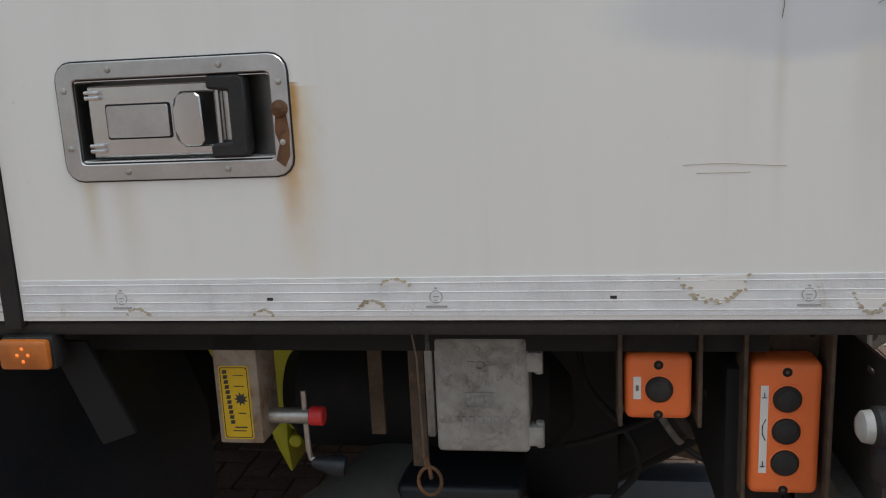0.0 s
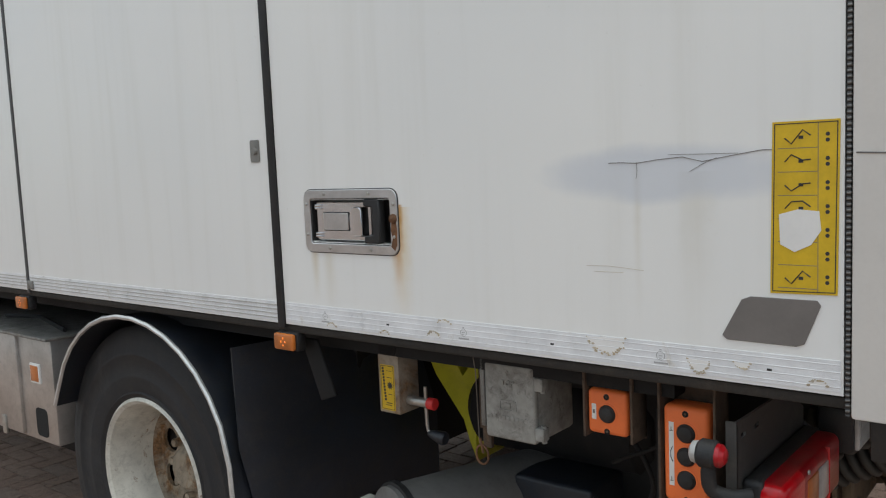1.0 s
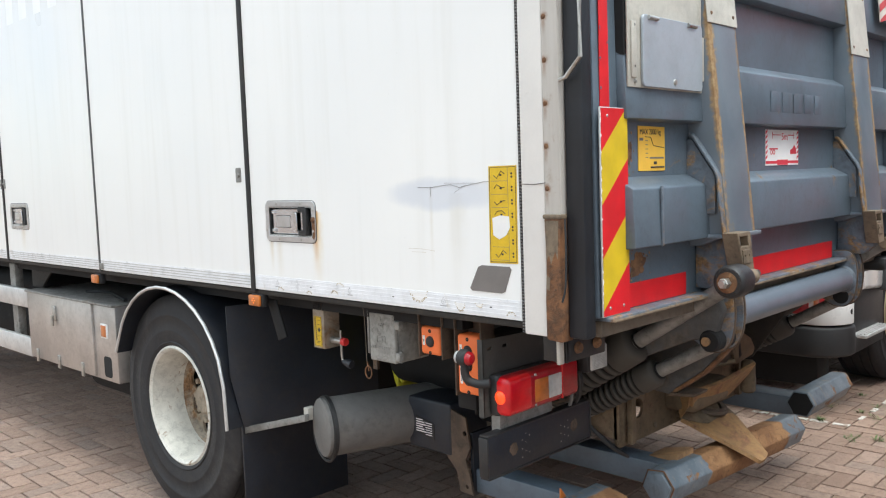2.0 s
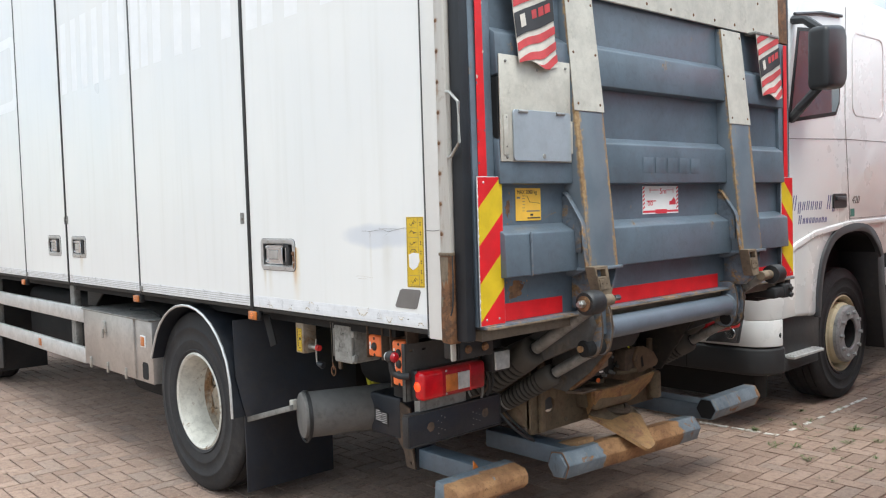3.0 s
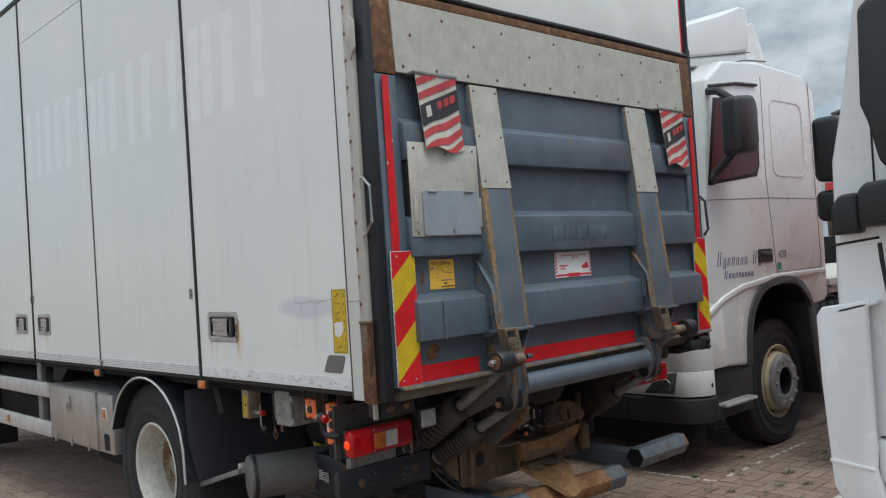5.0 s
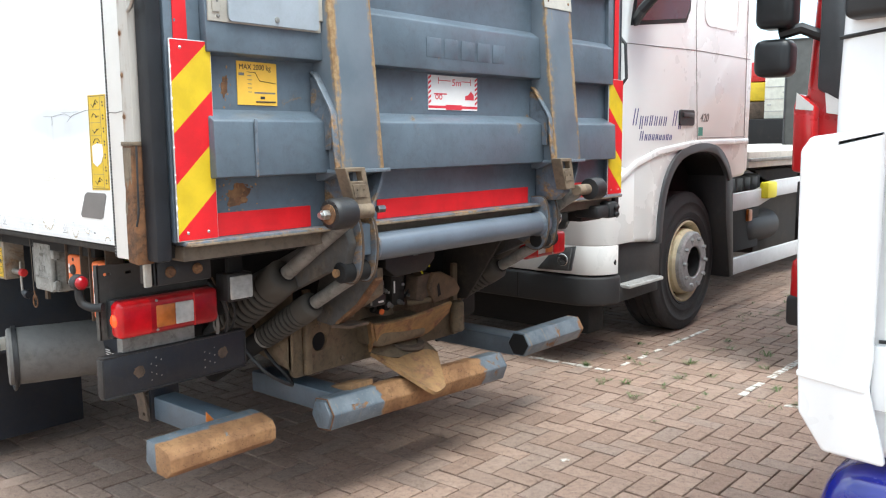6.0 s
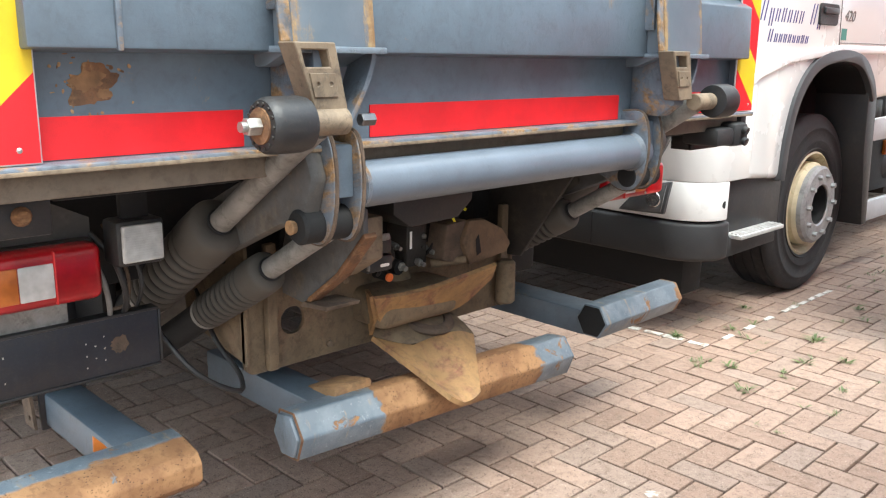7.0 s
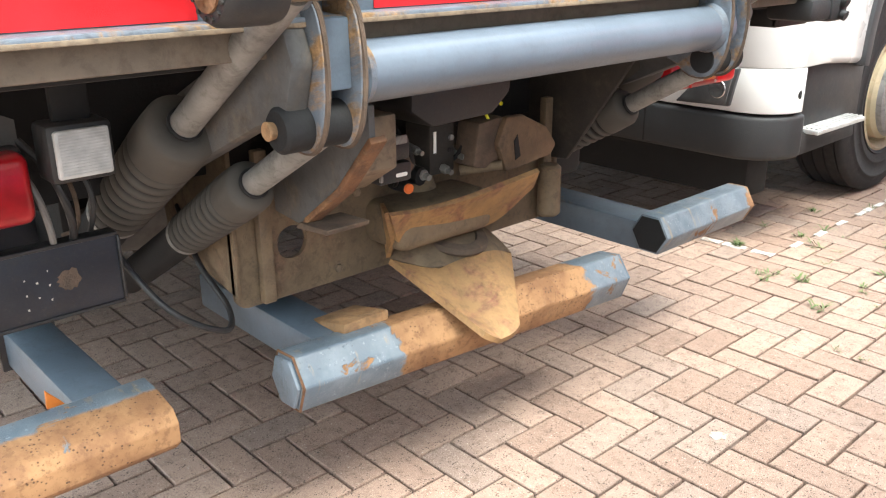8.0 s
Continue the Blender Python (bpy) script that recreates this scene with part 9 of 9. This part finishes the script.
far_truck(-15.0, -0.95, 7.0, M["cab_cold"], "white lorry with a dark roof parked beyond the cab", 1.35, 3.0, M["tarp"])
far_truck(-20.5, 3.4, 6.0, M["cab_cold"], "white lorry parked in the far row", 1.3, 2.9, M["tarp"])
cr = thing("body_stack", "pale swap-body panels with a red and yellow load beside them", "container", (-3.8, 16.4, 0))
wp = part("pale_panel", Solid().box(-4.12, -3.05, 16.0, 17.0, 1.76, 2.90, 0.02), M["crate"], cr)
for k in range(4):
    part("panel_line", Solid().box(-4.11, -3.06, 15.992, 16.002, 1.90 + 0.24 * k, 1.915 + 0.24 * k), M["grey_ink"], wp)
for k in range(3):
    part("panel_clip", Solid().box(-4.06 + 0.30 * k, -3.98 + 0.30 * k, 15.985, 16.002, 2.02 + 0.24 * k, 2.045 + 0.24 * k), M["grey_ink"], wp)
part("red_load", Solid().box(-4.75, -4.02, 16.3, 17.0, 2.52, 2.92, 0.03), M["cab_red"], cr)
part("yellow_load", Solid().box(-4.75, -4.05, 16.3, 17.0, 2.13, 2.51, 0.03), M["crate_y"], cr)
part("brown_load", Solid().box(-4.75, -4.05, 16.3, 17.0, 1.76, 2.12, 0.03), M["rust_dark"], cr)
# near-black block in place of the dark gap below the panels
part("stack_frame", Solid().box(-4.8, -3.0, 15.9, 17.1, 0.9, 1.755, 0.02), M["void"], cr)
for x in (-4.7, -3.2):
    part("stack_leg", Solid().box(x, x + 0.2, 16.0, 16.2, 0.0, 0.91), M["void"], cr)
gb = thing("bulkhead_panel", "tall grey perforated bulkhead standing on the load frame", "panel", (-1.7, 11.0, 1.3))
part("panel", Solid().box(-2.00, -1.10, 10.97, 11.03, 1.30, 2.74, 0.008), M["grey_wall"], gb)
part("panel_rim", Solid().box(-2.005, -1.985, 10.955, 11.035, 1.30, 2.75, 0.004).box(-2.005, -1.095, 10.955, 11.035, 2.73, 2.75, 0.004), M["trim"], gb)
lp = thing("street_lamp", "slender grey street lamp", "street lamp", (-44, 2.0, 0))
part("mast", Solid().rod((-44, 2.0, 0), (-44, 2.0, 8.3), 0.10, 0.06, 10), M["galv"], lp)
part("lamp_head", Solid().box(-44.1, -43.9, 2.0, 3.1, 8.25, 8.45, 0.05), M["galv"], lp)
lp = thing("street_lamp", "slender grey street lamp", "street lamp", (-16, 60.0, 0))
part("mast", Solid().rod((-16, 60, 0), (-16, 60, 11.0), 0.10, 0.06, 10), M["galv"], lp)
part("lamp_head", Solid().box(-16.9, -15.9, 59.9, 60.1, 10.9, 11.1, 0.05), M["galv"], lp)


def tree(x, y, h, r, seed, label):
    """A broad-leaved tree: tapered trunk, limbs, and a crown of many small leaf clumps."""
    rg = random.Random(seed)
    t = thing("tree", label, "tree", (x, y, 0), "trees beyond the yard")
    s = Solid().pipe([(x, y, 0), (x + 0.1, y, h * 0.25), (x, y + 0.1, h * 0.5)], 0.24, 10)
    tips = []
    for k in range(16):
        a, e = rg.uniform(0, 2 * math.pi), rg.uniform(0.15, 1.2)
        d = Vector((math.cos(a) * math.cos(e), math.sin(a) * math.cos(e), math.sin(e)))
        p = Vector((x, y, h * rg.uniform(0.25, 0.5)))
        q = p + d * r * rg.uniform(0.6, 1.0)
        s.pipe([p, (p + q) / 2 + Vector((0, 0, 0.2)), q], 0.07, 6)
        tips += [q, (p + q) / 2]
    part("trunk", s, M["bark"], t)
    vs, fs = [], []
    for k in range(9000):
        c = rg.choice(tips)
        p = c + Vector((rg.gauss(0, 1), rg.gauss(0, 1), rg.gauss(0, 0.8))) * r * 0.22
        u = Vector((rg.gauss(0, 1), rg.gauss(0, 1), rg.gauss(0, 1))).normalized() * rg.uniform(0.16, 0.32)
        w = u.orthogonal().normalized() * u.length * 0.7
        i = len(vs)
        vs += [p - u, p + w, p + u, p - w]
        fs.append((i, i + 1, i + 2, i + 3))
    me = bpy.data.meshes.new("crown")
    me.from_pydata([tuple(v - Vector((x, y, h * 0.6))) for v in vs], [], fs)
    me.materials.append(M["tree_leaf"])
    o = new("crown", me)
    o.parent = t
    o.location = (0, 0, h * 0.6)


for k, (x, y, h, r) in enumerate(((-62, 9, 10.4, 4.6), (-60, 13, 9.8, 4.2), (-60, 2, 10.6, 4.8), (-66, -7, 10.4, 5.0), (-64, 19, 9, 4.5))):
    tree(x, y, h, r, 20 + k, "leafy green tree beyond the yard")

# ---- ground ----
g = Solid().box(-320, 320, -320, 320, -0.30, -0.026)
tagged(part("ground", g, M["far_ground"]), "sandy ground between and beyond the pavers", "ground", "", "structure")
pv = tagged(part("pavement", Solid().box(-27, 20, -17, 21, -0.10, -0.022), M["sand"]), "herringbone pavement of reddish concrete pavers", "pavement", "", "structure")
A = 0.1045                      # paver module: length 2 A, width A
OX, OY, FLIP = -0.265, 1.232, 1
J = 0.0040                      # half joint


def paver_mesh(lx, ly, worn):
    """An upright-sided paver with a small chamfer round its face; worn ones have a rounder, slightly broken edge."""
    me = bpy.data.meshes.new("brick")
    rings = []
    for inset, z in ((0.0, -0.030), (0.0, -0.0030), (0.0012, -0.0010), (0.0032, 0.0)) if worn else ((0.0, -0.030), (0.0, -0.0025), (0.0025, 0.0)):
        rings.append([(sx * (lx / 2 - inset), sy * (ly / 2 - inset), z) for sx, sy in ((-1, -1), (1, -1), (1, 1), (-1, 1))])
    vs_ = [p for r in rings for p in r]
    fs_ = [(4 * k + i, 4 * k + (i + 1) % 4, 4 * k + 4 + (i + 1) % 4, 4 * k + 4 + i) for k in range(len(rings) - 1) for i in range(4)]
    n = len(vs_)
    me.from_pydata(vs_, [], fs_ + [(n - 4, n - 3, n - 2, n - 1)])
    me.materials.append(M["paver"])
    return me


ph, pvv = paver_mesh(2 * A - 2 * J, A - 2 * J, True), paver_mesh(A - 2 * J, 2 * A - 2 * J, True)
plain = {ph: paver_mesh(2 * A - 2 * J, A - 2 * J, False), pvv: paver_mesh(A - 2 * J, 2 * A - 2 * J, False)}
rg = random.Random(11)
vs, fs = [], []
count = 0
shape = {}
for me in (ph, pvv, *plain.values()):
    shape[me] = ([v.co.copy() for v in me.vertices], [tuple(f.vertices) for f in me.polygons])
for i in range(-262, 200):
    for j in range(-165, 200):
        k = (i - FLIP * j) % 4
        if k == 0:
            me, cx, cy = ph, OX + (i + 1.0) * A, OY + (j + 0.5) * A
        elif k == 3 and FLIP > 0:
            me, cx, cy = pvv, OX + (i + 0.5) * A, OY + (j + 1.0) * A
        elif k == 2 and FLIP < 0:
            me, cx, cy = pvv, OX + (i + 0.5) * A, OY + (j + 1.0) * A
        else:
            continue
        dz = rg.uniform(-0.002, 0.0015)
        if -0.75 < cx < 0.95 and 0.75 < cy < 3.1 and count < 300 and 0.9 * (cx + 0.75) > -(cy - 1.35):
            o = new("brick", me)
            o.location = Vector((cx, cy, dz)) - ORIGIN[pv]
            o.rotation_euler = (rg.uniform(-0.008, 0.008), rg.uniform(-0.008, 0.008), rg.uniform(-0.012, 0.012))
            o.parent = pv
            count += 1
        elif (cx + 3.5) ** 2 / 500 + (cy - 2) ** 2 / 330 < 1:
            b = len(vs)
            c, s_ = math.cos(rg.uniform(-0.012, 0.012)), rg.uniform(-0.012, 0.012)
            tx, ty = rg.uniform(-0.008, 0.008), rg.uniform(-0.008, 0.008)
            vl, fl_ = shape[me if -5 < cx < 3 and -1.5 < cy < 6 else plain[me]]
            vs += [(cx + v.x - s_ * v.y, cy + v.y + s_ * v.x, dz + v.z + tx * v.x + ty * v.y) for v in vl]
            fs += [tuple(n_ + b for n_ in f) for f in fl_]
me = bpy.data.meshes.new("paver_field")
me.from_pydata(vs, [], fs)
me.materials.append(M["paver"])
o = new("paver_field", me)
o.location = -ORIGIN[pv]
o.parent = pv
tagged(o, "more reddish pavers of the herringbone", "", "", "stuff")

# worn bay lines
lines = thing("bay_marking", "worn white bay lines painted on the pavers", "road marking", (0, 3.3, 0))
rl_ = random.Random(3)


def paint_line(x0, y0, x1, y1, w, keep=0.8):
    d = Vector((x1 - x0, y1 - y0, 0))
    n_ = max(1, int(d.length / 0.105))
    u = d.normalized()
    p = Vector((-u.y, u.x, 0))
    for k in range(n_):
        if rl_.random() > keep:
            continue
        a = Vector((x0, y0, 0)) + u * (k * d.length / n_ + 0.006 + rl_.uniform(0, 0.02))
        b = Vector((x0, y0, 0)) + u * ((k + 1) * d.length / n_ - 0.006)
        jj = [rl_.uniform(0.6, 1.05) * w / 2 for _ in range(4)]
        mid = (a + b) / 2
        pts = [a - p * jj[0], mid - p * jj[0] * rl_.uniform(0.7, 1.1), b - p * jj[1], b + p * jj[2], mid + p * jj[3] * rl_.uniform(0.7, 1.1), a + p * jj[3]]
        part("line_stroke", Solid().prism([(q.x, q.y) for q in pts], "z", 0.0, 0.0042), M["line"], lines)


paint_line(-0.95, 3.255, -0.36, 3.290, 0.050, 0.95)
paint_line(-0.362, 3.32, -0.362, 4.75, 0.034, 0.85)
paint_line(0.455, 3.29, 0.462, 4.4, 0.05, 0.75)
paint_line(0.45, 3.29, 1.6, 3.295, 0.055, 0.9)
part("paint_blot", Solid().plate([(0.195, 1.865), (0.215, 1.860), (0.235, 1.878), (0.228, 1.905), (0.205, 1.902), (0.19, 1.885)], [], Matrix.Translation((0, 0, 0.003)), 0.003), M["line"], lines)

# weeds in the joints
vs, fs = [], []
rw = random.Random(8)


def weed(x, y, n_, size):
    for _ in range(n_):
        a = rw.uniform(0, 2 * math.pi)
        ln = size * rw.uniform(0.5, 1.0)
        rise = rw.uniform(0.25, 1.1)
        d = Vector((math.cos(a), math.sin(a), 0))
        w = Vector((-d.y, d.x, 0)) * ln * rw.uniform(0.05, 0.12)
        p = Vector((x + rw.gauss(0, size * 0.25), y + rw.gauss(0, size * 0.25), 0.0))
        m_ = p + d * ln * 0.5 + Vector((0, 0, ln * 0.5 * rise))
        e_ = p + d * ln + Vector((0, 0, ln * 0.6 * rise))
        b = len(vs)
        vs.extend([tuple(p - w * 0.4), tuple(p + w * 0.4), tuple(m_ + w), tuple(m_ - w), tuple(e_)])
        fs.extend([(b, b + 1, b + 2, b + 3), (b + 3, b + 2, b + 4)])


for x, y, n_, size in ((-0.54, 3.30, 55, 0.042), (-0.30, 3.05, 14, 0.03), (0.297, 2.606, 8, 0.028), (0.20, 2.62, 7, 0.025), (-0.534, 4.018, 24, 0.04), (-0.403, 3.604, 24, 0.04), (-0.595, 3.634, 12, 0.035), (0.066, 3.161, 16, 0.03), (-0.90, 3.76, 10, 0.03), (0.05, 3.4, 18, 0.05), (0.18, 3.55, 20, 0.05), (-0.05, 3.75, 24, 0.06), (0.3, 3.2, 14, 0.04)):
    weed(x, y, n_, size)
for k in range(170):
    x, y = rw.uniform(-0.45, 1.4), rw.uniform(2.9, 7.5)
    gi = round((x - OX) / A) * A + OX
    weed(gi if k % 2 else x, y if k % 2 else round((y - OY) / A) * A + OY, rw.randint(4, 18), rw.uniform(0.025, 0.07))
for k in range(50):
    weed(rw.uniform(-6, -3), rw.uniform(-1.5, 0.3), rw.randint(3, 7), rw.uniform(0.015, 0.03))
me = bpy.data.meshes.new("weeds")
me.from_pydata(vs, [], fs)
me.materials.append(M["leaf"])
tagged(new("weeds", me), "small green weeds growing from the paver joints", "weed", "", "stuff")
